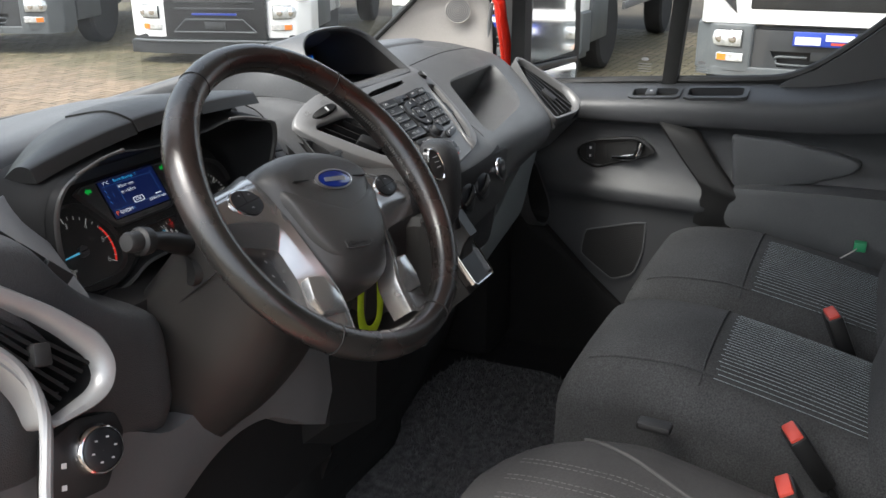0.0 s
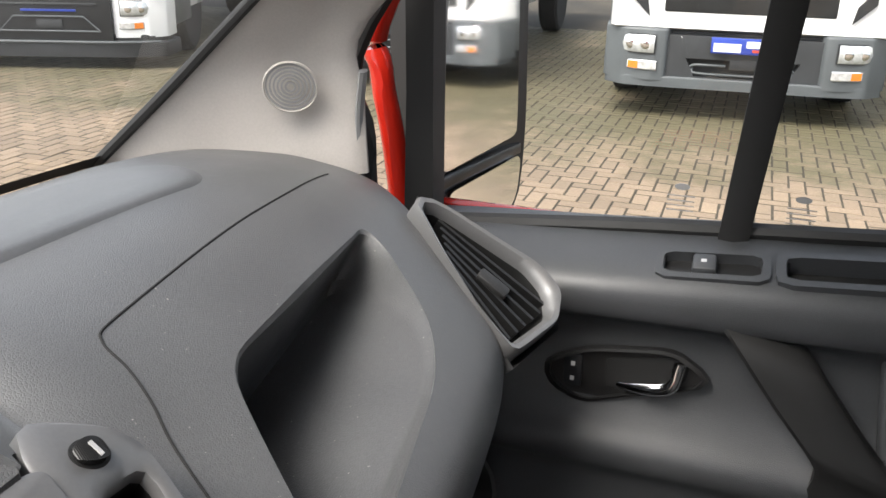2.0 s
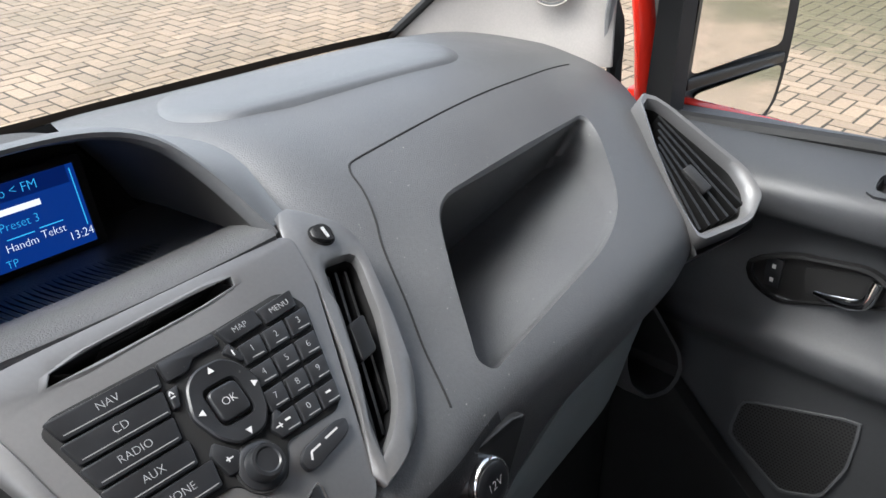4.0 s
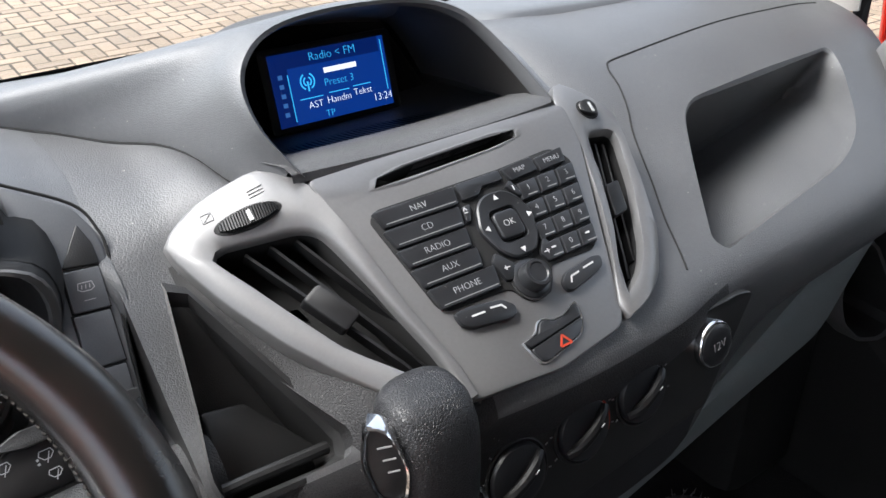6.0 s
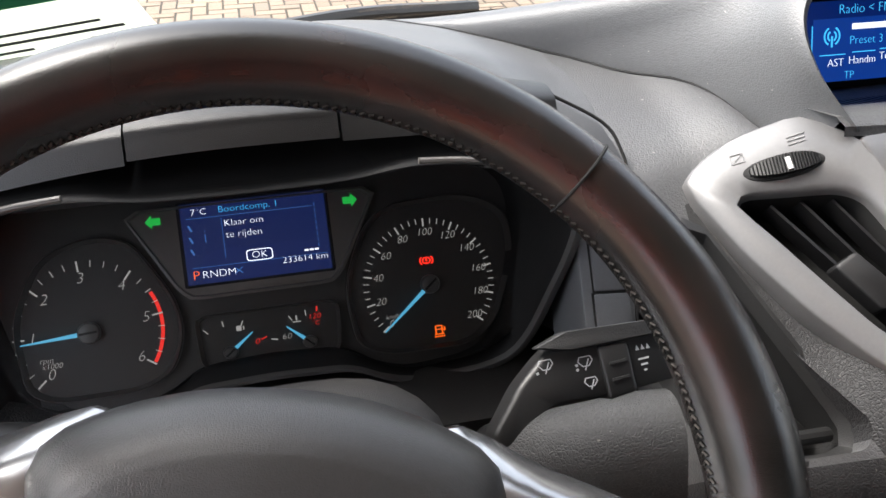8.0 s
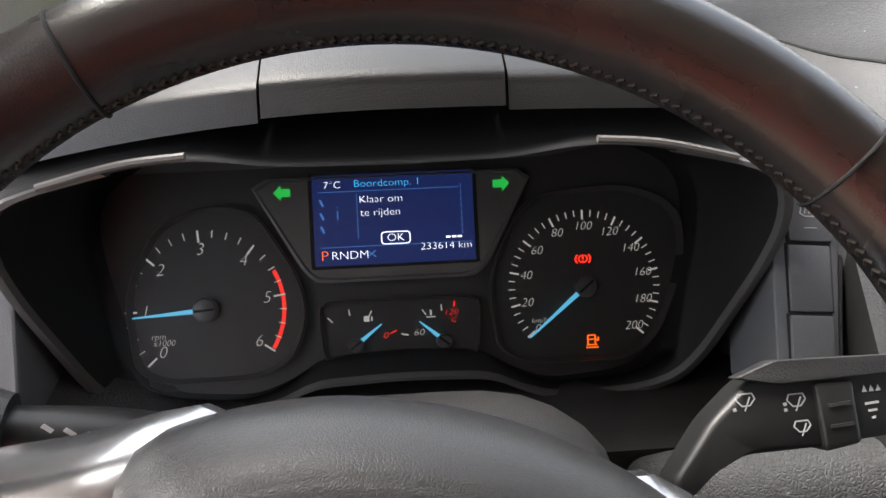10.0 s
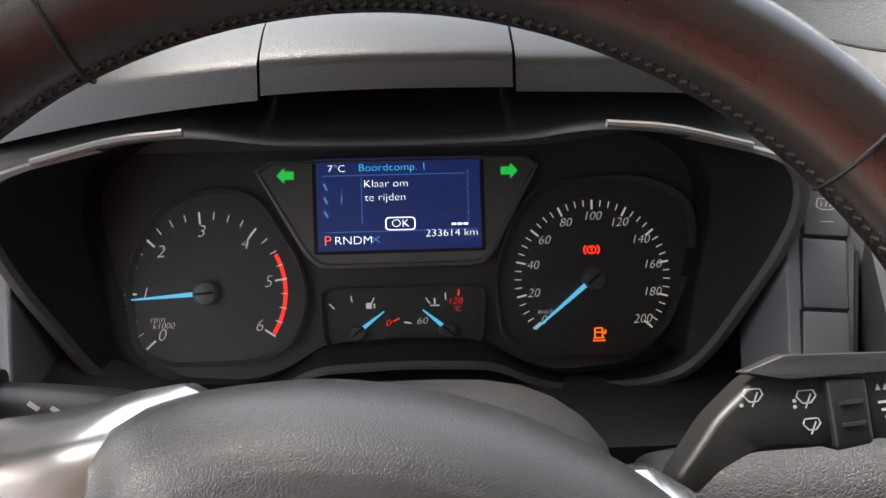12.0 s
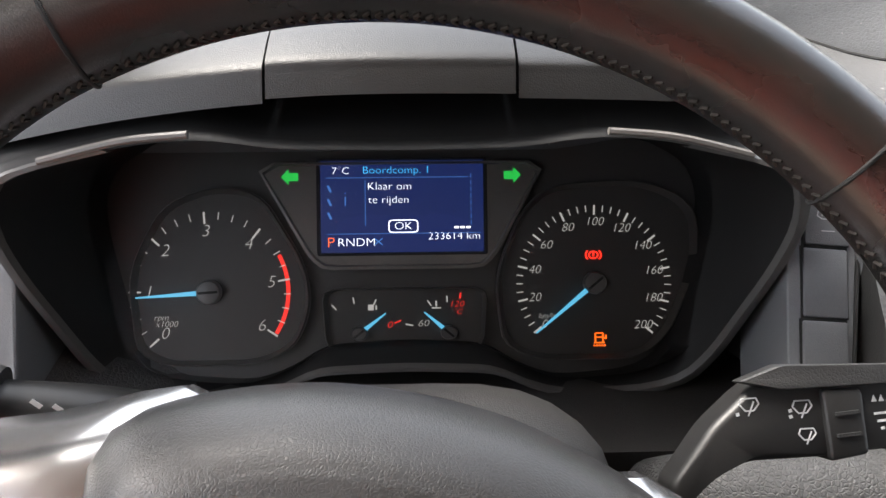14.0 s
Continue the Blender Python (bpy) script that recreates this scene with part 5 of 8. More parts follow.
for s in (-1, 1):
    pts = catmull([(CX + s * 0.090, 0.7370, 1.4430), (CX + s * 0.12, 0.7380, 1.4395), (CX + s * 0.156, 0.738, 1.4305)], 5)
    part("rim_accent", tube(pts, 0.0018, 8), M_DIALRIM, clu, "satin accent strip")
part("dial_carrier", prism([(x * 0.97, RC[1] + (z - RC[1]) * (1.06 if z < RC[1] else 0.97)) for x, z in r_out], -0.012, -0.006, FC), M_DIAL, clu, "dark brown-grey dial carrier")


def hollow(name, poly, c, depth, z_front=0.0, material=None, lab=""):
    o = polar(poly, c, 64)
    i = [(c[0] + (x - c[0]) * 0.94, c[1] + (y - c[1]) * 0.94) for x, y in o]
    part(name, ring([(o, -0.006), (o, z_front + 0.0012), ([(c[0] + (x - c[0]) * 0.985, c[1] + (y - c[1]) * 0.985) for x, y in o], z_front + 0.002), (i, z_front - depth)], FC, closed_loop=False), M_DIALPOD, clu, lab)
    part(name + "_face", prism(i, z_front - depth - 0.0005, z_front - depth, FC), material or M_DIAL, clu)


rx, rz, rr = -0.1100, 1.3262, 0.0445
sx, sz, sr = 0.1078, 1.3285, 0.0455
hollow("rev_counter_pod", rounded([(-0.150, 1.285), (-0.155, 1.34), (-0.135, 1.388), (-0.105, 1.400), (-0.080, 1.394), (-0.056, 1.345), (-0.052, 1.315), (-0.062, 1.286), (-0.082, 1.275), (-0.135, 1.275)], 0.02), (-0.105, 1.332), 0.004, lab="rev counter surround")
hollow("speedometer_pod", rounded([(0.055, 1.285), (0.050, 1.335), (0.066, 1.380), (0.082, 1.398), (0.135, 1.402), (0.166, 1.385), (0.168, 1.345), (0.150, 1.292), (0.132, 1.275), (0.075, 1.275)], 0.02), (0.108, 1.335), 0.004, lab="speedometer surround")
hollow("small_gauge_box", rounded([(-0.047, 1.327), (0.047, 1.327), (0.045, 1.288), (0.036, 1.2785), (-0.036, 1.2785), (-0.045, 1.288)], 0.008), (0.0, 1.305), 0.003, lab="small gauge surround")


def ticks(cx, cz, r, a0, a1, n, major, w_major, w_minor, l_major, l_minor, z=-0.0036, span=None):
    bm = bmesh.new()
    for i in range(n + 1):
        a = radians(a0 + (a1 - a0) * i / n)
        big = i % major == 0
        l, w = (l_major, w_major) if big else (l_minor, w_minor)
        bar(cx + (r - l) * math.cos(a), cz + (r - l) * math.sin(a), cx + r * math.cos(a), cz + r * math.sin(a), w, z, FR, bm)
    return bm


part("rev_ticks", ticks(rx, rz, rr + 0.001, 222, -34, 24, 4, 0.0010, 0.0005, 0.0068, 0.0042), M_TICK, clu, "white scale marks")
for k in range(7):
    a = radians(222 - 256 / 6 * k)
    lettering("rev_number", str(k), 0.0098, FR, rx + (rr - 0.010) * math.cos(a), rz + (rr - 0.010) * math.sin(a), -0.0034, M_TICK, clu, shear=0.25)
lettering("rev_unit", "rpm", 0.0050, FR, rx - 0.0275, rz - 0.0140, -0.0034, M_TICK, clu, shear=0.25)
lettering("rev_unit", "x1000", 0.0050, FR, rx - 0.0245, rz - 0.0178, -0.0034, M_TICK, clu, shear=0.25)
red = bmesh.new()
for i in range(22):
    a0, a1 = radians(222 - 256 / 6 * (4.55 + i * 0.0645)), radians(222 - 256 / 6 * (4.55 + (i + 1.05) * 0.0645))
    q = rr - 0.0005
    bar(rx + q * math.cos(a0), rz + q * math.sin(a0), rx + q * math.cos(a1), rz + q * math.sin(a1), 0.0022, -0.0037, FR, red)
part("red_band", red, M_REDTICK, clu, "red band of the rev counter")
part("speed_ticks", ticks(sx, sz, sr - 0.001, 219, -41, 40, 4, 0.0010, 0.0005, 0.0055, 0.0038), M_TICK, clu, "white scale marks")
for k in range(11):
    a = radians(219 - 26 * k)
    q = sr - (0.0105 if 0 < k < 10 else 0.0085)
    lettering("speed_number", str(20 * k), 0.0072, FR, sx + q * math.cos(a), sz + q * math.sin(a), -0.0034, M_TICK, clu, shear=0.25)
lettering("speed_unit", "km/h", 0.0046, FR, sx - 0.0275, sz - 0.0185, -0.0034, M_TICK, clu, shear=0.25)


def needle(cx, cz, a, length, fr, hub, name):
    a = radians(a)
    d = Vector((math.cos(a), math.sin(a)))
    s = Vector((-d.y, d.x))
    p = [Vector((cx, cz)) + d * hub * 0.7 + s * 0.0014, Vector((cx, cz)) + d * hub * 0.7 - s * 0.0014, Vector((cx, cz)) + d * length - s * 0.0004, Vector((cx, cz)) + d * length + s * 0.0004]
    part(name, prism(p, 0.0000, 0.0008, fr), M_NEEDLE, clu, "blue pointer")
    h = part(name + "_hub", lathe([(hub, -0.004), (hub, 0.0012), (hub * 0.92, 0.0024), (hub * 0.8, 0.0028)], fr @ pose(cx, cz, 0), 28), M_LIP, clu, "grey pointer hub")
    part("hub_groove", prism([(cx + d.x * hub * .8 + s.x * .0007, cz + d.y * hub * .8 + s.y * .0007), (cx + d.x * hub * .8 - s.x * .0007, cz + d.y * hub * .8 - s.y * .0007), (cx - d.x * hub * .8 - s.x * .0007, cz - d.y * hub * .8 - s.y * .0007), (cx - d.x * hub * .8 + s.x * .0007, cz - d.y * hub * .8 + s.y * .0007)], 0.0029, 0.0031, fr), M_MATTBLACK, h)


needle(rx, rz, 222 - 256 / 6 * 0.9, 0.0405, FR, 0.0068, "rev_needle")
needle(sx, sz, 219.5, 0.0440, FR, 0.0064, "speed_needle")
needle(-0.026, 1.2955, 43, 0.0205, FC, 0.0048, "fuel_needle")
needle(0.0245, 1.2955, 134, 0.0200, FC, 0.0048, "temperature_needle")
sg = bmesh.new()
for cx, angs in ((-0.026, (128, 98, 68)), (0.0245, (118, 92))):
    for a in angs:
        a = radians(a)
        bar(cx + 0.021 * math.cos(a), 1.2955 + 0.021 * math.sin(a), cx + 0.0255 * math.cos(a), 1.2955 + 0.0255 * math.sin(a), 0.0007, -0.0026, FC, sg)
bar(0.000, 1.3015, 0.0042, 1.3005, 0.0009, -0.0026, FC, sg)
bar(-0.0195, 1.3115, -0.0195, 1.3155, 0.0032, -0.0026, FC, sg)
bar(-0.0165, 1.3118, -0.0165, 1.3150, 0.0008, -0.0026, FC, sg)
bar(0.0175, 1.3135, 0.0175, 1.3175, 0.0010, -0.0026, FC, sg)
bar(0.0148, 1.3125, 0.0202, 1.3125, 0.0008, -0.0026, FC, sg)
part("small_gauge_marks", sg, M_TICK, clu)
lettering("gauge_number", "0", 0.0066, FC, -0.0090, 1.3010, -0.0024, M_REDTICK, clu, shear=0.2)
lettering("gauge_number", "60", 0.0066, FC, 0.0100, 1.3018, -0.0024, M_TICK, clu, shear=0.2)
lettering("gauge_number", "120", 0.0058, FC, 0.0290, 1.3150, -0.0024, M_REDTICK, clu, shear=0.2)
lettering("gauge_number", "\u00b0C", 0.0050, FC, 0.0295, 1.3095, -0.0024, M_REDTICK, clu, shear=0.2)
rg = bmesh.new()
bar(-0.0062, 1.3022, -0.0025, 1.3042, 0.0007, -0.0026, FC, rg)
bar(0.0310, 1.3190, 0.0314, 1.3230, 0.0009, -0.0026, FC, rg)
part("red_gauge_marks", rg, M_REDTICK, clu)

FD = F1 @ Matrix.Translation((-0.0010, -0.945 * 1.3282, 0)) @ Matrix.Diagonal((1.06, 0.945, 1, 1))
# central display with its tapered surround
trap = rounded([(-0.078, 1.400), (-0.050, 1.344), (-0.043, 1.3360), (0.043, 1.3360), (0.050, 1.344), (0.077, 1.400)], 0.004)
c0 = (0.0, 1.372)
o = polar(trap, c0, 64)
i_ = [(x * 0.975, c0[1] + (y - c0[1]) * 0.95) for x, y in o]
part("display_surround", ring([(o, -0.006), (o, 0.003), (i_, 0.0035), ([(x * 0.96, c0[1] + (y - c0[1]) * 0.92) for x, y in o], 0.0015)], FD, closed_loop=False), M_DIALRIM, clu, "tapered display surround")
part("display_panel", prism([(x * 0.965, c0[1] + (y - c0[1]) * 0.93) for x, y in o], -0.004, 0.0016, FD), M_DIALRIM, clu)
part("display_frame", prism(rounded(rect(0.0905, 0.0580, 0.0, 1.3732), 0.002), 0.0016, 0.0024, FD), M_MATTBLACK, clu, "black display frame")
lcd = part("display_face", prism(rect(0.0862, 0.0545, 0.0, 1.3733), 0.0024, 0.0027, FD), M_LCD, clu, "blue lit trip computer display")
L = lambda w, s, x, y, m_, al="LEFT": lettering("display_text", w, s, FD, x, y, 0.0030, m_, clu, align=al)
L("7\u00b0C", 0.0060, -0.0372, 1.3945, M_LCDTEXT)
L("Boordcomp. 1", 0.0062, -0.0210, 1.3948, M_LCDCYAN)
L("Klaar om", 0.0064, -0.0185, 1.3852, M_LCDTEXT)
L("te rijden", 0.0064, -0.0180, 1.3772, M_LCDTEXT)
L("OK", 0.0066, 0.0005, 1.3615, M_LCDTEXT, "CENTER")
L("P", 0.0084, -0.0400, 1.3520, M_AMBER)
L("RNDM", 0.0070, -0.0345, 1.3520, M_LCDTEXT)
L("233614 km", 0.0062, 0.0415, 1.3553, M_LCDTEXT, "RIGHT")
L("i", 0.0135, -0.0300, 1.3775, M_LCDDIM, "CENTER")
okb = polar(rounded(rect(0.0158, 0.0078, 0.0005, 1.3615), 0.002), (0.0005, 1.3615), 40)
okc = [(0.0005 + (x - 0.0005) * 0.93, 1.3615 + (y - 1.3615) * 0.86) for x, y in okb]
part("display_box", ring([(okb, 0.0027), (okb, 0.003), (okc, 0.003), (okc, 0.0027)], FD), M_LCDTEXT, clu)
dl = bmesh.new()
for k in range(3):
    bar(0.0275 + k * 0.0031, 1.3605, 0.0299 + k * 0.0031, 1.3605, 0.0012, 0.0029, FD, dl)
part("display_dashes", dl, M_LCDTEXT, clu)
dm = bmesh.new()
for k in range(8):
    bar(0.0365, 1.3925 - k * 0.0040, 0.0365, 1.3900 - k * 0.0040, 0.0004, 0.0029, FD, dm)
bar(-0.0400, 1.3905, 0.0350, 1.3905, 0.0003, 0.0029, FD, dm)
bar(-0.0400, 1.3572, 0.0415, 1.3572, 0.0003, 0.0029, FD, dm)
bar(-0.0195, 1.389, -0.0195, 1.362, 0.0003, 0.0029, FD, dm)
for k in range(3):
    bar(-0.0392, 1.386 - k * 0.008, -0.0375, 1.382 - k * 0.008, 0.0012, 0.0029, FD, dm)
bar(-0.0150, 1.3505, -0.0105, 1.3545, 0.0006, 0.0029, FD, dm)
bar(-0.0150, 1.3545, -0.0105, 1.3505, 0.0006, 0.0029, FD, dm)
part("display_dim_lines", dm, M_LCDDIM, clu)
for s in (-1, 1):
    cx = -0.0590 if s < 0 else 0.0585
    p = [(0.0048, 0), (0.0008, 0.0048), (0.0008, 0.0024), (-0.0042, 0.0024), (-0.0042, -0.0024), (0.0008, -0.0024), (0.0008, -0.0048)]
    part("turn_arrow", prism([(cx + s * x, 1.3914 + y) for x, y in p][::s], 0.0016, 0.0020, FD), M_GREEN, clu, "green lit indicator arrow")
# warning lamps
wm = bmesh.new()
for r0 in (0.0029,):
    o = oval(r0, r0, sx, 1.3482, 28)
    i_ = oval(r0 - 0.0007, r0 - 0.0007, sx, 1.3482, 28)
    ring([(o, -0.0037), (o, -0.0033), (i_, -0.0033), (i_, -0.0037)], FC, bm=wm)
for s in (-1, 1):
    pts = [(sx + s * 0.0044 * math.cos(a), 1.3482 + 0.0044 * math.sin(a)) for a in [-0.75 + 1.5 * i / 6 for i in range(7)]]
    for p, q in zip(pts, pts[1:]):
        bar(*p, *q, 0.0008, -0.0037, FC, wm)
bar(sx, 1.3500, sx, 1.3478, 0.0010, -0.0037, FC, wm)
bar(sx, 1.3469, sx, 1.3461, 0.0010, -0.0037, FC, wm)
part("brake_warning", wm, M_WARN, clu, "red lit brake warning lamp")
wf = bmesh.new()
fx, fz = sx + 0.0030, 1.2895
for a in ((-0.0025, -0.0030, -0.0025, 0.0035), (0.0018, -0.0030, 0.0018, 0.0035), (-0.0025, 0.0035, 0.0018, 0.0035), (-0.0025, 0.0006, 0.0018, 0.0006), (-0.0034, -0.0033, 0.0028, -0.0033), (0.0018, 0.0008, 0.0036, -0.0006), (0.0036, -0.0006, 0.0036, 0.0022)):
    bar(fx + a[0], fz + a[1], fx + a[2], fz + a[3], 0.0007, -0.0037, FC, wf)
for k in range(5):
    bar(fx - 0.0036 + k * 0.0015, fz - 0.0052, fx - 0.0026 + k * 0.0015, fz - 0.0052, 0.0010, -0.0037, FC, wf)
part("fuel_warning", wf, M_AMBER, clu, "amber lit fuel warning lamp")
lens = part("cluster_lens", grid([clu_row(0.93, 0, 0.010, sy=0.94, low=1.02), clu_row(0.6, 0, 0.011), clu_row(0.2, 0, 0.0115)], closed=True), M_CLEAR, clu, "clear plastic lens")
lens.visible_shadow = False

# housing round the cluster, and buttons beside it
# housing blackened to carry the visor's shadow in the gap above the rim
part("cluster_housing", grid([clu_row(1.04, -0.009, sy=1.055), clu_row(1.08, -0.03, sy=1.10), clu_row(1.14, -0.085, sy=1.25)], closed=True), M_MATTBLACK, clu, "cluster housing, black in place of the visor's shadow", sharp=60)
BP = frame_of((-0.259, 0.757, 1.362), (1, 0.05, -0.10), (0, 0.62, 0.78)) @ pose(0, 0, 0.006)
bank = thing("switch_bank", "grey column of push switches beside the instruments", "switch", pose(0, 0, 0))
part("switch_frame", prism(rounded([(-0.036, 0.098), (0.003, 0.077), (0.014, 0.058), (0.016, 0.038), (0.011, -0.03), (0.009, -0.062), (-0.024, -0.062), (-0.024, 0.0), (-0.021, 0.04), (-0.034, 0.07)], 0.005), -0.05, 0.0, BP, 0.002), M_SWITCHLIT, bank, "grey switch surround")
ol = [(-0.034, 0.099), (0.004, 0.078), (0.015, 0.059), (0.017, 0.038), (0.012, -0.03), (0.010, -0.063)]
part("surround_seam", tube([BP @ Vector((p.x, p.y, -0.0005)) for p in catmull([(q[0], q[1], 0) for q in ol], 5)], 0.0011, 6), M_LINE, bank)
part("switch_cap", prism(rounded([(-0.014, 0.0365), (0.010, 0.0355), (0.009, 0.050), (0.003, 0.064)], 0.002), -0.003, 0.0012, BP, 0.001), M_DARK, bank)
for k, (y0, y1) in enumerate(((0.0075, 0.0345), (-0.0285, 0.0055), (-0.056, -0.0305))):
    part("switch_gap", prism(rect(0.0250, y1 - y0 + 0.002, -0.0035 - 0.001 * k, (y0 + y1) / 2), -0.003, 0.0004, BP), M_LINE, bank)
    part("switch", prism(rounded([(-0.0150 - 0.001 * k, y0), (0.0082 - 0.001 * k, y0 - 0.0005), (0.0085 - 0.001 * k, y1 - 0.0005), (-0.0145 - 0.001 * k, y1)], 0.0012), -0.003, 0.0022 - 0.0006 * (k == 1), BP, 0.0008), M_SWITCHLIT, bank, "grey push switch")
sm_ = bmesh.new()
hp = [(-0.0085, 0.0215), (-0.0075, 0.0255), (0.0010, 0.0255), (0.0020, 0.0215), (-0.0005, 0.0200), (-0.0060, 0.0200)]
for p, q in zip(hp, hp[1:] + hp[:1]):
    bar(*p, *q, 0.0005, 0.0023, BP, sm_)
for k in range(3):
    bar(-0.0060 + k * 0.0025, 0.0215, -0.0055 + k * 0.0025, 0.0240, 0.0005, 0.0023, BP, sm_)
bar(-0.0065, 0.0140, 0.0005, 0.0140, 0.0004, 0.0023, BP, sm_)
part("switch_print", sm_, M_PRINT, bank)

# ---- centre console: silver face, vents, radio, climate knobs ----
con = thing("centre_console", "silver painted centre console with radio keys and air vents", "console", pose(0, 0, 0))
FK = frame_of((0, 0.726, 1.42), (1, 0, 0), (0, 0.789, 0.614))


def kbend(x):
    a = 0.42 * (x + 0.104) if x < -0.104 else (-0.2 * (x - 0.10) if x > 0.10 else 0.0)
    return a


def kpt(x, v, n=0.0):
    return FK @ Vector((x, v, n + kbend(x)))


def kring(levels, name, material, parent, lab="", closed_loop=True, sharp=40):
    bm = bmesh.new()
    rows = [[kpt(x, v, n) for x, v in poly] for poly, n in levels]
    vs = [[bm.verts.new(q) for q in row] for row in rows]
    k = len(vs[0])
    pairs = list(zip(vs, vs[1:] + vs[:1])) if closed_loop else list(zip(vs, vs[1:]))
    for a, b in pairs:
        for i in range(k):
            bm.faces.new((a[i], a[(i + 1) % k], b[(i + 1) % k], b[i]))
    return part(name, bm, material, parent, lab, sharp)


def kprism(poly, z0, z1, bevel, name, material, parent, lab="", taper=0.0):
    bm = prism(poly, z0, z1, I4, bevel, 2, taper)
    for v in bm.verts:
        v.co = kpt(*v.co)
    return part(name, bm, material, parent, lab)


plate = rounded([(-0.114, 0.014), (-0.06, 0.016), (0.113, 0.019), (0.122, 0.015), (0.117, -0.02), (0.066, -0.157), (0.058, -0.165), (-0.003, -0.173), (-0.078, -0.167), (-0.080, -0.155), (-0.100, -0.05), (-0.108, -0.006)], 0.006, 3)
pb = prism(plate, -0.012, 0.0, FK, 0.002)
pl = part("face_plate", pb, M_SILVER, con, "silver painted face plate")
cdcut = rounded([(-0.0705, -0.0065), (-0.062, 0.0035), (0.064, 0.0085), (0.062, -0.0010)], 0.002)
carve(pl, [prism(cdcut, -0.02, 0.01, FK)])
carve(body, [prism(cdcut, -0.06, 0.02, FK)])
part("disc_slot", ring([(polar(cdcut, (0, 0.001), 48), -0.0015), (polar(cdcut, (0, 0.001), 48), -0.035), ([(x * 0.1, y * 0.1) for x, y in polar(cdcut, (0, 0.001), 48)], -0.036)], FK, closed_loop=False), M_MATTBLACK, con, "black disc slot")
part("slot_lip", grid([[FK @ Vector((x, y, 0.0003)) for x, y in polar(cdcut, (0, 0.001), 64)], [FK @ Vector((x, y, 0.0008)) for x, y in polar([(x * 1.02, 0.001 + (y - 0.001) * 1.25) for x, y in cdcut], (0, 0.001), 64)], [FK @ Vector((x, y, 0.0002)) for x, y in polar([(x * 1.10, 0.001 + (y - 0.001) * 1.5) for x, y in cdcut], (0, 0.001), 64)]], closed=True), M_SILVER, con, "raised slot lip")


def vent(name, outer, opening, c, lab, slats, wheel):
    """A vent: silver frame that slopes into a dark hollow with slats."""
    n = 72
    o = polar(rounded(outer, 0.008, 4), c, n)
    h = polar(rounded(opening, 0.006, 4), c, n)
    mid = [((p[0] * 0.35 + q[0] * 0.65), (p[1] * 0.35 + q[1] * 0.65)) for p, q in zip(o, h)]
    kring([(o, -0.016), (o, 0.0), ([(p[0] * 0.94 + q[0] * 0.06, p[1] * 0.94 + q[1] * 0.06) for p, q in zip(o, h)], 0.0018), (mid, 0.0022), ([(p[0] * 0.08 + q[0] * 0.92, p[1] * 0.08 + q[1] * 0.92) for p, q in zip(o, h)], 0.0005), (h, -0.004), (h, -0.020)], name, M_SILVER, con, lab, closed_loop=False, sharp=50)
    kring([(h, -0.008), ([(c[0] + (x - c[0]) * 0.97, c[1] + (y - c[1]) * 0.97) for x, y in h], -0.045), ([(c[0] + (x - c[0]) * 0.1, c[1] + (y - c[1]) * 0.1) for x, y in h], -0.047)], name.replace("frame", "duct"), M_MATTBLACK, con, "black vent duct", closed_loop=False)


L_out = [(-0.210, 0.014), (-0.200, 0.024), (-0.186, 0.032), (-0.166, 0.037), (-0.139, 0.0395), (-0.131, 0.034), (-0.112, 0.016), (-0.100, -0.035), (-0.088, -0.095), (-0.070, -0.163), (-0.080, -0.169), (-0.118, -0.149), (-0.145, -0.114), (-0.167, -0.080), (-0.188, -0.040)]
L_open = [(-0.184, -0.008), (-0.177, -0.003), (-0.128, -0.014), (-0.118, -0.022), (-0.113, -0.037), (-0.098, -0.092), (-0.079, -0.152), (-0.096, -0.149), (-0.137, -0.097), (-0.167, -0.038)]
def vent_hole(poly):
    bm = prism(rounded(poly, 0.004), -0.06, 0.03)
    for v in bm.verts:
        v.co = kpt(*v.co)
    return bm


vent("vent_frame_left", L_out, L_open, (-0.137, -0.055), "silver frame of the console vent", 5, None)
R_out = [(0.114, 0.016), (0.128, 0.038), (0.137, 0.039), (0.150, 0.032), (0.173, 0.016), (0.181, 0.0), (0.178, -0.017), (0.163, -0.067), (0.146, -0.110), (0.120, -0.141), (0.095, -0.155), (0.070, -0.163), (0.064, -0.154), (0.082, -0.120), (0.100, -0.075), (0.118, -0.02)]
R_open = [(0.133, -0.016), (0.139, -0.012), (0.164, -0.013), (0.168, -0.018), (0.151, -0.063), (0.122, -0.113), (0.108, -0.128), (0.080, -0.146), (0.078, -0.138), (0.103, -0.092), (0.122, -0.05)]
vent("vent_frame_right", R_out, R_open, (0.128, -0.062), "silver frame of the narrow console vent", 4, None)
carve(body, [vent_hole(L_open), vent_hole(R_open)])
# the shade on the middle and lower dash is put into a darker copy of its plastic
body.data.materials.append(M_DASHSHADE)
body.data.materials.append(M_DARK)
I_SHADE, I_DARK = len(body.data.materials) - 2, len(body.data.materials) - 1
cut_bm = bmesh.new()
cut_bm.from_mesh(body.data)
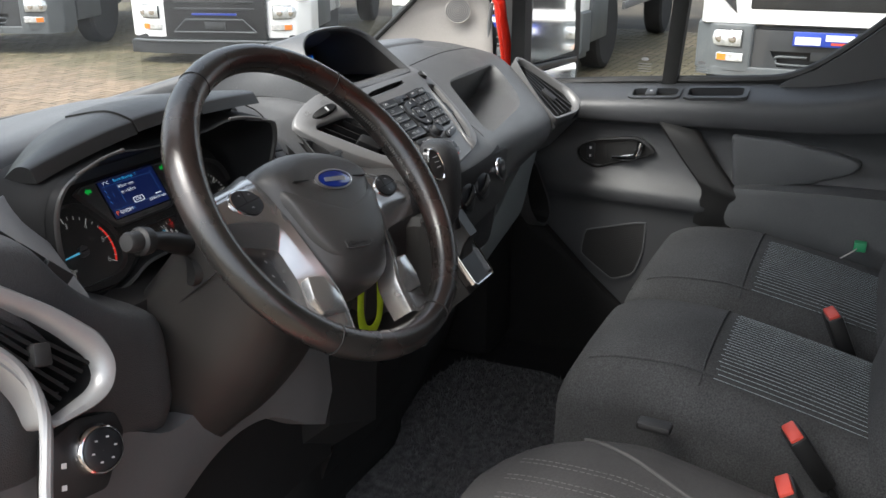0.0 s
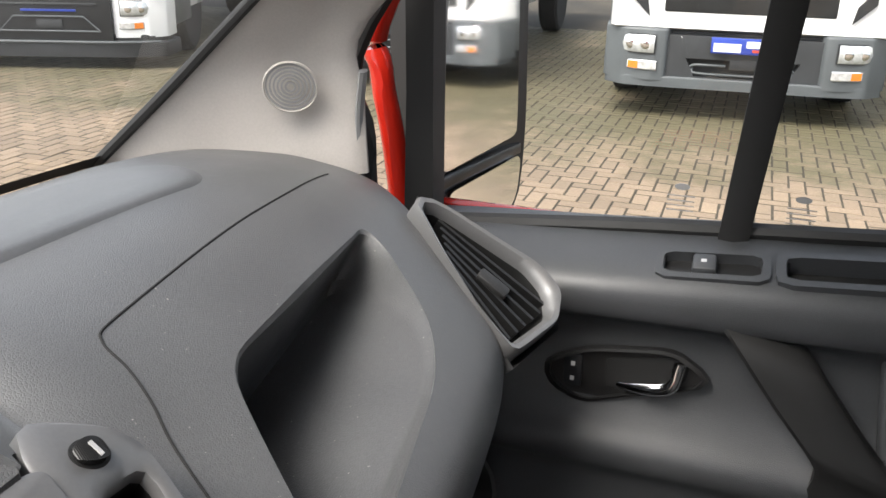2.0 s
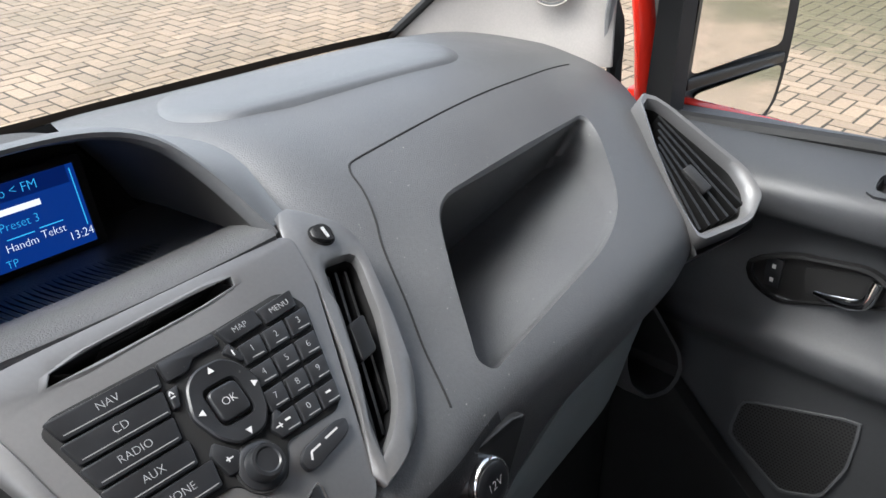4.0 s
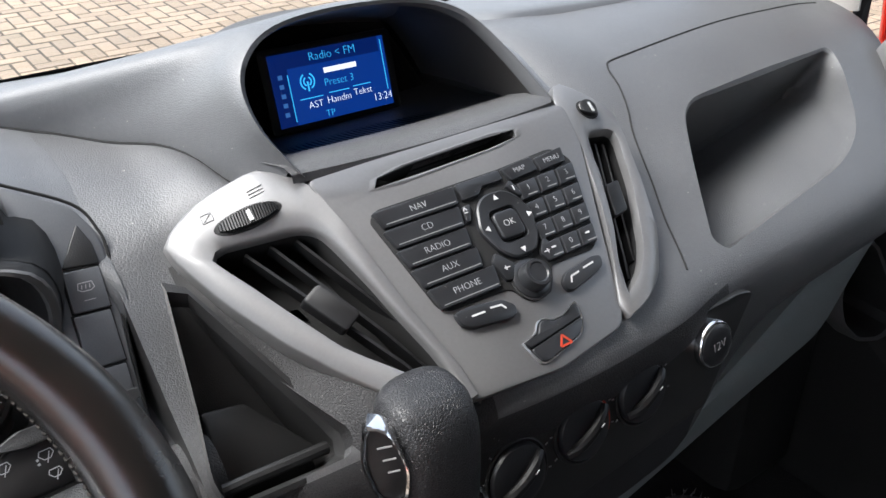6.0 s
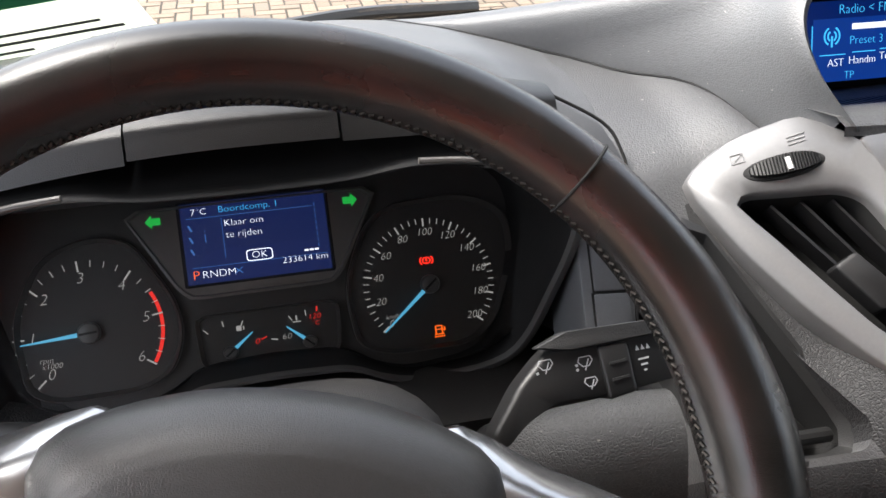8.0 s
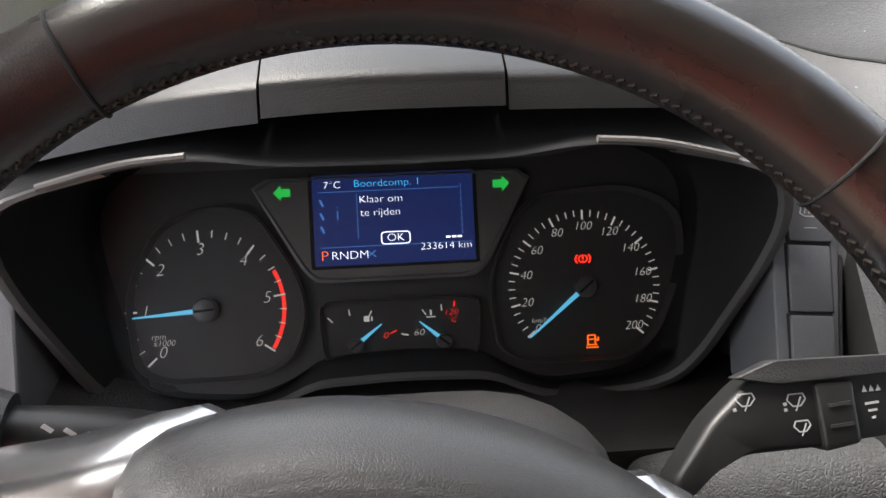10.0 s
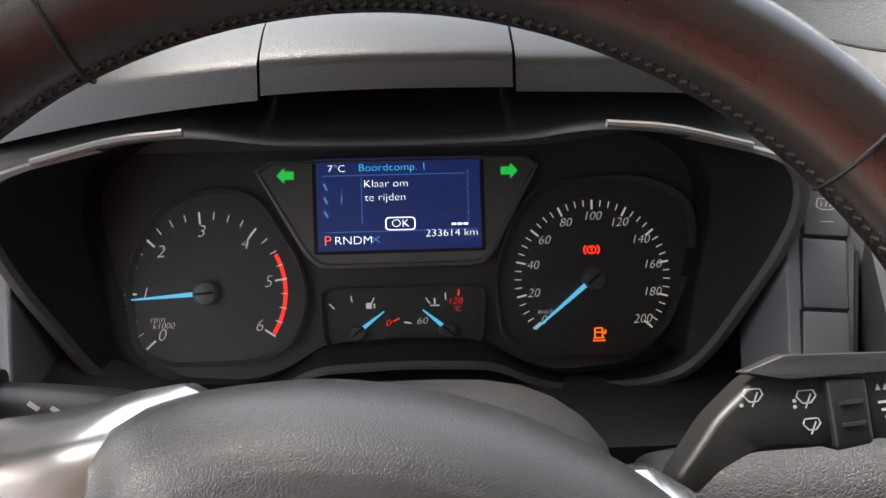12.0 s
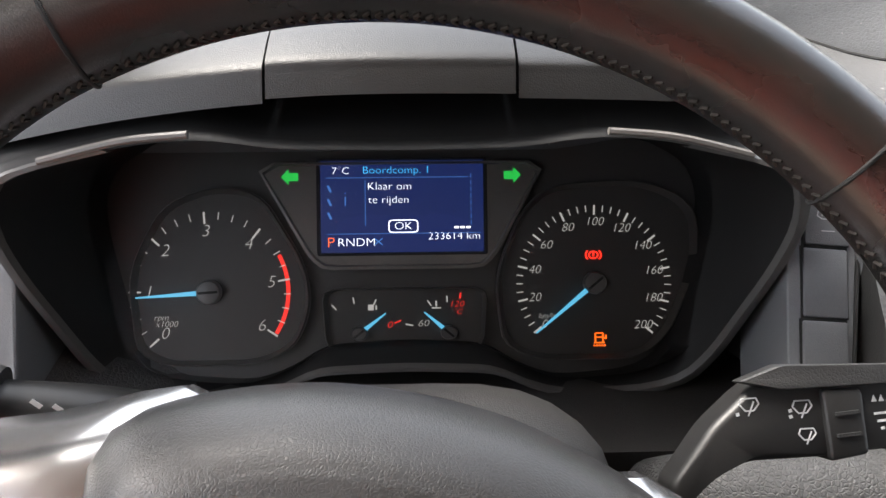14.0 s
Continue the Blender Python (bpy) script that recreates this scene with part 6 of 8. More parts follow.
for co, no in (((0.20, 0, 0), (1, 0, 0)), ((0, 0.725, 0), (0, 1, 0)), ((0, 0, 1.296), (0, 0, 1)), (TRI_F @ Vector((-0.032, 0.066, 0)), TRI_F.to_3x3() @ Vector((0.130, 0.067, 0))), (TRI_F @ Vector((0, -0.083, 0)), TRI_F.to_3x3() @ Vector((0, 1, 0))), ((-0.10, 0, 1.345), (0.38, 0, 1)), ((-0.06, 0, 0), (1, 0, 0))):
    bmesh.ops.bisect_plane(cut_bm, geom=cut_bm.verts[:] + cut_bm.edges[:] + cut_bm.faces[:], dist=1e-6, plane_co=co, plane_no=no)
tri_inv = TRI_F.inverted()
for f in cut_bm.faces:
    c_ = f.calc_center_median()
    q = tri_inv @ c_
    # pocket walls take dark plastic in place of the recess's shade
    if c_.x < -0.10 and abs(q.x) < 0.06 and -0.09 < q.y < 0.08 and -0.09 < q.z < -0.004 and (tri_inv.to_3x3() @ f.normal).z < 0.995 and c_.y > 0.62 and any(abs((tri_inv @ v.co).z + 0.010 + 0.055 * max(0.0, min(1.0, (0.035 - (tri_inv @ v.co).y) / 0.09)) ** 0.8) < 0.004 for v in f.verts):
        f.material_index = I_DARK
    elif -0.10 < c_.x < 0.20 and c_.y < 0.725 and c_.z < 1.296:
        f.material_index = I_SHADE
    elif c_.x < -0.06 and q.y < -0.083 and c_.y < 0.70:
        f.material_index = I_SHADE
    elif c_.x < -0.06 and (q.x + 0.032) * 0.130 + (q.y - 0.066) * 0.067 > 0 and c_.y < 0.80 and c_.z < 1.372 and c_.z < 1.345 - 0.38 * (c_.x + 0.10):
        f.material_index = I_SHADE
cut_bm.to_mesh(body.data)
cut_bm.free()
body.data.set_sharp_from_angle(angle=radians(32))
# slats: long blades across each opening, and a slider
def slat(p, q, n0, w, name="slat", material=None):
    pts = [Vector((*p, 0)).lerp(Vector((*q, 0)), t / 6) for t in range(7)]
    d = (Vector(q) - Vector(p)).normalized()
    s = Vector((-d.y, d.x))
    rows = []
    for t in pts:
        a, b = (t.x - s.x * w * 0.25, t.y - s.y * w * 0.25), (t.x + s.x * w * 0.25, t.y + s.y * w * 0.25)
        rows.append([kpt(a[0], a[1], n0), kpt(b[0], b[1], n0 - 0.001), kpt(b[0] + s.x * w * 0.5, b[1] + s.y * w * 0.5, n0 - 0.016), kpt(a[0] + s.x * w * 0.5, a[1] + s.y * w * 0.5, n0 - 0.016)])
    part(name, grid(rows, closed=True, caps=True), material or M_SLAT, con, "black vent slat" if name == "slat" else "")


for p, q in (((-0.178, -0.020), (-0.104, -0.146)), ((-0.162, -0.010), (-0.094, -0.146)), ((-0.146, -0.012), (-0.086, -0.146)), ((-0.130, -0.016), (-0.092, -0.105))):
    slat(p, q, -0.010, 0.0045)
for p, q in (((0.139, -0.018), (0.086, -0.140)), ((0.148, -0.018), (0.096, -0.134)), ((0.157, -0.020), (0.112, -0.122))):
    slat(p, q, -0.009, 0.006)
kprism(rounded([(-0.146, -0.058), (-0.133, -0.052), (-0.117, -0.083), (-0.130, -0.090)], 0.003), -0.012, -0.001, 0.002, "vent_slider", M_SLAT, con, "black vent slider")
kprism(rounded([(0.122, -0.058), (0.140, -0.056), (0.131, -0.083), (0.112, -0.086)], 0.003), -0.012, -0.001, 0.002, "vent_slider", M_SLAT, con, "black vent slider")


def thumbwheel(c, a, b, tilt, name):
    o = [(c[0] + x * math.cos(tilt) - y * math.sin(tilt), c[1] + x * math.sin(tilt) + y * math.cos(tilt)) for x, y in oval(a * 1.12, b * 1.2)]
    kprism(o, -0.002, 0.0026, 0.0006, name + "_recess", M_MATTBLACK, con)
    bm = bmesh.new()
    for i in range(22):
        t0, t1 = -0.95 + 1.9 * i / 22, -0.95 + 1.9 * (i + 0.62) / 22
        pts = []
        for u, v in ((t0, -1), (t1, -1), (t1, 1), (t0, 1)):
            x, y = a * u, b * v * math.sqrt(max(0.02, 1 - u * u)) * 0.92
            pts.append((c[0] + x * math.cos(tilt) - y * math.sin(tilt), c[1] + x * math.sin(tilt) + y * math.cos(tilt), 0.0028 + 0.0050 * math.sqrt(max(0, 1 - u * u))))
        prism_v = [bm.verts.new(kpt(x, y, n)) for x, y, n in pts]
        low = [bm.verts.new(kpt(x, y, 0.002)) for x, y, n in pts]
        bm.faces.new(prism_v)
        for k in range(4):
            bm.faces.new((low[k], low[(k + 1) % 4], prism_v[(k + 1) % 4], prism_v[k]))
    w = part(name, bm, M_BLACK, con, "black ribbed thumbwheel")
    kprism([(c[0] + x, c[1] + y) for x, y in ((-0.0012, -b * 0.7), (0.0012, -b * 0.7), (0.0012, b * 0.5), (-0.0012, b * 0.5))], 0.003, 0.0087, 0.0, name + "_mark", M_PRINT, con)


thumbwheel((-0.155, 0.0085), 0.0198, 0.0066, -0.06, "vent_wheel")
thumbwheel((0.149, 0.009), 0.0105, 0.0075, -0.30, "vent_wheel_small")
for a in ((-0.181, 0.024, -0.174, 0.024), (-0.181, 0.018, -0.174, 0.018), (-0.181, 0.018, -0.181, 0.024), (-0.174, 0.018, -0.174, 0.024), (-0.181, 0.018, -0.174, 0.024),
          (-0.149, 0.026, -0.139, 0.0265), (-0.149, 0.0235, -0.139, 0.024), (-0.149, 0.021, -0.139, 0.0215)):
    d = Vector((a[2] - a[0], a[3] - a[1])).normalized() * 0.0003
    q = [(a[0] - d.y, a[1] + d.x), (a[0] + d.y, a[1] - d.x), (a[2] + d.y, a[3] - d.x), (a[2] - d.y, a[3] + d.x)]
    ic = bmesh.new()
    lo_ = [ic.verts.new(kpt(x, y, 0.0022)) for x, y in q]
    up_ = [ic.verts.new(kpt(x, y, 0.0026)) for x, y in q]
    ic.faces.new(up_)
    for k in range(4):
        ic.faces.new((lo_[k], lo_[(k + 1) % 4], up_[(k + 1) % 4], up_[k]))
    part("vent_mark", ic, M_GREYPRINT, con)

# radio keys
rad = thing("car_radio", "black car radio keypad set in the silver console", "radio", pose(0, 0, 0))
base = rounded([(-0.086, -0.028), (-0.078, -0.0215), (-0.012, -0.0205), (0.030, -0.0200), (0.082, -0.0165), (0.091, -0.020), (0.098, -0.032), (0.079, -0.098), (0.072, -0.104), (0.030, -0.1035), (0.026, -0.112), (0.018, -0.122), (0.000, -0.122), (-0.012, -0.108), (-0.062, -0.1065), (-0.070, -0.102)], 0.004, 3)
part("radio_base", prism(base, -0.004, 0.0012, FK, 0.0008), M_MATTBLACK, rad, "black key surround")


def key(pts, h=0.0045, r=0.0018, name="key", m_=None, lab=""):
    return part(name, prism(rounded(pts, r, 3), 0.0008, h, FK, 0.0010, 2, 0.0006), m_ or M_BUTTON, rad, lab)


names = ("NAV", "CD", "RADIO", "AUX", "PHONE")
ysr = [(-0.0235, -0.0375), (-0.0390, -0.0540), (-0.0555, -0.0700), (-0.0715, -0.0865), (-0.0880, -0.1045)]
xl = [(-0.083, -0.0145), (-0.0815, -0.0185), (-0.0795, -0.0215), (-0.0765, -0.0215), (-0.0725, -0.0165)]
for w, (y1, y0), (x0, x1) in zip(names, ysr, xl):
    kk = key([(x0 + 0.004, y0), (x1 - 0.002, y0), (x1 + 0.001, y1), (x0, y1)], 0.0046)
    lettering("key_text", w, 0.0070, FK, (x0 + x1) / 2 + 0.001, (y0 + y1) / 2 + 0.0008, 0.0047, M_KEYPRINT, rad)
    part("key_edge", prism([(x0 + 0.006, y0 + 0.0022), (x1 - 0.004, y0 + 0.0022), (x1 - 0.004, y0 + 0.0028), (x0 + 0.006, y0 + 0.0028)], 0.0046, 0.0048, FK), M_GREYPRINT, rad)
key([(-0.0125, -0.0225), (-0.0125, -0.036), (0.002, -0.036), (0.010, -0.030), (0.029, -0.030), (0.029, -0.0215)], 0.0040, name="blank_key")
# cursor ring round OK
ringp = polar(rounded([(-0.013, -0.062), (-0.006, -0.044), (0.004, -0.0375), (0.022, -0.0375), (0.031, -0.045), (0.037, -0.060), (0.031, -0.080), (0.022, -0.090), (0.003, -0.090), (-0.006, -0.081)], 0.005), (0.0125, -0.064), 48)
rin = polar(rounded(rect(0.024, 0.026, 0.0125, -0.064), 0.006), (0.0125, -0.064), 48)
part("cursor_ring", ring([(ringp, 0.0008), (ringp, 0.0048), ([(0.0125 + (x - 0.0125) * 0.95, -0.064 + (y + 0.064) * 0.95) for x, y in ringp], 0.0058), ([(0.0125 + (x - 0.0125) * 1.06, -0.064 + (y + 0.064) * 1.06) for x, y in rin], 0.0048), (rin, 0.0036), (rin, 0.0008)], FK), M_BUTTON, rad, "black cursor key ring")
part("ok_key", prism(rounded(rect(0.021, 0.0215, 0.0125, -0.064), 0.005), 0.0008, 0.0062, FK, 0.0018, 3), M_BUTTON, rad, "black OK key")
lettering("key_text", "OK", 0.0072, FK, 0.0125, -0.0635, 0.0063, M_PRINT, rad)
for cx, cy, a in ((0.0125, -0.0425, 90), (0.0125, -0.0855, 270), (-0.0065, -0.063, 180), (0.0325, -0.062, 0)):
    p = [(cx + 0.0026 * math.cos(radians(a + t)), cy + 0.0026 * math.sin(radians(a + t))) for t in (0, 125, 235)]
    part("key_arrow", prism(p, 0.0052, 0.0060, FK), M_PRINT, rad)
for a in ((-0.0165, -0.0455, -0.0135, -0.0455), (-0.0165, -0.0440, -0.0150, -0.0415), (-0.0135, -0.0440, -0.0150, -0.0415), (0.0325, -0.0370, 0.0325, -0.0410), (-0.0095, -0.0935, -0.0045, -0.0935), (0.0280, -0.0930, 0.0330, -0.0930), (-0.0080, -0.0952, -0.0080, -0.0918), (0.0315, -0.0948, 0.0315, -0.0912)):
    part("key_mark", bar(*a, 0.0008, 0.0042, FK), M_PRINT, rad)
key([(-0.0165, -0.040), (-0.008, -0.0395), (-0.014, -0.053), (-0.0185, -0.053)], 0.0042, name="eject_key")
key([(0.0265, -0.0355), (0.0335, -0.0315), (0.0385, -0.0465), (0.0345, -0.047)], 0.0042, name="info_key")
key([(-0.016, -0.086), (-0.010, -0.080), (0.0015, -0.0925), (-0.0065, -0.1035), (-0.0125, -0.1025)], 0.0042, name="seek_key")
key([(0.0245, -0.0925), (0.0345, -0.0805), (0.0375, -0.0865), (0.0335, -0.1000), (0.0285, -0.1010)], 0.0042, name="seek_key")
for (x0, x1, xa, xb), w in (((0.0305, 0.0615, 0.0340, 0.0620), "MAP"), ((0.0630, 0.0930, 0.0635, 0.0905), "MENU")):
    key([(xa, -0.0335), (xb, -0.0315), (x1, -0.0190), (x0, -0.0215)], 0.0046)
    lettering("key_text", w, 0.0058, FK, (x0 + x1) / 2, -0.0265, 0.0047, M_KEYPRINT, rad, turn=2)
pad_ = (("1", "2", "3"), ("4", "5", "6"), ("7", "8", "9"), ("*", "0", "#"))
for r in range(4):
    for c in range(3):
        def kp(u, v):
            xl_, xr_ = 0.0365 - 0.0085 * v, 0.0965 - 0.0185 * v
            x = xl_ + (xr_ - xl_) * u
            return (x, -0.0355 + 0.003 * u - (0.0665 + 0.002 * u) * v)
        u0, u1, v0, v1 = c / 3 + 0.012, (c + 1) / 3 - 0.012, r / 4 + 0.02, (r + 1) / 4 - 0.02
        key([kp(u0, v1), kp(u1, v1), kp(u1, v0), kp(u0, v0)], 0.0044, 0.0012)
        q = kp((u0 + u1) / 2, (v0 + v1) / 2)
        if pad_[r][c] not in "*#":
            lettering("key_text", pad_[r][c], 0.0064, FK, q[0], q[1] + 0.001, 0.0045, M_KEYPRINT, rad)
        else:
            part("key_mark", prism(rect(0.004, 0.0014, q[0], q[1] + 0.0015), 0.0045, 0.0047, FK), M_PRINT, rad)
        part("key_edge", prism(rect(0.009, 0.0007, q[0] + 0.001, q[1] - 0.0045), 0.0044, 0.0046, FK), M_GREYPRINT, rad)
kb = part("volume_knob", lathe([(0.0150, 0.0), (0.0150, 0.003), (0.0135, 0.004), (0.0112, 0.0045), (0.0106, 0.013), (0.0098, 0.0146), (0.0078, 0.0148), (0.0068, 0.0140)], FK @ pose(0.0075, -0.107, 0.0), 40), M_BUTTON, rad, "black round volume knob")
part("knob_ring", ring([(oval(0.0165, 0.0165, 0.0075, -0.107), 0.0), (oval(0.0165, 0.0165, 0.0075, -0.107), 0.0022), (oval(0.0152, 0.0152, 0.0075, -0.107), 0.0024), (oval(0.0152, 0.0152, 0.0075, -0.107), 0.0)], FK), M_DARK, kb)
for pts, lines in (([(-0.063, -0.1095), (-0.052, -0.1085), (-0.024, -0.1125), (-0.0155, -0.120), (-0.0175, -0.1265), (-0.0245, -0.1280), (-0.054, -0.1240), (-0.0615, -0.1195)], ((-0.052, -0.116, -0.041, -0.1165), (-0.036, -0.1155, -0.027, -0.1165), (-0.027, -0.1165, -0.0245, -0.120))),
                   ([(0.0285, -0.1185), (0.0355, -0.1125), (0.064, -0.1085), (0.0725, -0.1105), (0.0705, -0.1180), (0.062, -0.1220), (0.0355, -0.1275), (0.0295, -0.1260)], ((0.0355, -0.1215, 0.038, -0.117), (0.038, -0.117, 0.046, -0.1160), (0.051, -0.1150, 0.062, -0.1135)))):
    key(pts, 0.0046, 0.003, "call_key")
    b_ = bmesh.new()
    for a in lines:
        bar(*a, 0.0013, 0.0047, FK, b_)
    part("key_print", b_, M_PRINT, rad)
hz_out = [(-0.026, -0.1455), (-0.012, -0.1445), (-0.006, -0.1365), (0.0, -0.1355), (0.006, -0.1395), (0.022, -0.1395), (0.026, -0.1340), (0.0335, -0.1335), (0.0305, -0.1490), (0.0235, -0.1575), (-0.014, -0.1660), (-0.0195, -0.1640)]
ho = polar(rounded(hz_out, 0.003, 3), (0.004, -0.150), 48)
part("hazard_frame", ring([(ho, -0.002), (ho, 0.0015), ([(0.004 + (x - 0.004) * 0.95, -0.15 + (y + 0.15) * 0.93) for x, y in ho], 0.0012), ([(0.004 + (x - 0.004) * 0.95, -0.15 + (y + 0.15) * 0.93) for x, y in ho], -0.002)], FK), M_SATIN, rad, "silver key surround")
part("hazard_base", prism([(0.004 + (x - 0.004) * 0.95, -0.15 + (y + 0.15) * 0.93) for x, y in ho], -0.002, 0.0006, FK), M_MATTBLACK, rad)
key([(-0.024, -0.1465), (-0.011, -0.1458), (-0.005, -0.1380), (0.000, -0.1370), (0.006, -0.1408), (0.022, -0.1408), (0.0265, -0.1355), (0.0318, -0.1352), (0.0300, -0.1455), (-0.021, -0.1520)], 0.0030, 0.002, "lock_key", lab="black lock key")
key([(-0.0212, -0.1528), (0.0298, -0.1464), (0.0292, -0.1490), (0.0228, -0.1565), (-0.0135, -0.1648), (-0.0182, -0.1630)], 0.0030, 0.002, "hazard_key", lab="black hazard key")
tr = bmesh.new()
for r_, f in ((0.0058, 1), ):
    p3 = [Vector((0.006 + r_ * math.cos(radians(90 + 120 * k)), -0.1572 + r_ * 0.85 * math.sin(radians(90 + 120 * k)))) for k in range(3)]
    for a, b in zip(p3, p3[1:] + p3[:1]):
        bar(a.x, a.y, b.x, b.y, 0.0016, 0.0031, FK, tr)
part("hazard_mark", tr, M_REDPRINT, rad, "red hazard triangle")

# lower panel with climate knobs and socket
clim = thing("climate_panel", "black climate control panel with three rotary knobs", "control panel", pose(0, 0, 0))
FL = frame_of((0.047, 0.592, 1.246), (1, 0.03, 0.08), (0, 0.24, 1))
pan = rounded([(-0.155, -0.050), (0.105, -0.050), (0.135, -0.020), (0.180, 0.024), (0.165, 0.030), (0.080, 0.037), (-0.05, 0.042), (-0.15, 0.042)], 0.006)
part("panel_face", prism(pan, -0.035, 0.005, FL, 0.002), M_BLACK, clim, "glossy black panel")
for k, (kx, ky) in enumerate(((-0.093, 0.002), (-0.028, 0.004), (0.035, 0.002))):
    m = FL @ pose(kx, ky, 0.005)
    part("knob_ring", ring([(oval(0.0285, 0.0285), 0.0), (oval(0.0285, 0.0285), 0.0012), (oval(0.027, 0.027), 0.0018), (oval(0.0258, 0.0258), 0.0)], m), M_DARK, clim, "dark grey knob surround")
    kn = part("rotary_knob", lathe([(0.0250, 0.0), (0.0250, 0.002), (0.0235, 0.0045), (0.020, 0.0060), (0.010, 0.0062)], m, 36), M_BUTTON, clim, "black rotary knob")
    gr = [m @ pose(0, 0, 0, 0, 0, -62) @ Vector(q) for q in ((0, -0.022, 0.004), (0, -0.014, 0.0085), (0, 0, 0.0105), (0, 0.014, 0.0085), (0, 0.022, 0.004))]
    part("knob_grip", tube(catmull(gr, 4), 0.0046, 10), M_SLAT, kn)
    part("knob_mark", box(-0.0005, 0.0005, 0.007, 0.011, 0.0146, 0.0150, m=m @ pose(0, 0, 0, 0, 0, -62)), M_PRINT, kn)
    mk = bmesh.new()
    for j in range(7):
        a = radians(200 - 220 * j / 6)
        bar(0.0300 * math.cos(a), 0.0300 * math.sin(a), 0.0325 * math.cos(a), 0.0325 * math.sin(a), 0.0012, 0.0005, m, mk)
    part("scale_marks", mk, M_GREYPRINT, kn)
    if k == 1:
        rb_ = bmesh.new()
        for j in range(10):
            a0, a1 = radians(60 - 9 * j), radians(60 - 9 * (j + 1))
            bar(0.0255 * math.cos(a0), 0.0255 * math.sin(a0), 0.0255 * math.cos(a1), 0.0255 * math.sin(a1), 0.0018, 0.0022, m, rb_)
        part("warm_band", rb_, M_REDPRINT, kn, "red warm band")
lettering("panel_text", "A/C", 0.0075, FL, 0.004, 0.026, 0.0053, M_PRINT, clim, turn=20)
sk = thing("power_socket", "round black 12V socket cap with chrome rim", "socket", pose(0, 0, 0))
SO = FL @ pose(0.119, 0.004, 0.005)
part("socket_rim", lathe([(0.0205, 0.0), (0.0205, 0.005), (0.0195, 0.0065), (0.0182, 0.0065), (0.018, 0.004)], SO, 36), M_CHROME, sk, "chrome rim")
part("socket_cap", lathe([(0.0180, 0.003), (0.0175, 0.0075), (0.015, 0.009), (0.010, 0.0092)], SO, 36), M_BUTTON, sk, "black cap")
lettering("socket_text", "12V", 0.0105, SO, 0.0, 0.0, 0.0094, M_PRINT, sk)

# lower grey trim running from the console towards the door, with a cup recess at its end
tk = thing("lower_trim", "pale grey lower dash trim with a cup holder", "trim", pose(0, 0, 0))
rows = []
for x, zt, zb in ((0.06, 0.985, 0.925), (0.14, 1.003, 0.945), (0.215, 1.020, 0.966), (0.275, 1.038, 0.982), (0.34, 1.062, 1.000), (0.41, 1.099, 1.018), (0.475, 1.138, 1.032), (0.535, 1.168, 1.052), (0.575, 1.176, 1.115), (0.62, 1.186, 1.157), (0.70, 1.205, 1.185)):
    y = 0.685 + max(0.0, x - 0.6) * 0.3
    h = zt - zb
    rows.append([(x, y + 0.006, zt), (x, y, zt - h * 0.12), (x, y - 0.002, zt - h * 0.5), (x, y + 0.002, zb + h * 0.1), (x, y + 0.012, zb), (x, y + 0.05, zb + 0.005), (x, y + 0.05, zt)])
cols = [catmull(list(c), 4) for c in zip(*rows)]
part("trim_strip", grid([list(r) for r in zip(*cols)], closed=True, caps=True), M_TRIM, tk, "pale grey trim strip")
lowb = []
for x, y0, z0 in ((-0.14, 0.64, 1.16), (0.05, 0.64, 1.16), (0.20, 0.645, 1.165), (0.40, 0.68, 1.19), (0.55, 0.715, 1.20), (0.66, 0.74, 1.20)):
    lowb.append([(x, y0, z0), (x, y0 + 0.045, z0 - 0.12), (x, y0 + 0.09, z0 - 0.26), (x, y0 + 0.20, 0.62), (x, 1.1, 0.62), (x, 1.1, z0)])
part("lower_body", grid(lowb, closed=True, caps=True), M_MATTBLACK, tk, "dark lower dash")
# cup recess: a scooped rim open to the cab
cr = rounded([(0.572, 1.10), (0.600, 1.045), (0.655, 0.995), (0.715, 0.972), (0.745, 0.985), (0.725, 1.03), (0.675, 1.09), (0.620, 1.155), (0.590, 1.15)], 0.02, 5)
CRF = frame_of((0, 0.69, 0), (1, 0, 0), (0, 0, 1))
co = polar(cr, (0.655, 1.06), 48)
sc_ = lambda f: [(0.655 + (x - 0.655) * f, 1.06 + (z - 1.06) * f) for x, z in co]
part("cup_rim", ring([(sc_(1.14), -0.03), (sc_(1.12), -0.004), (sc_(1.06), 0.002), (sc_(1.0), -0.002)], CRF, closed_loop=False), M_DASHLOW, tk, "grey rim of the cup recess", sharp=60)
# inner rows split off in black: the hollow's shade as colour
part("cup_recess", ring([(sc_(1.0), -0.002), (sc_(0.93), -0.03), (sc_(0.80), -0.095), (sc_(0.1), -0.10)], CRF, closed_loop=False), M_MATTBLACK, tk, "cup recess lined black in place of its shade")

# ---- steering wheel ----
whl = thing("steering_wheel", "black leather steering wheel with silver spokes, turned slightly", "steering wheel", pose(0, 0, 0))
W0 = frame_of((-0.4766, 0.5267, 1.396), (1, 0, 0), (0, 0.630, 0.777))
WF = W0 @ pose(0, 0, 0, 0, 0, -12)
RR = 0.1810


def rim_r(a):
    d = math.degrees(a) % 360
    bump = max(0, 1 - abs(((d - 18 + 180) % 360) - 180) / 30) + max(0, 1 - abs(((d - 162 + 180) % 360) - 180) / 30)
    return 0.0154 + 0.0030 * bump


NR = 144
rows = []
SEAMS = [55, 129, -65, -121]
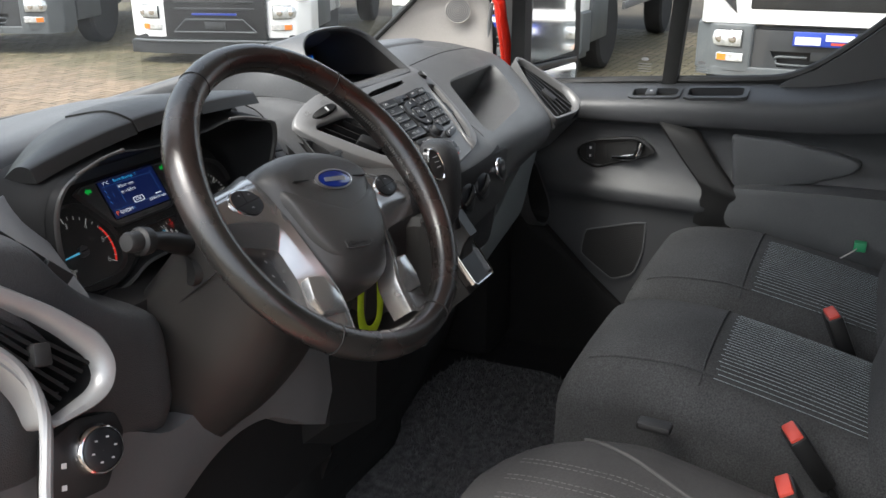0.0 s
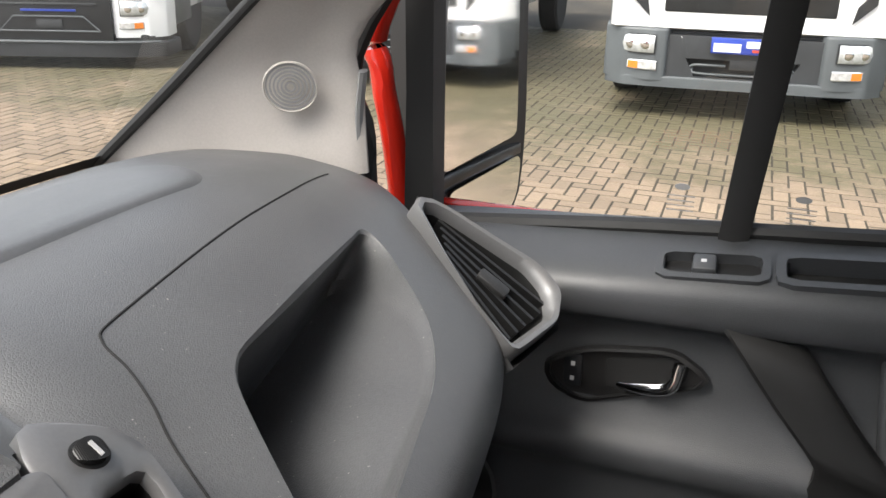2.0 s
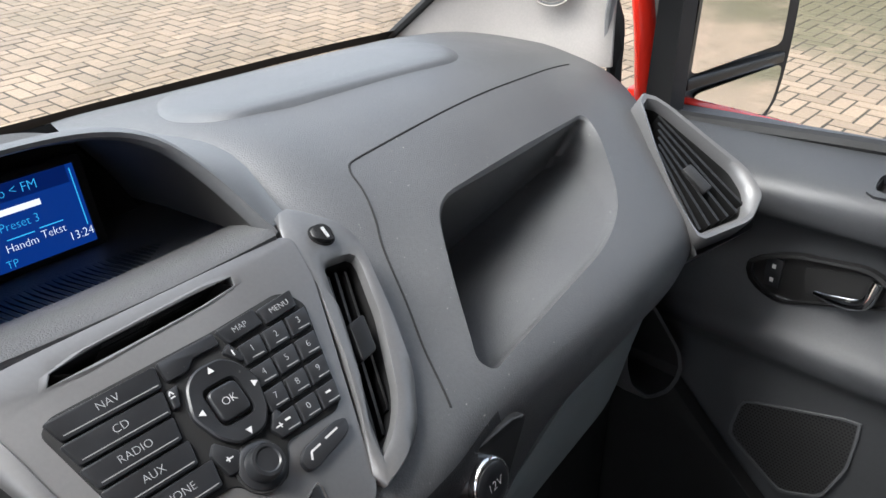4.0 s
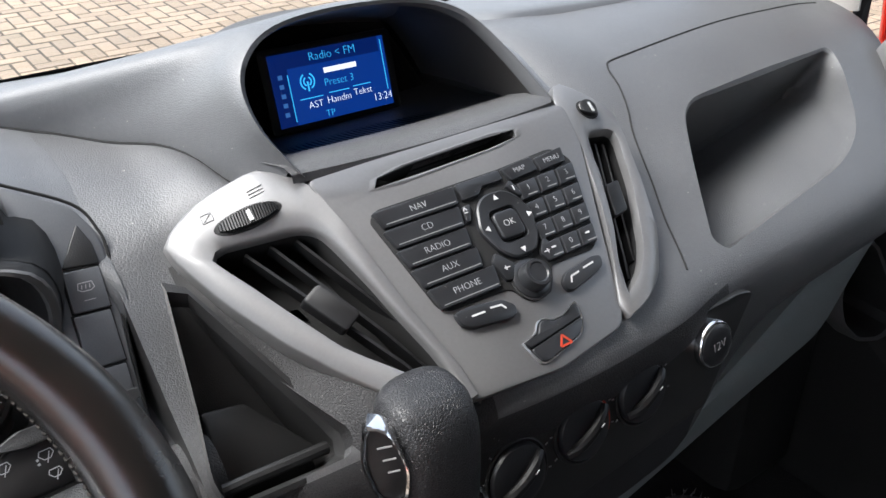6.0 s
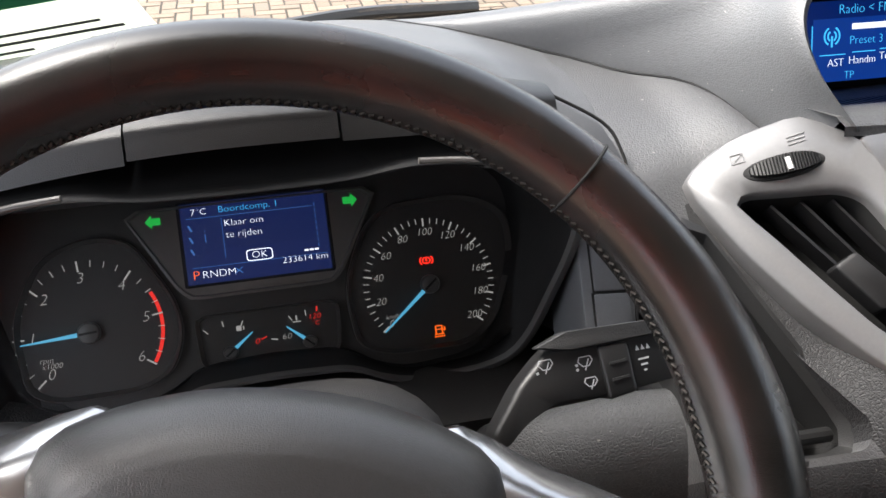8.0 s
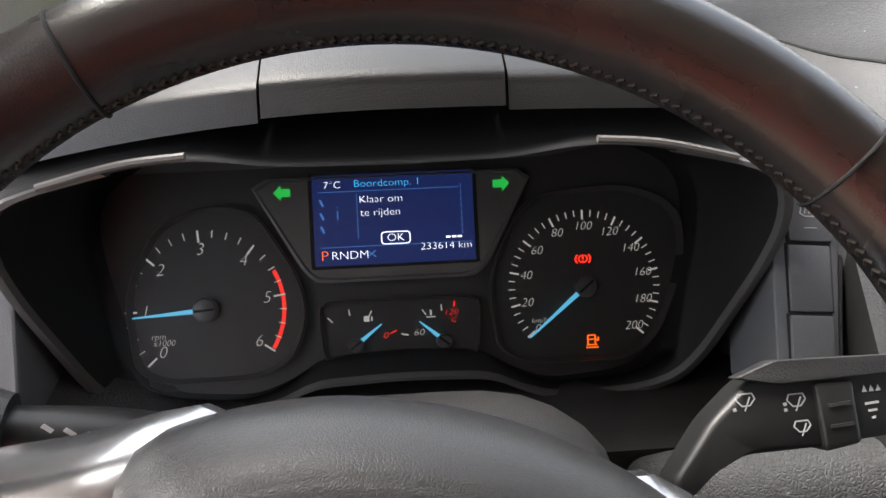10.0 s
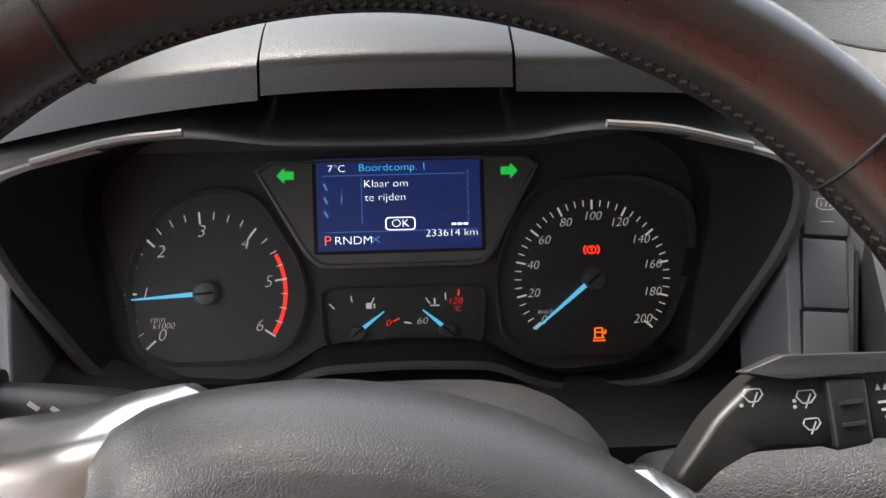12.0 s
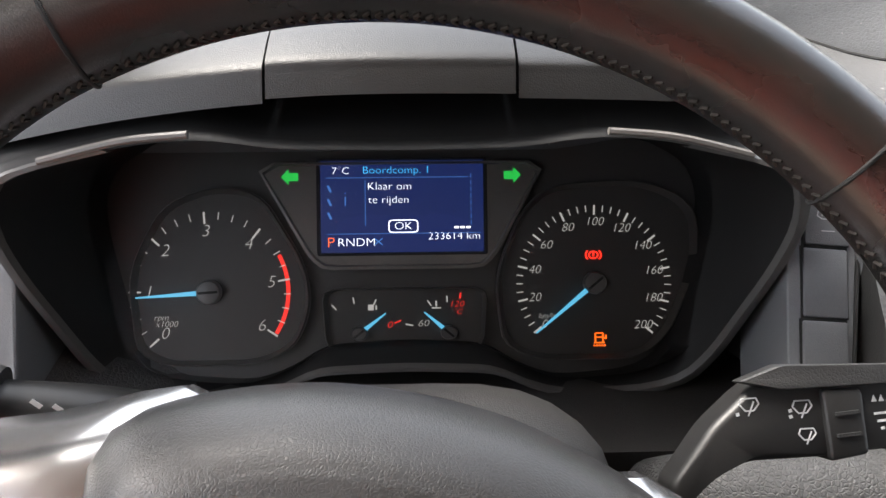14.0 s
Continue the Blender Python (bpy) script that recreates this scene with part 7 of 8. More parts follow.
for i in range(NR):
    a = 2 * math.pi * i / NR
    r = rim_r(a)
    c, s = math.cos(a), math.sin(a)
    rows.append([WF @ Vector(((RR + r * 1.02 * math.cos(b)) * c, (RR + r * 1.02 * math.cos(b)) * s, r * 1.08 * math.sin(b))) for b in [2 * math.pi * j / 20 for j in range(20)]])
rows.append(rows[0])
bm = grid(rows, closed=True)
bmesh.ops.remove_doubles(bm, verts=bm.verts, dist=1e-6)
rim_ob = part("rim", bm, M_LEATHER, whl, "worn black leather rim with a reddish reflection painted into its colour", sharp=80)
# mask of the red reflection painted along the rim's driver-facing side
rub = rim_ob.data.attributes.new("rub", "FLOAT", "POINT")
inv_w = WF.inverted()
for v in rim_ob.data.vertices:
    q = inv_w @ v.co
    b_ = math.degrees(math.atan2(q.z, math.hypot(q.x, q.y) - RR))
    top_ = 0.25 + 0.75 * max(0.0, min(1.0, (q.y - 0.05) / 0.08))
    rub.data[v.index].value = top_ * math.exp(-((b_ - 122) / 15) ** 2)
for d in SEAMS:
    a = radians(d)
    r = rim_r(a) * 1.015
    c, s = math.cos(a), math.sin(a)
    pts = [WF @ Vector(((RR + r * 1.02 * math.cos(b)) * c, (RR + r * 1.02 * math.cos(b)) * s, r * 1.08 * math.sin(b))) for b in [2 * math.pi * j / 24 for j in range(24)]]
    part("rim_seam", tube(pts, 0.0007, 6, closed=True, up=(0.3, 0.5, 0.8)), M_LINE, whl)
st = bmesh.new()
for i in range(300):
    a = 2 * math.pi * i / 300
    d = math.degrees(a)
    if 200 < d < 250 or 290 < d < 340:
        continue
    a2 = a + 0.010
    for b0, b1 in ((2.96, 3.06), (3.17, 3.06)):
        q = []
        for aa, b in ((a, b0), (a2, b1)):
            r = rim_r(aa) * 1.012
            q.append(WF @ Vector(((RR + r * 1.02 * math.cos(b)) * math.cos(aa), (RR + r * 1.02 * math.cos(b)) * math.sin(aa), r * 1.08 * math.sin(b))))
        tube(q, 0.00055, 4, bm=st)
tagged(part("stitching", st, M_THREAD, whl, "brown-grey hand stitching"), kind="stuff")
# hub
hub_half = [(0.0, 0.063), (0.030, 0.061), (0.060, 0.053), (0.082, 0.042), (0.088, 0.030), (0.083, 0.0), (0.073, -0.035), (0.060, -0.078), (0.048, -0.099), (0.030, -0.108), (0.0, -0.110)]
hub_o = hub_half + [(-x, y) for x, y in hub_half[-2:0:-1]]
hub_o = polar(rounded(hub_o, 0.012, 5), (0, -0.02), 72)


def hub_row(s, z, dy=0.0):
    lift = 0.0042 * max(0.0, 1 - abs(s - 0.80) / 0.20)
    return [WF @ Vector((x * s, -0.02 + (y + 0.02) * s + dy, z + lift * max(0.0, min(1.0, (y + 0.01) / 0.04)))) for x, y in hub_o]


dome = [(1.0, -0.055), (1.0, -0.030), (0.985, -0.018), (0.96, -0.010), (0.92, -0.004), (0.86, 0.0010), (0.80, 0.0045), (0.775, 0.0060), (0.755, 0.0075), (0.735, 0.0088), (0.62, 0.0135), (0.50, 0.0160), (0.3, 0.0175), (0.1, 0.018)]
hubm = part("airbag_cover", grid([hub_row(s, z) for s, z in dome], closed=True, caps=True), M_AIRBAG, whl, "grained dark grey airbag cover", sharp=50)
pan = [(0.0, 0.036), (0.050, 0.030), (0.074, 0.012), (0.068, -0.015), (0.059, -0.044), (0.048, -0.066), (0.036, -0.077), (0.018, -0.081), (0.0, -0.082)]
pan = polar(rounded(pan + [(-x, y) for x, y in pan[-2:0:-1]], 0.008, 4), (0, -0.03), 64)


def panel_row(k, z):
    return [WF @ Vector((x * k, -0.03 + (y + 0.03) * k, z - 0.007 * k * max(0.0, min(1.0, (y + 0.004) / 0.020)))) for x, y in pan]


part("cover_panel", grid([panel_row(k, z) for k, z in ((1.03, 0.001), (1.0, 0.0075), (0.985, 0.0095), (0.95, 0.0112), (0.85, 0.0138), (0.6, 0.0168), (0.3, 0.0183), (0.05, 0.0186))], closed=True, caps=True), M_AIRBAG, whl, "raised panel of the airbag cover", sharp=60)
sh = [(0.0, 0.068), (0.030, 0.066), (0.060, 0.057), (0.090, 0.047), (0.118, 0.036), (0.148, 0.024), (0.160, 0.016), (0.140, -0.008), (0.09, -0.016)]
sh = rounded(sh + [(-x, y) for x, y in sh[:0:-1]], 0.004)
part("hub_shell", prism([(x, y - 0.006) for x, y in sh], -0.052, -0.040, WF, 0.004, 2), M_AIRBAG, whl, "dark hub shell behind the spokes")
bo, bi = oval(0.0285, 0.0125, 0, 0.010, 40), oval(0.0265, 0.0108, 0, 0.010, 40)
part("badge_rim", ring([(bo, 0.012), (bo, 0.0195), (bi, 0.0200), (bi, 0.012)], WF), M_SATIN, whl, "silver oval badge rim")
part("badge", prism(bi, 0.012, 0.0192, WF, 0.0015), M_BADGE, whl, "plain blue oval badge")
part("badge_bar", prism(rounded(rect(0.034, 0.0050, 0, 0.010), 0.002), 0.0192, 0.0197, WF), M_SATIN, whl)
for s in (-1, 1):
    part("horn_groove", prism(rect(0.022, 0.0010, s * 0.048, 0.013), 0.0100, 0.0165, WF), M_LINE, whl)
lettering("airbag_text", "AIRBAG", 0.0085, WF, -0.008, -0.066, 0.0156, M_DARK, whl, depth=0.0006)
ab = polar(rounded(rect(0.040, 0.012, -0.008, -0.066), 0.001), (-0.008, -0.066), 32)
ac = [(-0.008 + (x + 0.008) * 0.97, -0.066 + (y + 0.066) * 0.9) for x, y in ab]
part("airbag_frame", ring([(ab, 0.013), (ab, 0.0163), (ac, 0.0163), (ac, 0.013)], WF), M_AIRBAG, whl)
# each spoke runs in from the rim, bends at the hub and runs down to the rim again: back edge, shoulder, ridge, outer edge
STATIONS = [((0.160, 0.018, -0.026), (0.158, 0.008, -0.009), (0.152, -0.014, -0.006), (0.158, -0.032, -0.018)),
            ((0.140, 0.026, -0.029), (0.142, 0.013, -0.008), (0.139, -0.0145, -0.005), (0.146, -0.034, -0.017)),
            ((0.105, 0.0375, -0.033), (0.114, 0.021, -0.007), (0.116, -0.0165, -0.005), (0.118, -0.040, -0.017)),
            ((0.064, 0.0500, -0.036), (0.084, 0.024, -0.007), (0.089, -0.021, -0.005), (0.095, -0.046, -0.017)),
            ((0.066, -0.006, -0.020), (0.074, -0.010, -0.003), (0.0825, -0.029, -0.005), (0.090, -0.053, -0.017)),
            ((0.062, -0.042, -0.012), (0.067, -0.044, 0.0), (0.0755, -0.054, -0.005), (0.0875, -0.067, -0.017)),
            ((0.052, -0.088, -0.012), (0.056, -0.088, 0.0), (0.066, -0.085, -0.005), (0.085, -0.083, -0.017)),
            ((0.044, -0.114, -0.016), (0.048, -0.114, -0.003), (0.060, -0.118, -0.005), (0.090, -0.110, -0.015)),
            ((0.047, -0.152, -0.018), (0.050, -0.152, -0.006), (0.064, -0.156, -0.006), (0.098, -0.142, -0.015))]
for s in (-1, 1):
    lines = [catmull([(s * st_[k][0], st_[k][1], st_[k][2]) for st_ in STATIONS], 4) for k in range(4)]
    rows = []
    for o, a, b, c in zip(*lines):
        o, a, b, c = Vector(o), Vector(a), Vector(b), Vector(c)
        row = [o + Vector((0, 0, -0.016)), o, o * 0.5 + a * 0.5 + Vector((0, 0, 0.002)), a * 0.85 + o * 0.15 + Vector((0, 0, 0.0006)), a * 0.8 + b * 0.2 + Vector((0, 0, 0.0004)), b * 0.92 + a * 0.08, b * 0.94 + c * 0.06, b * 0.5 + c * 0.5, c, c + Vector((0, 0, -0.018))]
        rows.append([WF @ q for q in (row if s > 0 else row[::-1])])
    sp_ = part("spoke", grid(rows, closed=True, caps=True), M_SPOKE, whl, "silver spoke bent down along the airbag cover", sharp=38)
    kc = (s * 0.113, 0.006)
    ko = polar(rounded([(s * x, y) for x, y in ((0.093, 0.008), (0.104, 0.0185), (0.122, 0.0205), (0.1345, 0.015), (0.136, 0.002), (0.122, -0.0085), (0.106, -0.0105), (0.094, -0.002))][::s], 0.007), kc, 40)
    kin = [(kc[0] + (x - kc[0]) * 0.94, kc[1] + (y - kc[1]) * 0.94) for x, y in ko]
    part("button_rim", ring([(ko, -0.010), (ko, -0.0042), (kin, -0.0036), (kin, -0.010)], WF), M_CHROME, sp_, "chrome button rim")
    part("button_pad", prism(kin, -0.010, -0.0026, WF, 0.002, 2), M_BUTTON, sp_, "black control buttons")
    for dx, dy in ((-0.010, 0.006), (0.004, 0.007), (0.002, -0.008)):
        mk = bar(kc[0] + dx - 0.0013, kc[1] + dy, kc[0] + dx, kc[1] + dy + 0.0013, 0.0005, -0.0026, WF)
        bar(kc[0] + dx, kc[1] + dy + 0.0013, kc[0] + dx + 0.0013, kc[1] + dy, 0.0005, -0.0026, WF, mk)
        part("button_mark", mk, M_KEYPRINT, sp_)
    part("button_split", bar(kc[0] - 0.018, kc[1] - 0.006, kc[0] + 0.017, kc[1] + 0.003, 0.0007, -0.0026, WF), M_LINE, sp_)
    part("button_split", bar(kc[0] - 0.003, kc[1] - 0.002, kc[0] - 0.005, kc[1] + 0.012, 0.0007, -0.0026, WF), M_LINE, sp_)
    pp = [(s * x, y) for x, y in ((0.0575, -0.087), (0.0835, -0.085), (0.0885, -0.109), (0.084, -0.128), (0.052, -0.132), (0.048, -0.114))][::s]
    part("spoke_plate", prism(rounded(pp, 0.003), -0.020, -0.0030, WF, 0.0025, 2), M_SPOKE, sp_, "silver plate at the foot of the spoke")
    gp = [(s * x, y) for x, y in ((0.092, -0.040), (0.120, -0.036), (0.116, -0.07), (0.094, -0.10), (0.076, -0.088), (0.076, -0.060))][::s]
    gpad = part("rear_pad", prism(rounded(gp, 0.006), -0.050, -0.034, WF, 0.003), M_DARK, sp_, "black switch pad behind the spoke")
    for x, y in ((0.097, -0.050), (0.086, -0.059), (0.096, -0.067), (0.085, -0.076)):
        part("pad_mark", bar(s * (x - 0.0016), y - 0.0012, s * (x + 0.0012), y + 0.0014, 0.0016, -0.034, WF), M_GREYPRINT, sp_)
part("hub_boss", lathe([(0.045, -0.10), (0.050, -0.06), (0.050, -0.035), (0.03, -0.03)], WF, 32), M_DARK, whl)

# ---- steering column and stalks ----
col = thing("steering_column", "dark plastic steering column shroud with ignition barrel", "steering column", pose(0, 0, 0))
AX = Vector((0, 0.777, -0.630))
rows = []
for s, hw, up, dn in ((0.075, 0.070, 0.050, 0.055), (0.10, 0.085, 0.060, 0.085), (0.15, 0.090, 0.062, 0.115), (0.22, 0.095, 0.05, 0.14), (0.33, 0.10, 0.03, 0.16), (0.45, 0.10, 0.0, 0.16)):
    o = Vector((-0.4766, 0.5267, 1.396)) + AX * s
    sec = [(-hw, 0.0), (-hw * 0.95, up * 0.6), (-hw * 0.6, up * 0.95), (0, up), (hw * 0.6, up * 0.95), (hw * 0.95, up * 0.6), (hw, 0), (hw * 0.95, -dn * 0.6), (hw * 0.55, -dn * 0.97), (0, -dn), (-hw * 0.55, -dn * 0.97), (-hw * 0.95, -dn * 0.6)]
    rows.append([o + Vector((x, 0.630 * y, 0.777 * y)) for x, y in sec])
rows = [catmull(r, 3, closed=True) for r in rows]
cols = [catmull(list(c), 3) for c in zip(*rows)]
part("column_shroud", grid([list(r) for r in zip(*cols)], closed=True, caps=True), M_COLUMN, col, "dark grey column shroud", sharp=50)
part("shroud_split", tube([tuple(p) for p in [Vector((-0.4766 - 0.092, 0.5267, 1.396)) + AX * t + Vector((0, 0, -0.004)) for t in (0.10, 0.16, 0.22)]], 0.0012, 6), M_LINE, col)
part("ignition_barrel", lathe([(0.016, 0.0), (0.018, 0.012), (0.014, 0.02), (0.010, 0.021)], frame_of((-0.568, 0.655, 1.315), (0.3, 0.8, 0), (0.1, 0.0, 1)), 24), M_DARK, col, "black ignition barrel")
part("key_head", box(-0.014, 0.014, -0.005, 0.005, 0.018, 0.045, 0.003, m=frame_of((-0.568, 0.655, 1.315), (0.3, 0.8, 0), (0.1, 0.0, 1))), M_DARK, col)

stk = thing("wiper_stalk", "black wiper stalk with white wiper symbols", "control stalk", pose(0, 0, 0))
FS = frame_of((-0.333, 0.632, 1.368), (1, 0.02, 0.04), (0, 0.62, 0.80))
stp = [(-0.040, -0.020), (-0.022, 0.002), (-0.006, 0.015), (0.006, 0.021), (0.066, 0.019), (0.066, -0.009), (0.016, -0.012), (-0.010, -0.012), (-0.026, -0.019), (-0.036, -0.028)]
part("stalk_body", prism(rounded(stp, 0.005), -0.020, 0.0, FS, 0.004, 3), M_BLACK, stk, "black stalk body")
part("stalk_top", prism(rounded([(-0.012, 0.018), (0.004, 0.0235), (0.066, 0.0205), (0.066, 0.0145), (0.004, 0.0140)], 0.002), -0.004, 0.0035, FS, 0.002), M_DARK, stk)
part("stalk_ring", prism(rounded([(0.021, -0.0135), (0.036, -0.0115), (0.0355, 0.0130), (0.020, 0.0135)], 0.002), -0.02, 0.0025, FS, 0.002), M_BLACK, stk, "black rotary ring")
for k in (0.004, -0.004):
    part("ring_rib", bar(0.024, k, 0.033, k + 0.0005, 0.0012, 0.0025, FS, h=0.0010), M_DARK, stk)
def wiper_mark(ox, oy, sc, drops):
    bm_ = bmesh.new()
    q = [(-0.006, 0.003), (-0.0045, 0.0065), (0.0045, 0.0065), (0.006, 0.003), (0.0025, -0.001), (-0.0025, -0.001)]
    for a_, b_ in zip(q, q[1:] + q[:1]):
        bar(ox + a_[0] * sc, oy + a_[1] * sc, ox + b_[0] * sc, oy + b_[1] * sc, 0.0005, 0.0001, FS, bm_)
    bar(ox - 0.001 * sc, oy - 0.004 * sc, ox + 0.003 * sc, oy + 0.0045 * sc, 0.0005, 0.0001, FS, bm_)
    for k in range(drops):
        bar(ox - 0.0085 * sc, oy - 0.003 * sc + k * 0.0022, ox - 0.0065 * sc, oy - 0.0025 * sc + k * 0.0022, 0.0012, 0.0001, FS, bm_)
    part("stalk_symbol", bm_, M_KEYPRINT, stk, "white wiper symbol")
wiper_mark(-0.007, 0.0075, 0.62, 1)
wiper_mark(0.013, 0.0055, 0.62, 2)
wiper_mark(0.014, -0.0045, 0.55, 0)
for k in range(3):
    part("stalk_symbol", prism([(0.0395 + 0.0028 * k, 0.0075), (0.0415 + 0.0028 * k, 0.0075), (0.0405 + 0.0028 * k, 0.0100)], 0.0001, 0.0004, FS), M_KEYPRINT, stk)
    part("stalk_symbol", bar(0.0400 + 0.001 * k, 0.003 - 0.0028 * k, 0.0455 - 0.001 * k, 0.0032 - 0.0028 * k, 0.0009, 0.0001, FS), M_KEYPRINT, stk)
ls = thing("indicator_stalk", "black indicator stalk with round grey end", "control stalk", pose(0, 0, 0))
pth = catmull([(-0.545, 0.665, 1.335), (-0.575, 0.660, 1.350), (-0.605, 0.655, 1.364), (-0.634, 0.651, 1.373)], 5)
part("stalk_body", tube(pth, [0.0125 + 0.0025 * math.sin(i * 0.35) for i in range(len(pth))], 16, flat=0.8), M_BLACK, ls)
part("stalk_knob", lathe([(0.0140, -0.014), (0.0150, -0.008), (0.0150, -0.002), (0.0130, 0.0), (0.0108, 0.0005), (0.0108, 0.013), (0.0090, 0.016), (0.003, 0.0165)], frame_of((-0.638, 0.651, 1.374), (0, -1, 0), (0.25, 0.0, 1)), 28), M_DARK, ls, "dark grey round knob")
im = bmesh.new()
for k in range(3):
    bar(-0.010 + 0.008 * k, 0.004, -0.006 + 0.008 * k, 0.006, 0.002, 0.0, frame_of((-0.60, 0.642, 1.37), (-0.9, -0.05, 0.35), (0.3, 0.1, 0.9)), im)
part("stalk_symbols", im, M_PRINT, ls)
lan = thing("key_strap", "lime green key strap placed to fit the camera's view", "strap", pose(0, 0, 0))
part("loop", tube(catmull([(-0.268, 0.62, 1.180), (-0.270, 0.62, 1.145), (-0.262, 0.62, 1.118), (-0.240, 0.62, 1.108), (-0.218, 0.62, 1.125), (-0.214, 0.62, 1.180)], 5), 0.009, 8, flat=0.15, up=(0, 1, 0)), M_LIME, lan, "lime green woven loop")

# ---- gear selector ----
gs = thing("gear_selector", "black leather gear selector with chrome gate surround", "gear lever", pose(0, 0, 0))
GF = frame_of((-0.1225, 0.532, 1.221), (1, 0, 0), (0, 0.617, 0.787))
go = polar(rounded(rect(0.066, 0.134), 0.007), (0, 0), 64)
gi = [(x * 0.90, y * 0.952) for x, y in go]
part("gate_surround", ring([(go, -0.004), (go, 0.003), ([(x * 0.97, y * 0.98) for x, y in go], 0.005), (gi, 0.004), (gi, -0.004)], GF), M_CHROME, gs, "chrome gate surround")
part("gate_plate", prism(gi, -0.02, -0.001, GF), M_BLACK, gs, "black gate plate")
part("gate_boot", grid([[GF @ Vector((x * k, y * k * 0.8 + 0.022, z)) for x, y in gi] for k, z in ((0.86, -0.001), (0.70, 0.006), (0.52, 0.016), (0.40, 0.030))], closed=True, caps=True), M_BLACK, gs, "black leather boot")
hr = []
for y, z1, z0, hw in ((0.66, 1.245, 1.08, 0.040), (0.62, 1.255, 1.09, 0.037), (0.595, 1.262, 1.12, 0.034), (0.577, 1.262, 1.15, 0.031)):
    hr.append([(-0.1225 - hw, y, z0 + 0.02), (-0.1225 - hw, y, z1 - 0.012), (-0.1225 - hw + 0.010, y, z1), (-0.1225 + hw - 0.010, y, z1), (-0.1225 + hw, y, z1 - 0.012), (-0.1225 + hw, y, z0 + 0.02), (-0.1225, y, z0)])
part("gear_housing", grid(hr, closed=True, caps=True), M_MATTBLACK, gs, "black gear housing")
part("housing_skirt", grid([[(-0.155, 0.580, 1.255), (-0.090, 0.580, 1.255), (-0.090, 0.66, 1.10), (-0.155, 0.66, 1.10)], [(-0.154, 0.500, 1.156), (-0.091, 0.500, 1.156), (-0.091, 0.66, 1.0), (-0.154, 0.66, 1.0)]], closed=True, caps=True), M_MATTBLACK, gs)
part("gear_shaft", tube([(-0.140, 0.535, 1.25), (-0.138, 0.545, 1.29), (-0.137, 0.55, 1.32)], 0.012, 14), M_SLAT, gs, "black shaft")
krows = []
for z, cx, cy, a, b in ((1.268, -0.139, 0.546, 0.016, 0.014), (1.280, -0.139, 0.546, 0.022, 0.021), (1.300, -0.138, 0.548, 0.029, 0.028), (1.325, -0.137, 0.552, 0.036, 0.034), (1.350, -0.137, 0.555, 0.040, 0.036), (1.372, -0.136, 0.557, 0.040, 0.035), (1.388, -0.135, 0.560, 0.037, 0.031), (1.397, -0.134, 0.562, 0.030, 0.023), (1.400, -0.134, 0.563, 0.016, 0.012)):
    cx, a, b, z = cx - 0.006, a * 0.70, b * 0.80, z - 0.018
    krows.append([(cx + a * math.copysign(abs(math.cos(t)) ** 0.75, math.cos(t)), cy + b * math.copysign(abs(math.sin(t)) ** 0.75, math.sin(t)), z) for t in [2 * math.pi * j / 32 for j in range(32)]])
cols = [catmull(list(c), 2) for c in zip(*krows)]
part("gear_knob", grid([list(r) for r in zip(*cols)], closed=True, caps=True), M_KNOB, gs, "black pebbled leather knob", sharp=70)
GK = frame_of((-0.173, 0.545, 1.358), (0.83, -0.55, 0.05), (-0.30, 0.40, 0.85)) @ Matrix.Diagonal((0.8, 0.62, 1, 1))
ko = polar(rounded([(-0.016, 0.040), (0.002, 0.030), (0.014, -0.010), (0.010, -0.046), (-0.010, -0.040), (-0.020, 0.0)], 0.010), (-0.002, 0.0), 40)
ki = [(-0.002 + (x + 0.002) * 0.80, y * 0.87) for x, y in ko]
part("knob_insert", ring([(ko, -0.012), (ko, 0.001), ([(x * 0.9, y * 0.93) for x, y in ko], 0.003), (ki, 0.002), (ki, -0.006)], GK), M_CHROME, gs, "chrome insert")
part("knob_badge", prism(ki, -0.008, 0.0012, GK, 0.001), M_DARK, gs, "black button face")
for k in range(3):
    part("knob_mark", bar(-0.008 + 0.003 * k, 0.014 - 0.012 * k, 0.002 + 0.002 * k, 0.016 - 0.012 * k, 0.0014, 0.0012, GK), M_PRINT, gs)

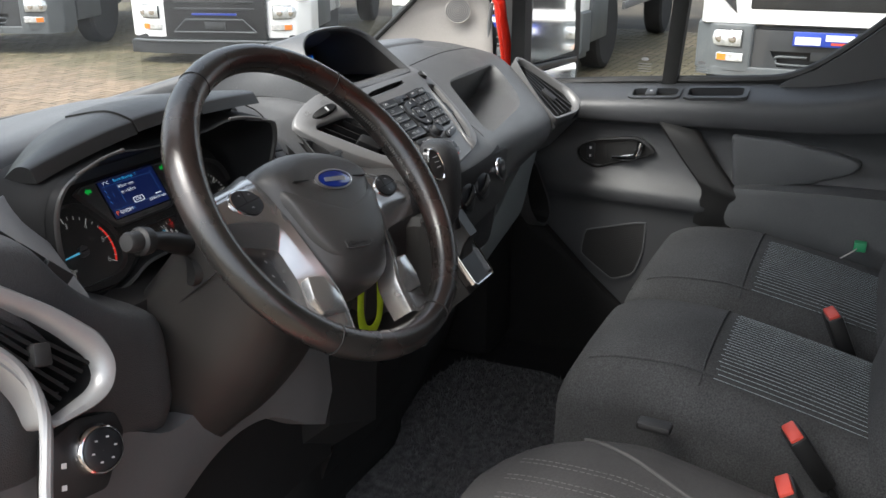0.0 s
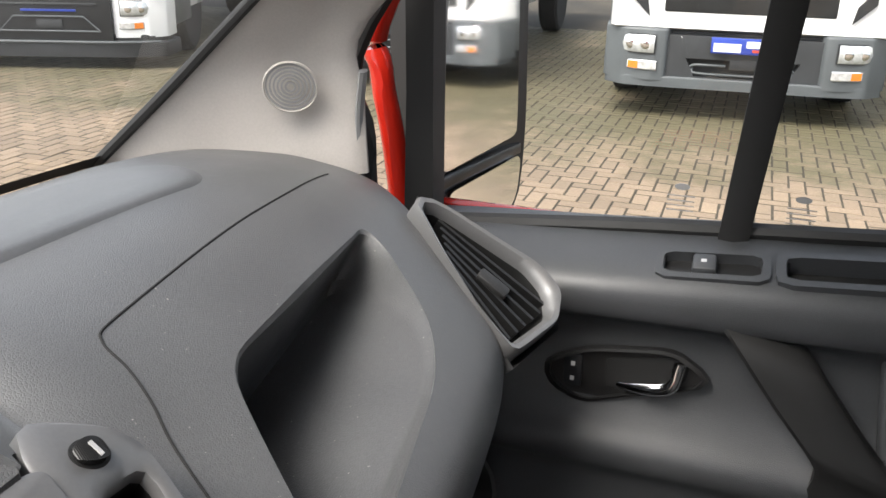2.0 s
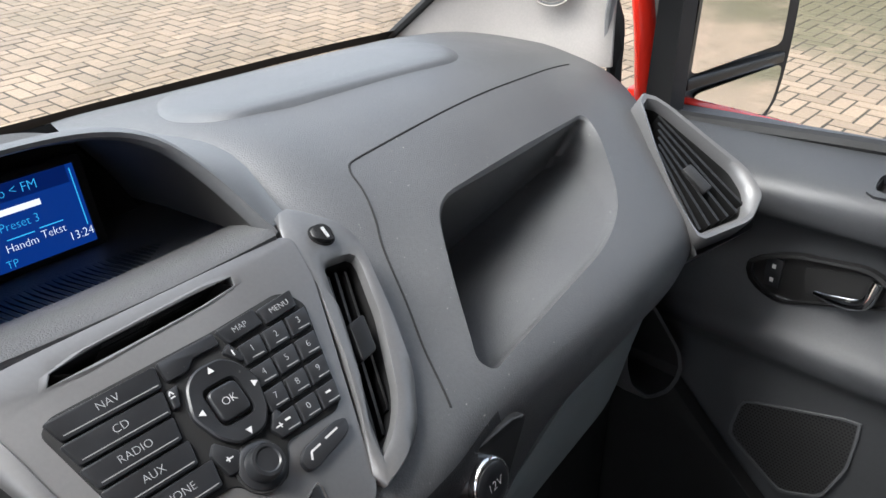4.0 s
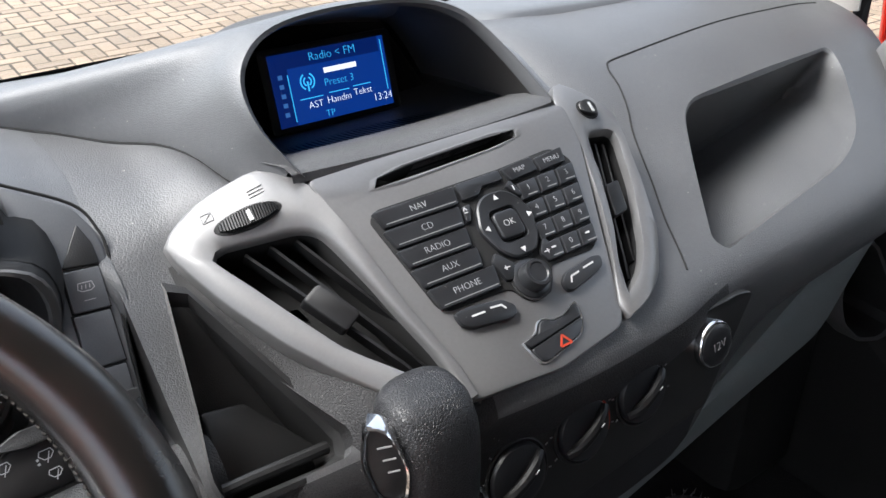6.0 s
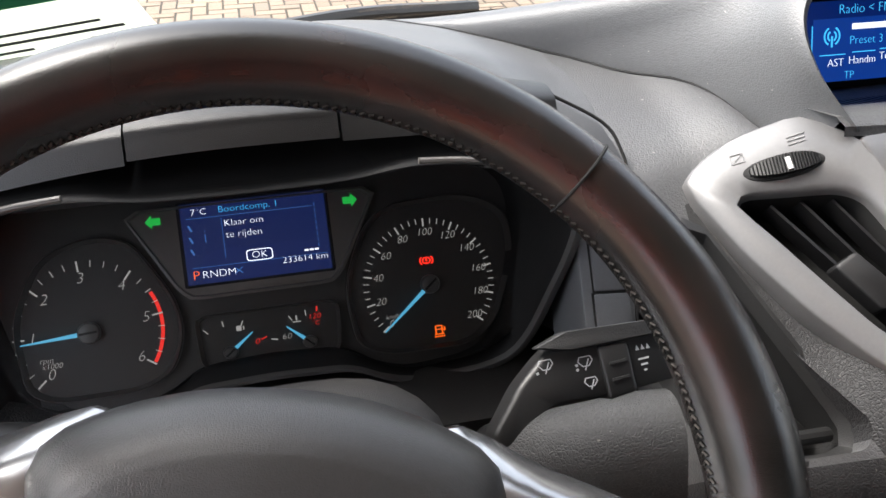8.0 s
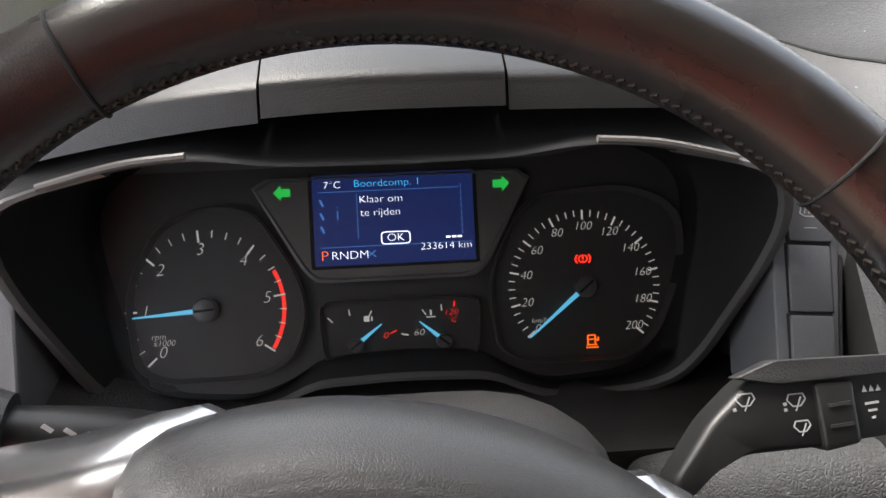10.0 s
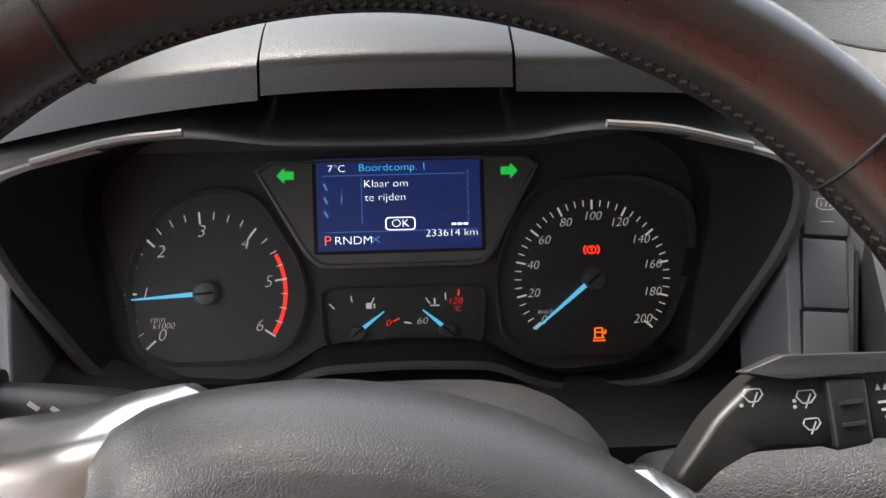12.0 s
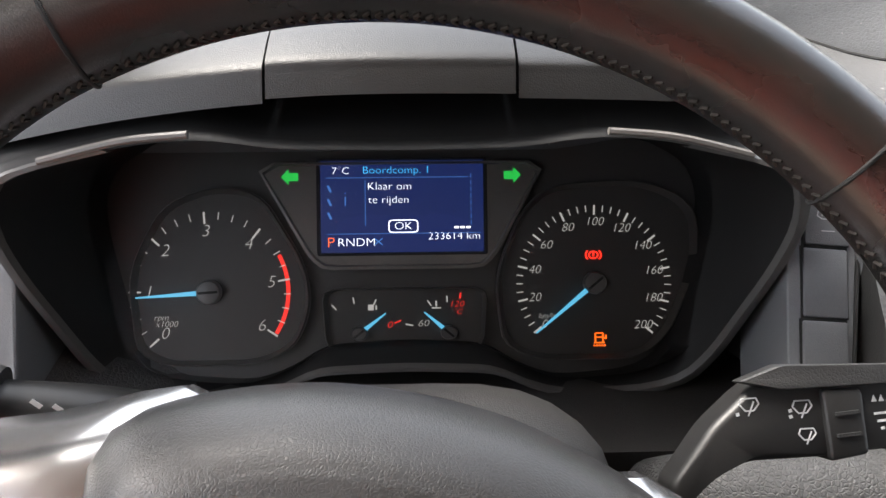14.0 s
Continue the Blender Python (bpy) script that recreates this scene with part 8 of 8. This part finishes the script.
# ---- vents at the dash ends ----
def end_vent(o, xa, ya, outer, opening, c, name, lab, slats, metal=None):
    m = frame_of(o, xa, ya)
    t = thing(name, lab, "air vent", pose(0, 0, 0))
    oo = polar(rounded(outer, 0.012, 5), c, 64)
    hh = polar(rounded(opening, 0.008, 5), c, 64)
    part("vent_frame", ring([(oo, -0.03), (oo, 0.0), ([(a[0] * 0.85 + b[0] * 0.15, a[1] * 0.85 + b[1] * 0.15) for a, b in zip(oo, hh)], 0.004), ([(a[0] * 0.4 + b[0] * 0.6, a[1] * 0.4 + b[1] * 0.6) for a, b in zip(oo, hh)], 0.003), (hh, -0.006), (hh, -0.03)], m, closed_loop=False), metal or M_SILVER, t, "silver vent frame", sharp=50)
    part("vent_duct", ring([(hh, -0.012), ([(c[0] + (x - c[0]) * 0.95, c[1] + (y - c[1]) * 0.95) for x, y in hh], -0.055), ([(c[0] + (x - c[0]) * 0.1, c[1] + (y - c[1]) * 0.1) for x, y in hh], -0.056)], m, closed_loop=False), M_MATTBLACK, t)
    for p, q in slats:
        d = (Vector(q) - Vector(p)).normalized()
        s = Vector((-d.y, d.x)) * 0.0018
        rows = []
        for k in range(9):
            v = Vector(p).lerp(Vector(q), k / 8)
            rows.append([m @ Vector((v.x - s.x, v.y - s.y, -0.008)), m @ Vector((v.x + s.x, v.y + s.y, -0.008)), m @ Vector((v.x + s.x * 2.5, v.y + s.y * 2.5, -0.03)), m @ Vector((v.x + s.x * 0.5, v.y + s.y * 0.5, -0.03))])
        part("slat", grid(rows, closed=True, caps=True), M_BLACK, t, "black vent slat")
    return t, m


PV, pm = end_vent((0.622, 0.645, 1.255), (0.959, -0.14, 0.248), (0.09, 0.132, 0.123),
                  [(-0.002, 0.0), (0.075, -0.020), (0.118, -0.006), (0.128, 0.03), (0.116, 0.09), (0.106, 0.15), (0.095, 0.178), (0.080, 0.180), (0.045, 0.120), (0.015, 0.055)],
                  [(0.008, 0.010), (0.075, -0.008), (0.104, 0.010), (0.113, 0.04), (0.105, 0.10), (0.097, 0.155), (0.081, 0.170), (0.047, 0.113), (0.019, 0.055)], (0.066, 0.06), "side_vent", "silver-framed air vent at the passenger end of the dash",
                  [((0.054 + 0.0075 * k, 0.112 + 0.007 * k), (0.020 + 0.0145 * k, 0.012 - 0.003 * k)) for k in range(6)])
part("vent_slider", box(0.058, 0.074, 0.040, 0.078, -0.012, -0.003, 0.003, m=pm), M_DARK, PV, "black slider")
part("vent_throat", grid([[pm @ Vector((x, y, -0.012)) for x, y in ((-0.005, -0.008), (0.08, -0.026), (0.122, -0.006), (0.134, 0.05), (0.12, 0.15), (0.104, 0.182), (0.09, 0.176))], [pm @ Vector((x, y, -0.12)) for x, y in ((0.015, 0.0), (0.07, -0.01), (0.10, 0.0), (0.115, 0.05), (0.11, 0.14), (0.10, 0.16), (0.09, 0.16))]], closed=True, caps=False), M_DASH, PV, "grey vent surround")

DV, dm_ = end_vent((-0.790, 0.625, 1.325), (1.0, -0.12, -0.28), (0.10, 0.36, 0.92),
                   [(-0.12, 0.105), (-0.027, 0.0613), (0.0227, 0.0371), (0.0653, 0.0088), (0.0778, -0.0199), (0.0682, -0.0454), (0.0476, -0.0576), (0.0007, -0.0690), (-0.0060, -0.0660), (-0.0125, -0.0420), (-0.027, -0.0215), (-0.043, -0.0045), (-0.12, 0.040)],
                   [(-0.115, 0.085), (-0.0295, 0.0443), (-0.0004, 0.0306), (0.0246, 0.0135), (0.0527, -0.0110), (0.0573, -0.0303), (0.0474, -0.0419), (0.0065, -0.0600), (-0.0005, -0.0540), (-0.0085, -0.0321), (-0.021, -0.0128), (-0.0355, 0.0022), (-0.115, 0.052)], (0.012, -0.015), "side_vent", "silver-framed air vent beside the driver's door",
                   [((-0.060, 0.0520 - 0.0062 * k), (0.0535 - 0.0085 * k, -0.0170 - 0.0070 * k)) for k in range(6)], M_SILVERLIT)
part("edge_strip", tube(catmull([dm_ @ Vector(q) for q in ((-0.12, 0.042, 0.001), (-0.060, 0.016, 0.002), (-0.0356, 0.0006, 0.002), (-0.0190, -0.018, 0.002), (-0.0095, -0.039, 0.002), (-0.0050, -0.065, 0.001), (-0.0085, -0.0966, 0.0), (-0.0128, -0.1256, -0.001), (-0.015, -0.17, -0.003))], 5), 0.0058, 10), M_SILVERLIT, DV, "silver edge strip")
part("vent_slider", box(-0.004, 0.014, -0.014, 0.008, -0.014, -0.002, 0.003, m=dm_), M_DARK, DV, "black slider")

# ---- driver's lower dash ----
ld = thing("driver_dash_end", "dark moulded dash end beside the driver with light switch", "dashboard", pose(0, 0, 0))
prof = [(0.86, 1.415), (0.74, 1.413), (0.68, 1.404), (0.665, 1.38), (0.66, 1.33), (0.66, 1.28), (0.662, 1.22), (0.68, 1.15), (0.70, 1.05), (0.90, 1.05)]
tab = []
for x, dy, dz_ in ((-0.86, -0.01, 0.025), (-0.80, -0.012, 0.022), (-0.752, -0.006, 0.0), (-0.72, 0.0, -0.040), (-0.69, 0.004, -0.075), (-0.645, 0.010, -0.112), (-0.595, 0.018, -0.137), (-0.568, 0.045, -0.165)):
    tab.append((x, [(y + dy * (1 if i < 9 else 0), 1.05 + (z - 1.05) * (1 + dz_ / 0.36)) for i, (y, z) in enumerate(prof)]))
rws = stations(tab, 5)
part("end_body", grid([catmull(r, 4) for r in rws], closed=True, caps=True), M_DASHLOW, ld, "dark grey dash end")
BQ = frame_of((2 * CX + 0.259, 0.757, 1.362), (1, -0.05, 0.10), (0, 0.62, 0.78))
part("cluster_cheek", prism(rounded([(0.034, 0.07), (0.021, 0.04), (0.024, 0.0), (0.024, -0.075), (-0.03, -0.075), (-0.03, 0.03), (-0.01, 0.06)], 0.006), -0.05, 0.0, BQ, 0.003), M_SWITCHLIT, ld, "grey panel beside the instruments")
BS = frame_of((-0.735, 0.705, 1.392), (0.70, -0.08, -0.71), (0.10, 0.97, 0.12))
for k in range(3):
    part("push_switch", prism(rounded(rect(0.034, 0.030, -0.03 + 0.037 * k, 0.0), 0.003), -0.012, 0.004, BS, 0.0015), M_DARK, ld, "dark push switch")
part("switch_print", bar(-0.036, 0.0, -0.022, 0.002, 0.002, 0.004, BS), M_PRINT, ld)
LS = frame_of((-0.752, 0.612, 1.200), (0.90, -0.20, -0.30), (0.05, 0.30, 0.95))
part("switch_plate", prism(rounded([(-0.055, -0.045), (0.002, -0.032), (0.022, 0.020), (0.012, 0.040), (-0.028, 0.038), (-0.055, 0.020)], 0.006), -0.02, 0.004, LS, 0.002), M_BLACK, ld, "black light switch panel")
lk = part("light_switch", lathe([(0.0285, 0.0), (0.0285, 0.008), (0.026, 0.012), (0.0245, 0.0125), (0.024, 0.010)], LS @ pose(-0.010, 0.007, 0.004) @ Matrix.Diagonal((0.86, 0.86, 1, 1)), 40), M_CHROME, ld, "chrome-rimmed light switch")
part("switch_face", lathe([(0.024, 0.008), (0.0235, 0.013), (0.020, 0.015), (0.010, 0.0152)], LS @ pose(-0.010, 0.007, 0.004) @ Matrix.Diagonal((0.86, 0.86, 1, 1)), 40), M_BUTTON, lk, "black switch face")
lm = bmesh.new()
for k in range(6):
    a = radians(60 * k + 15)
    bar(0.012 * math.cos(a) - 0.0115, 0.007 + 0.012 * math.sin(a), 0.012 * math.cos(a) - 0.0085, 0.007 + 0.012 * math.sin(a), 0.0016, 0.0196, LS, lm)
part("switch_print", lm, M_PRINT, lk)
for k in (-0.032, -0.012):
    part("plate_print", prism(rect(0.005, 0.005, -0.042, k + 0.008), 0.004, 0.0043, LS), M_PRINT, ld)

kn = thing("knee_panel", "pale grey knee panel below the steering column", "trim panel", pose(0, 0, 0))
rows = []
for x, z0, z1, y in ((-0.83, 1.20, 1.02, 0.66), (-0.74, 1.19, 1.00, 0.665), (-0.66, 1.155, 0.995, 0.675), (-0.60, 1.12, 1.00, 0.68), (-0.53, 1.125, 1.03, 0.68), (-0.47, 1.145, 1.045, 0.675), (-0.41, 1.148, 1.035, 0.668), (-0.345, 1.115, 0.99, 0.66), (-0.300, 1.09, 0.965, 0.66)):
    rows.append([(x, y + 0.02, z0 + 0.004), (x, y, z0), (x, y - 0.004, (z0 + z1) / 2), (x, y + 0.012, z1), (x, y + 0.05, z1 - 0.01), (x, y + 0.06, z0)])
cols = [catmull(list(c), 4) for c in zip(*rows)]
part("panel", grid([list(r) for r in zip(*cols)], closed=True, caps=True), M_KNEE, kn, "pale grey panel")
# solid black block added to stand in for the shade behind the panel
part("panel_back", box(-0.84, -0.22, 0.72, 1.10, 0.85, 1.24), M_MATTBLACK, kn, "black block in place of the shade behind the panel")
part("side_cheek", grid([[(-0.295, 0.655, 1.10), (-0.295, 0.668, 0.96), (-0.295, 0.95, 0.70), (-0.295, 0.95, 1.16)], [(-0.205, 0.63, 1.16), (-0.205, 0.64, 0.93), (-0.205, 0.95, 0.66), (-0.205, 0.95, 1.2)]], closed=True, caps=True), M_MATTBLACK, kn, "black console side")
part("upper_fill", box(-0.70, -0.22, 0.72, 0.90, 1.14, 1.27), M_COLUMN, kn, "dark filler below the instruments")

# ---- floor things ----
fm = thing("floor_mat", "dark grey tufted floor mat on the cab floor", "floor mat", pose(0, 0, 0))
mo = rounded([(-0.10, 0.52), (0.40, 0.48), (0.62, 0.60), (0.60, 0.86), (0.30, 0.90), (0.05, 0.88), (-0.06, 0.80)], 0.06, 6)
part("pile", prism(mo, 0.600, 0.616, bevel=0.005), M_MAT, fm, "tufted grey pile")
tf = bmesh.new()
rng = random.Random(4)
for i in range(5200):
    u, v = rng.uniform(-0.08, 0.6), rng.uniform(0.5, 0.89)
    z = 0.614
    h, r = rng.uniform(0.006, 0.013), 0.0022
    dx, dy = rng.uniform(-0.006, 0.006), rng.uniform(-0.006, 0.006)
    e = [(q[0] - u, q[1] - v) for q in mo]
    if not all(a[0] * b[1] - a[1] * b[0] > -1e-4 for a, b in zip(e, e[1:] + e[:1])):
        continue
    b0 = [tf.verts.new((u + r * math.cos(t), v + r * math.sin(t), z)) for t in (0, 2.1, 4.2)]
    tp = tf.verts.new((u + dx, v + dy, z + h))
    for k in range(3):
        tf.faces.new((b0[k], b0[(k + 1) % 3], tp))
tagged(part("tufts", tf, M_MAT, fm), kind="stuff")
hump = thing("engine_hump", "dark carpeted hump under the dash", "floor hump", pose(0, 0, 0))
part("hump", box(-0.20, 0.20, 0.80, 1.12, 0.60, 0.98, 0.06, 3), M_MATTBLACK, hump)
part("side_post", box(0.62, 0.80, 0.80, 1.1, 0.60, 1.2, 0.04, 2), M_MATTBLACK, hump)
ped = thing("dead_pedal", "black rubber foot rest in the driver's footwell", "pedal", pose(0, 0, 0))
part("pad", box(-0.70, -0.60, 0.74, 0.80, 0.62, 0.86, 0.012, 2, m=pose(0, 0, 0)), M_RUBBER, ped, "ribbed rubber pad")
part("pedal_arm", tube([(-0.52, 0.98, 1.0), (-0.52, 0.92, 0.84), (-0.52, 0.84, 0.76)], 0.012, 8), M_RUBBER, ped)
part("pedal_plate", box(-0.565, -0.475, 0.81, 0.84, 0.72, 0.80, 0.006), M_RUBBER, ped)


# ---- seats ----
def cushion(x0, x1, y0, y1, z0, z1, crown, nx=22, ny=30, nose=0.0):
    """An upholstered cushion: rounded front and sides, crowned top."""
    cx, cy, hx, hy = (x0 + x1) / 2, (y0 + y1) / 2, (x1 - x0) / 2, (y1 - y0) / 2
    rows = []
    for j in range(ny + 1):
        t = -1 + 2 * j / ny
        row = []
        for i in range(nx + 1):
            a = math.pi * i / nx
            u = -math.cos(a)
            uu = math.copysign(abs(u) ** 0.8, u)
            e = max(0.0, 1 - abs(uu) ** 4.5) ** 0.5
            f = max(0.0, 1 - max(0.0, t) ** 6) ** 0.5
            z = z0 + (z1 - z0) * (0.30 + 0.70 * e) * (0.45 + 0.55 * f) + crown * (1 - u * u) * (1 - t * t) - 0.18 * max(0.0, 0.20 - (cy + hy * t))
            shrink = 1 - 0.06 * max(0.0, t) ** 8 if not nose else max(0.2, 1 - max(0.0, (t - 0.12) / 0.88) ** nose) ** 0.45
            row.append((cx + hx * uu * shrink, cy + hy * t, z))
        base = [(row[-1][0], row[-1][1], z0 - 0.14), (row[0][0], row[0][1], z0 - 0.14)]
        rows.append(row + base)
    return grid(rows, closed=True, caps=True)


def back(x0, x1, y, z0, z1, lean_):
    rows = []
    for j in range(15):
        t = j / 14
        z = z0 + (z1 - z0) * t
        yy = y - lean_ * t
        w = (x1 - x0) / 2 * (1 - 0.22 * t ** 4)
        d = 0.06 * (1 - 0.4 * t ** 6)
        rows.append([((x0 + x1) / 2 + w * math.copysign(abs(math.cos(a)) ** 0.6, math.cos(a)), yy + d * math.copysign(abs(math.sin(a)) ** 0.7, math.sin(a)), z) for a in [2 * math.pi * k / 28 for k in range(28)]])
    return grid(rows, closed=True, caps=True)


def stripes(x0, x1, y0, y1, f, n, name_mat, parent, dash=0.006, half=0.0009):
    """Stitched lines that run front to back over a cloth panel."""
    bm = bmesh.new()
    for i in range(n):
        x = x0 + (x1 - x0) * (i + 0.5) / n
        y = y0 + 0.0043 * (i % 2)
        while y < y1 - dash:
            z0_, z1_ = f(x, y), f(x, min(y + dash, y1))
            q = [(x - half, y, z0_), (x + half, y, z0_), (x + half, y + dash, z1_), (x - half, y + dash, z1_)]
            bm.faces.new([bm.verts.new(p) for p in q])
            y += 0.0085
    return tagged(part("stitching", bm, name_mat, parent, "grey-blue stitched lines"), kind="stuff")


def seat_top(ob):
    def f(x, y):
        hit_, p, n_, _ = ob.ray_cast(Vector((x, y, 1.4)), Vector((0, 0, -1)))
        return p.z + 0.0016 if hit_ else 1.0
    return f


for nm, x0, x1, lab, px0, px1 in (("passenger_seat", -0.068, 0.280, "dark cloth middle seat with a grey-striped panel", -0.03, 0.205), ("passenger_seat", 0.312, 0.745, "dark cloth outer seat with a grey-striped panel", 0.355, 0.605)):
    s = thing(nm, lab, "seat", pose(0, 0, 0), "passenger seats")
    cu_ = part("cushion", cushion(x0, x1, -0.16, 0.388, 0.93, 1.042, 0.016), M_FABRIC, s, "dark woven cushion", sharp=70)
    f = seat_top(cu_)
    rows = [[(px0 + (px1 - px0) * i / 12, -0.10 + 0.262 * j / 12, f(px0 + (px1 - px0) * i / 12, -0.10 + 0.262 * j / 12) + 0.0005) for i in range(13)] for j in range(13)]
    pn = part("cloth_panel", grid(rows), M_FABRIC, s, "ribbed cloth panel with grey stitching")
    stripes(px0 + 0.003, px1 - 0.003, -0.10, 0.158, lambda x, y: f(x, y) + 0.0016, 26, M_STITCH, pn, 0.0076, 0.0010)
    pt = [(x0 + 0.05, y, f(x0 + 0.05, y)) for y in [-0.1 + 0.48 * k / 14 for k in range(15)]]
    part("piping", tube(pt, 0.0022, 6), M_FABRIC, s)
    part("piping", tube([(x0 + 0.03 + (x1 - x0 - 0.06) * k / 10, 0.172, f(x0 + 0.03 + (x1 - x0 - 0.06) * k / 10, 0.172)) for k in range(11)], 0.0018, 6), M_FABRIC, s)
    part("backrest", back(x0, x1, -0.105, 0.94, 1.62, 0.14), M_FABRIC, s, "dark woven backrest", sharp=70)
    part("seat_base", box(x0 + 0.02, x1 - 0.02, -0.2, 0.33, 0.60, 0.90, 0.02), M_MATTBLACK, s, "black seat base")
ds = thing("seat", "charcoal cloth driver's seat with stitched stripes and piping", "seat", pose(0, 0, 0))
dc = part("cushion", cushion(-0.745, -0.210, -0.16, 0.392, 0.945, 1.055, 0.008, nose=2.4), M_DRVFABRIC, ds, "charcoal woven cushion", sharp=70)
f = seat_top(dc)
part("piping", tube([(-0.272 - 0.13 * (k / 16), 0.275 - 0.26 * (k / 16) ** 1.2, f(-0.272 - 0.13 * (k / 16), 0.275 - 0.26 * (k / 16) ** 1.2)) for k in range(17)], 0.0026, 8), M_PIPING, ds, "grey piping")
stripes(-0.64, -0.36, -0.08, 0.33, f, 7, M_DRVSTITCH, ds)
stripes(-0.631, -0.351, -0.08, 0.33, f, 7, M_DRVSTITCH, ds)
part("backrest", back(-0.72, -0.235, -0.22, 0.98, 1.68, 0.12), M_DRVFABRIC, ds, "charcoal woven backrest", sharp=70)
part("seat_base", box(-0.70, -0.26, -0.2, 0.26, 0.60, 0.90, 0.02), M_MATTBLACK, ds, "black seat base")
part("height_lever", box(-0.138, -0.112, 0.19, 0.240, 0.985, 0.998, 0.005), M_DARK, ds, "black seat lever")


def buckle(x, y, z, turn, tilt, lab):
    b = thing("seat_belt_buckle", lab, "buckle", pose(x, y, z, tilt, 0, turn) @ Matrix.Scale(0.95, 4), "seat belt buckles")
    part("buckle_body", box(-0.026, 0.026, -0.014, 0.014, -0.10, 0.0, 0.006, 2), M_BLACK, b, "black buckle body")
    part("release_button", box(-0.022, 0.022, -0.010, 0.010, -0.006, 0.004, 0.003, 2), M_BUCKLE, b, "red release button")
    part("buckle_stem", box(-0.018, 0.018, -0.006, 0.006, -0.22, -0.09, 0.003), M_BLACK, b)


buckle(0.282, 0.012, 1.045, 20, -25, "black belt buckle with red button between the passenger seats")
buckle(-0.100, 0.032, 1.018, 25, -35, "black belt buckle with red button beside the middle seat")
buckle(-0.222, 0.028, 1.010, 15, -30, "black belt buckle with red button beside the driver's seat")
tg = thing("cable_tag", "green plastic tag on a thin white wire by the door", "tag", pose(0, 0, 0))
part("tag_body", box(0.715, 0.748, -0.03, -0.005, 1.015, 1.035, 0.003), M_TAG, tg, "green tag")
part("tag_wire", tube(catmull([(0.66, 0.02, 1.012), (0.70, -0.005, 1.02), (0.735, -0.02, 1.026), (0.77, -0.05, 1.05)], 5), 0.0016, 6), M_PRINT, tg, "white wire")

# ---- paving blocks, in a herringbone bond ----
BW = 0.104


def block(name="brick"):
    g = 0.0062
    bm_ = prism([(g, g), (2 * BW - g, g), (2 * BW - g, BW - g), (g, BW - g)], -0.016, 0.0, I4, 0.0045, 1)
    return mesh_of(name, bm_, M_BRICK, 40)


flat_block = block()
up_block = block("brick_across")
up_block.transform(Matrix.Translation((BW, 0, 0)) @ Matrix.Rotation(math.pi / 2, 4, "Z"))
base_v = np.array([v.co for v in flat_block.vertices])
up_v = np.array([v.co for v in up_block.vertices])
faces = [tuple(p.vertices) for p in flat_block.polygons]
verts, polys, count = [], [], 0
rngp = np.random.RandomState(3)
pave = tagged(new("pavement"), "block-paved yard in a herringbone bond", "pavement", kind="structure")
for i, j, lay in paver_grid(-62, 130, -58, 150):
    x, y = i * BW, j * BW
    if x > 13.4:
        continue
    dzp = float(rngp.uniform(-0.003, 0.002))
    if 4.2 < x < 6.0 and 0.9 < y < 2.6 and count < 300:
        ob = new("brick", flat_block if lay else up_block)
        ob.location = (x, y, dzp)
        ob.parent = pave
        count += 1
        continue
    k = len(verts) * len(base_v)
    verts.append((base_v if lay else up_v) + np.array([x, y, dzp]))
    polys.extend([tuple(q + k for q in p) for p in faces])
me = bpy.data.meshes.new("paving_field")
me.from_pydata(np.concatenate(verts).tolist(), [], polys)
me.materials.append(M_BRICK)
tagged(new("paving_field", me), kind="stuff").parent = pave
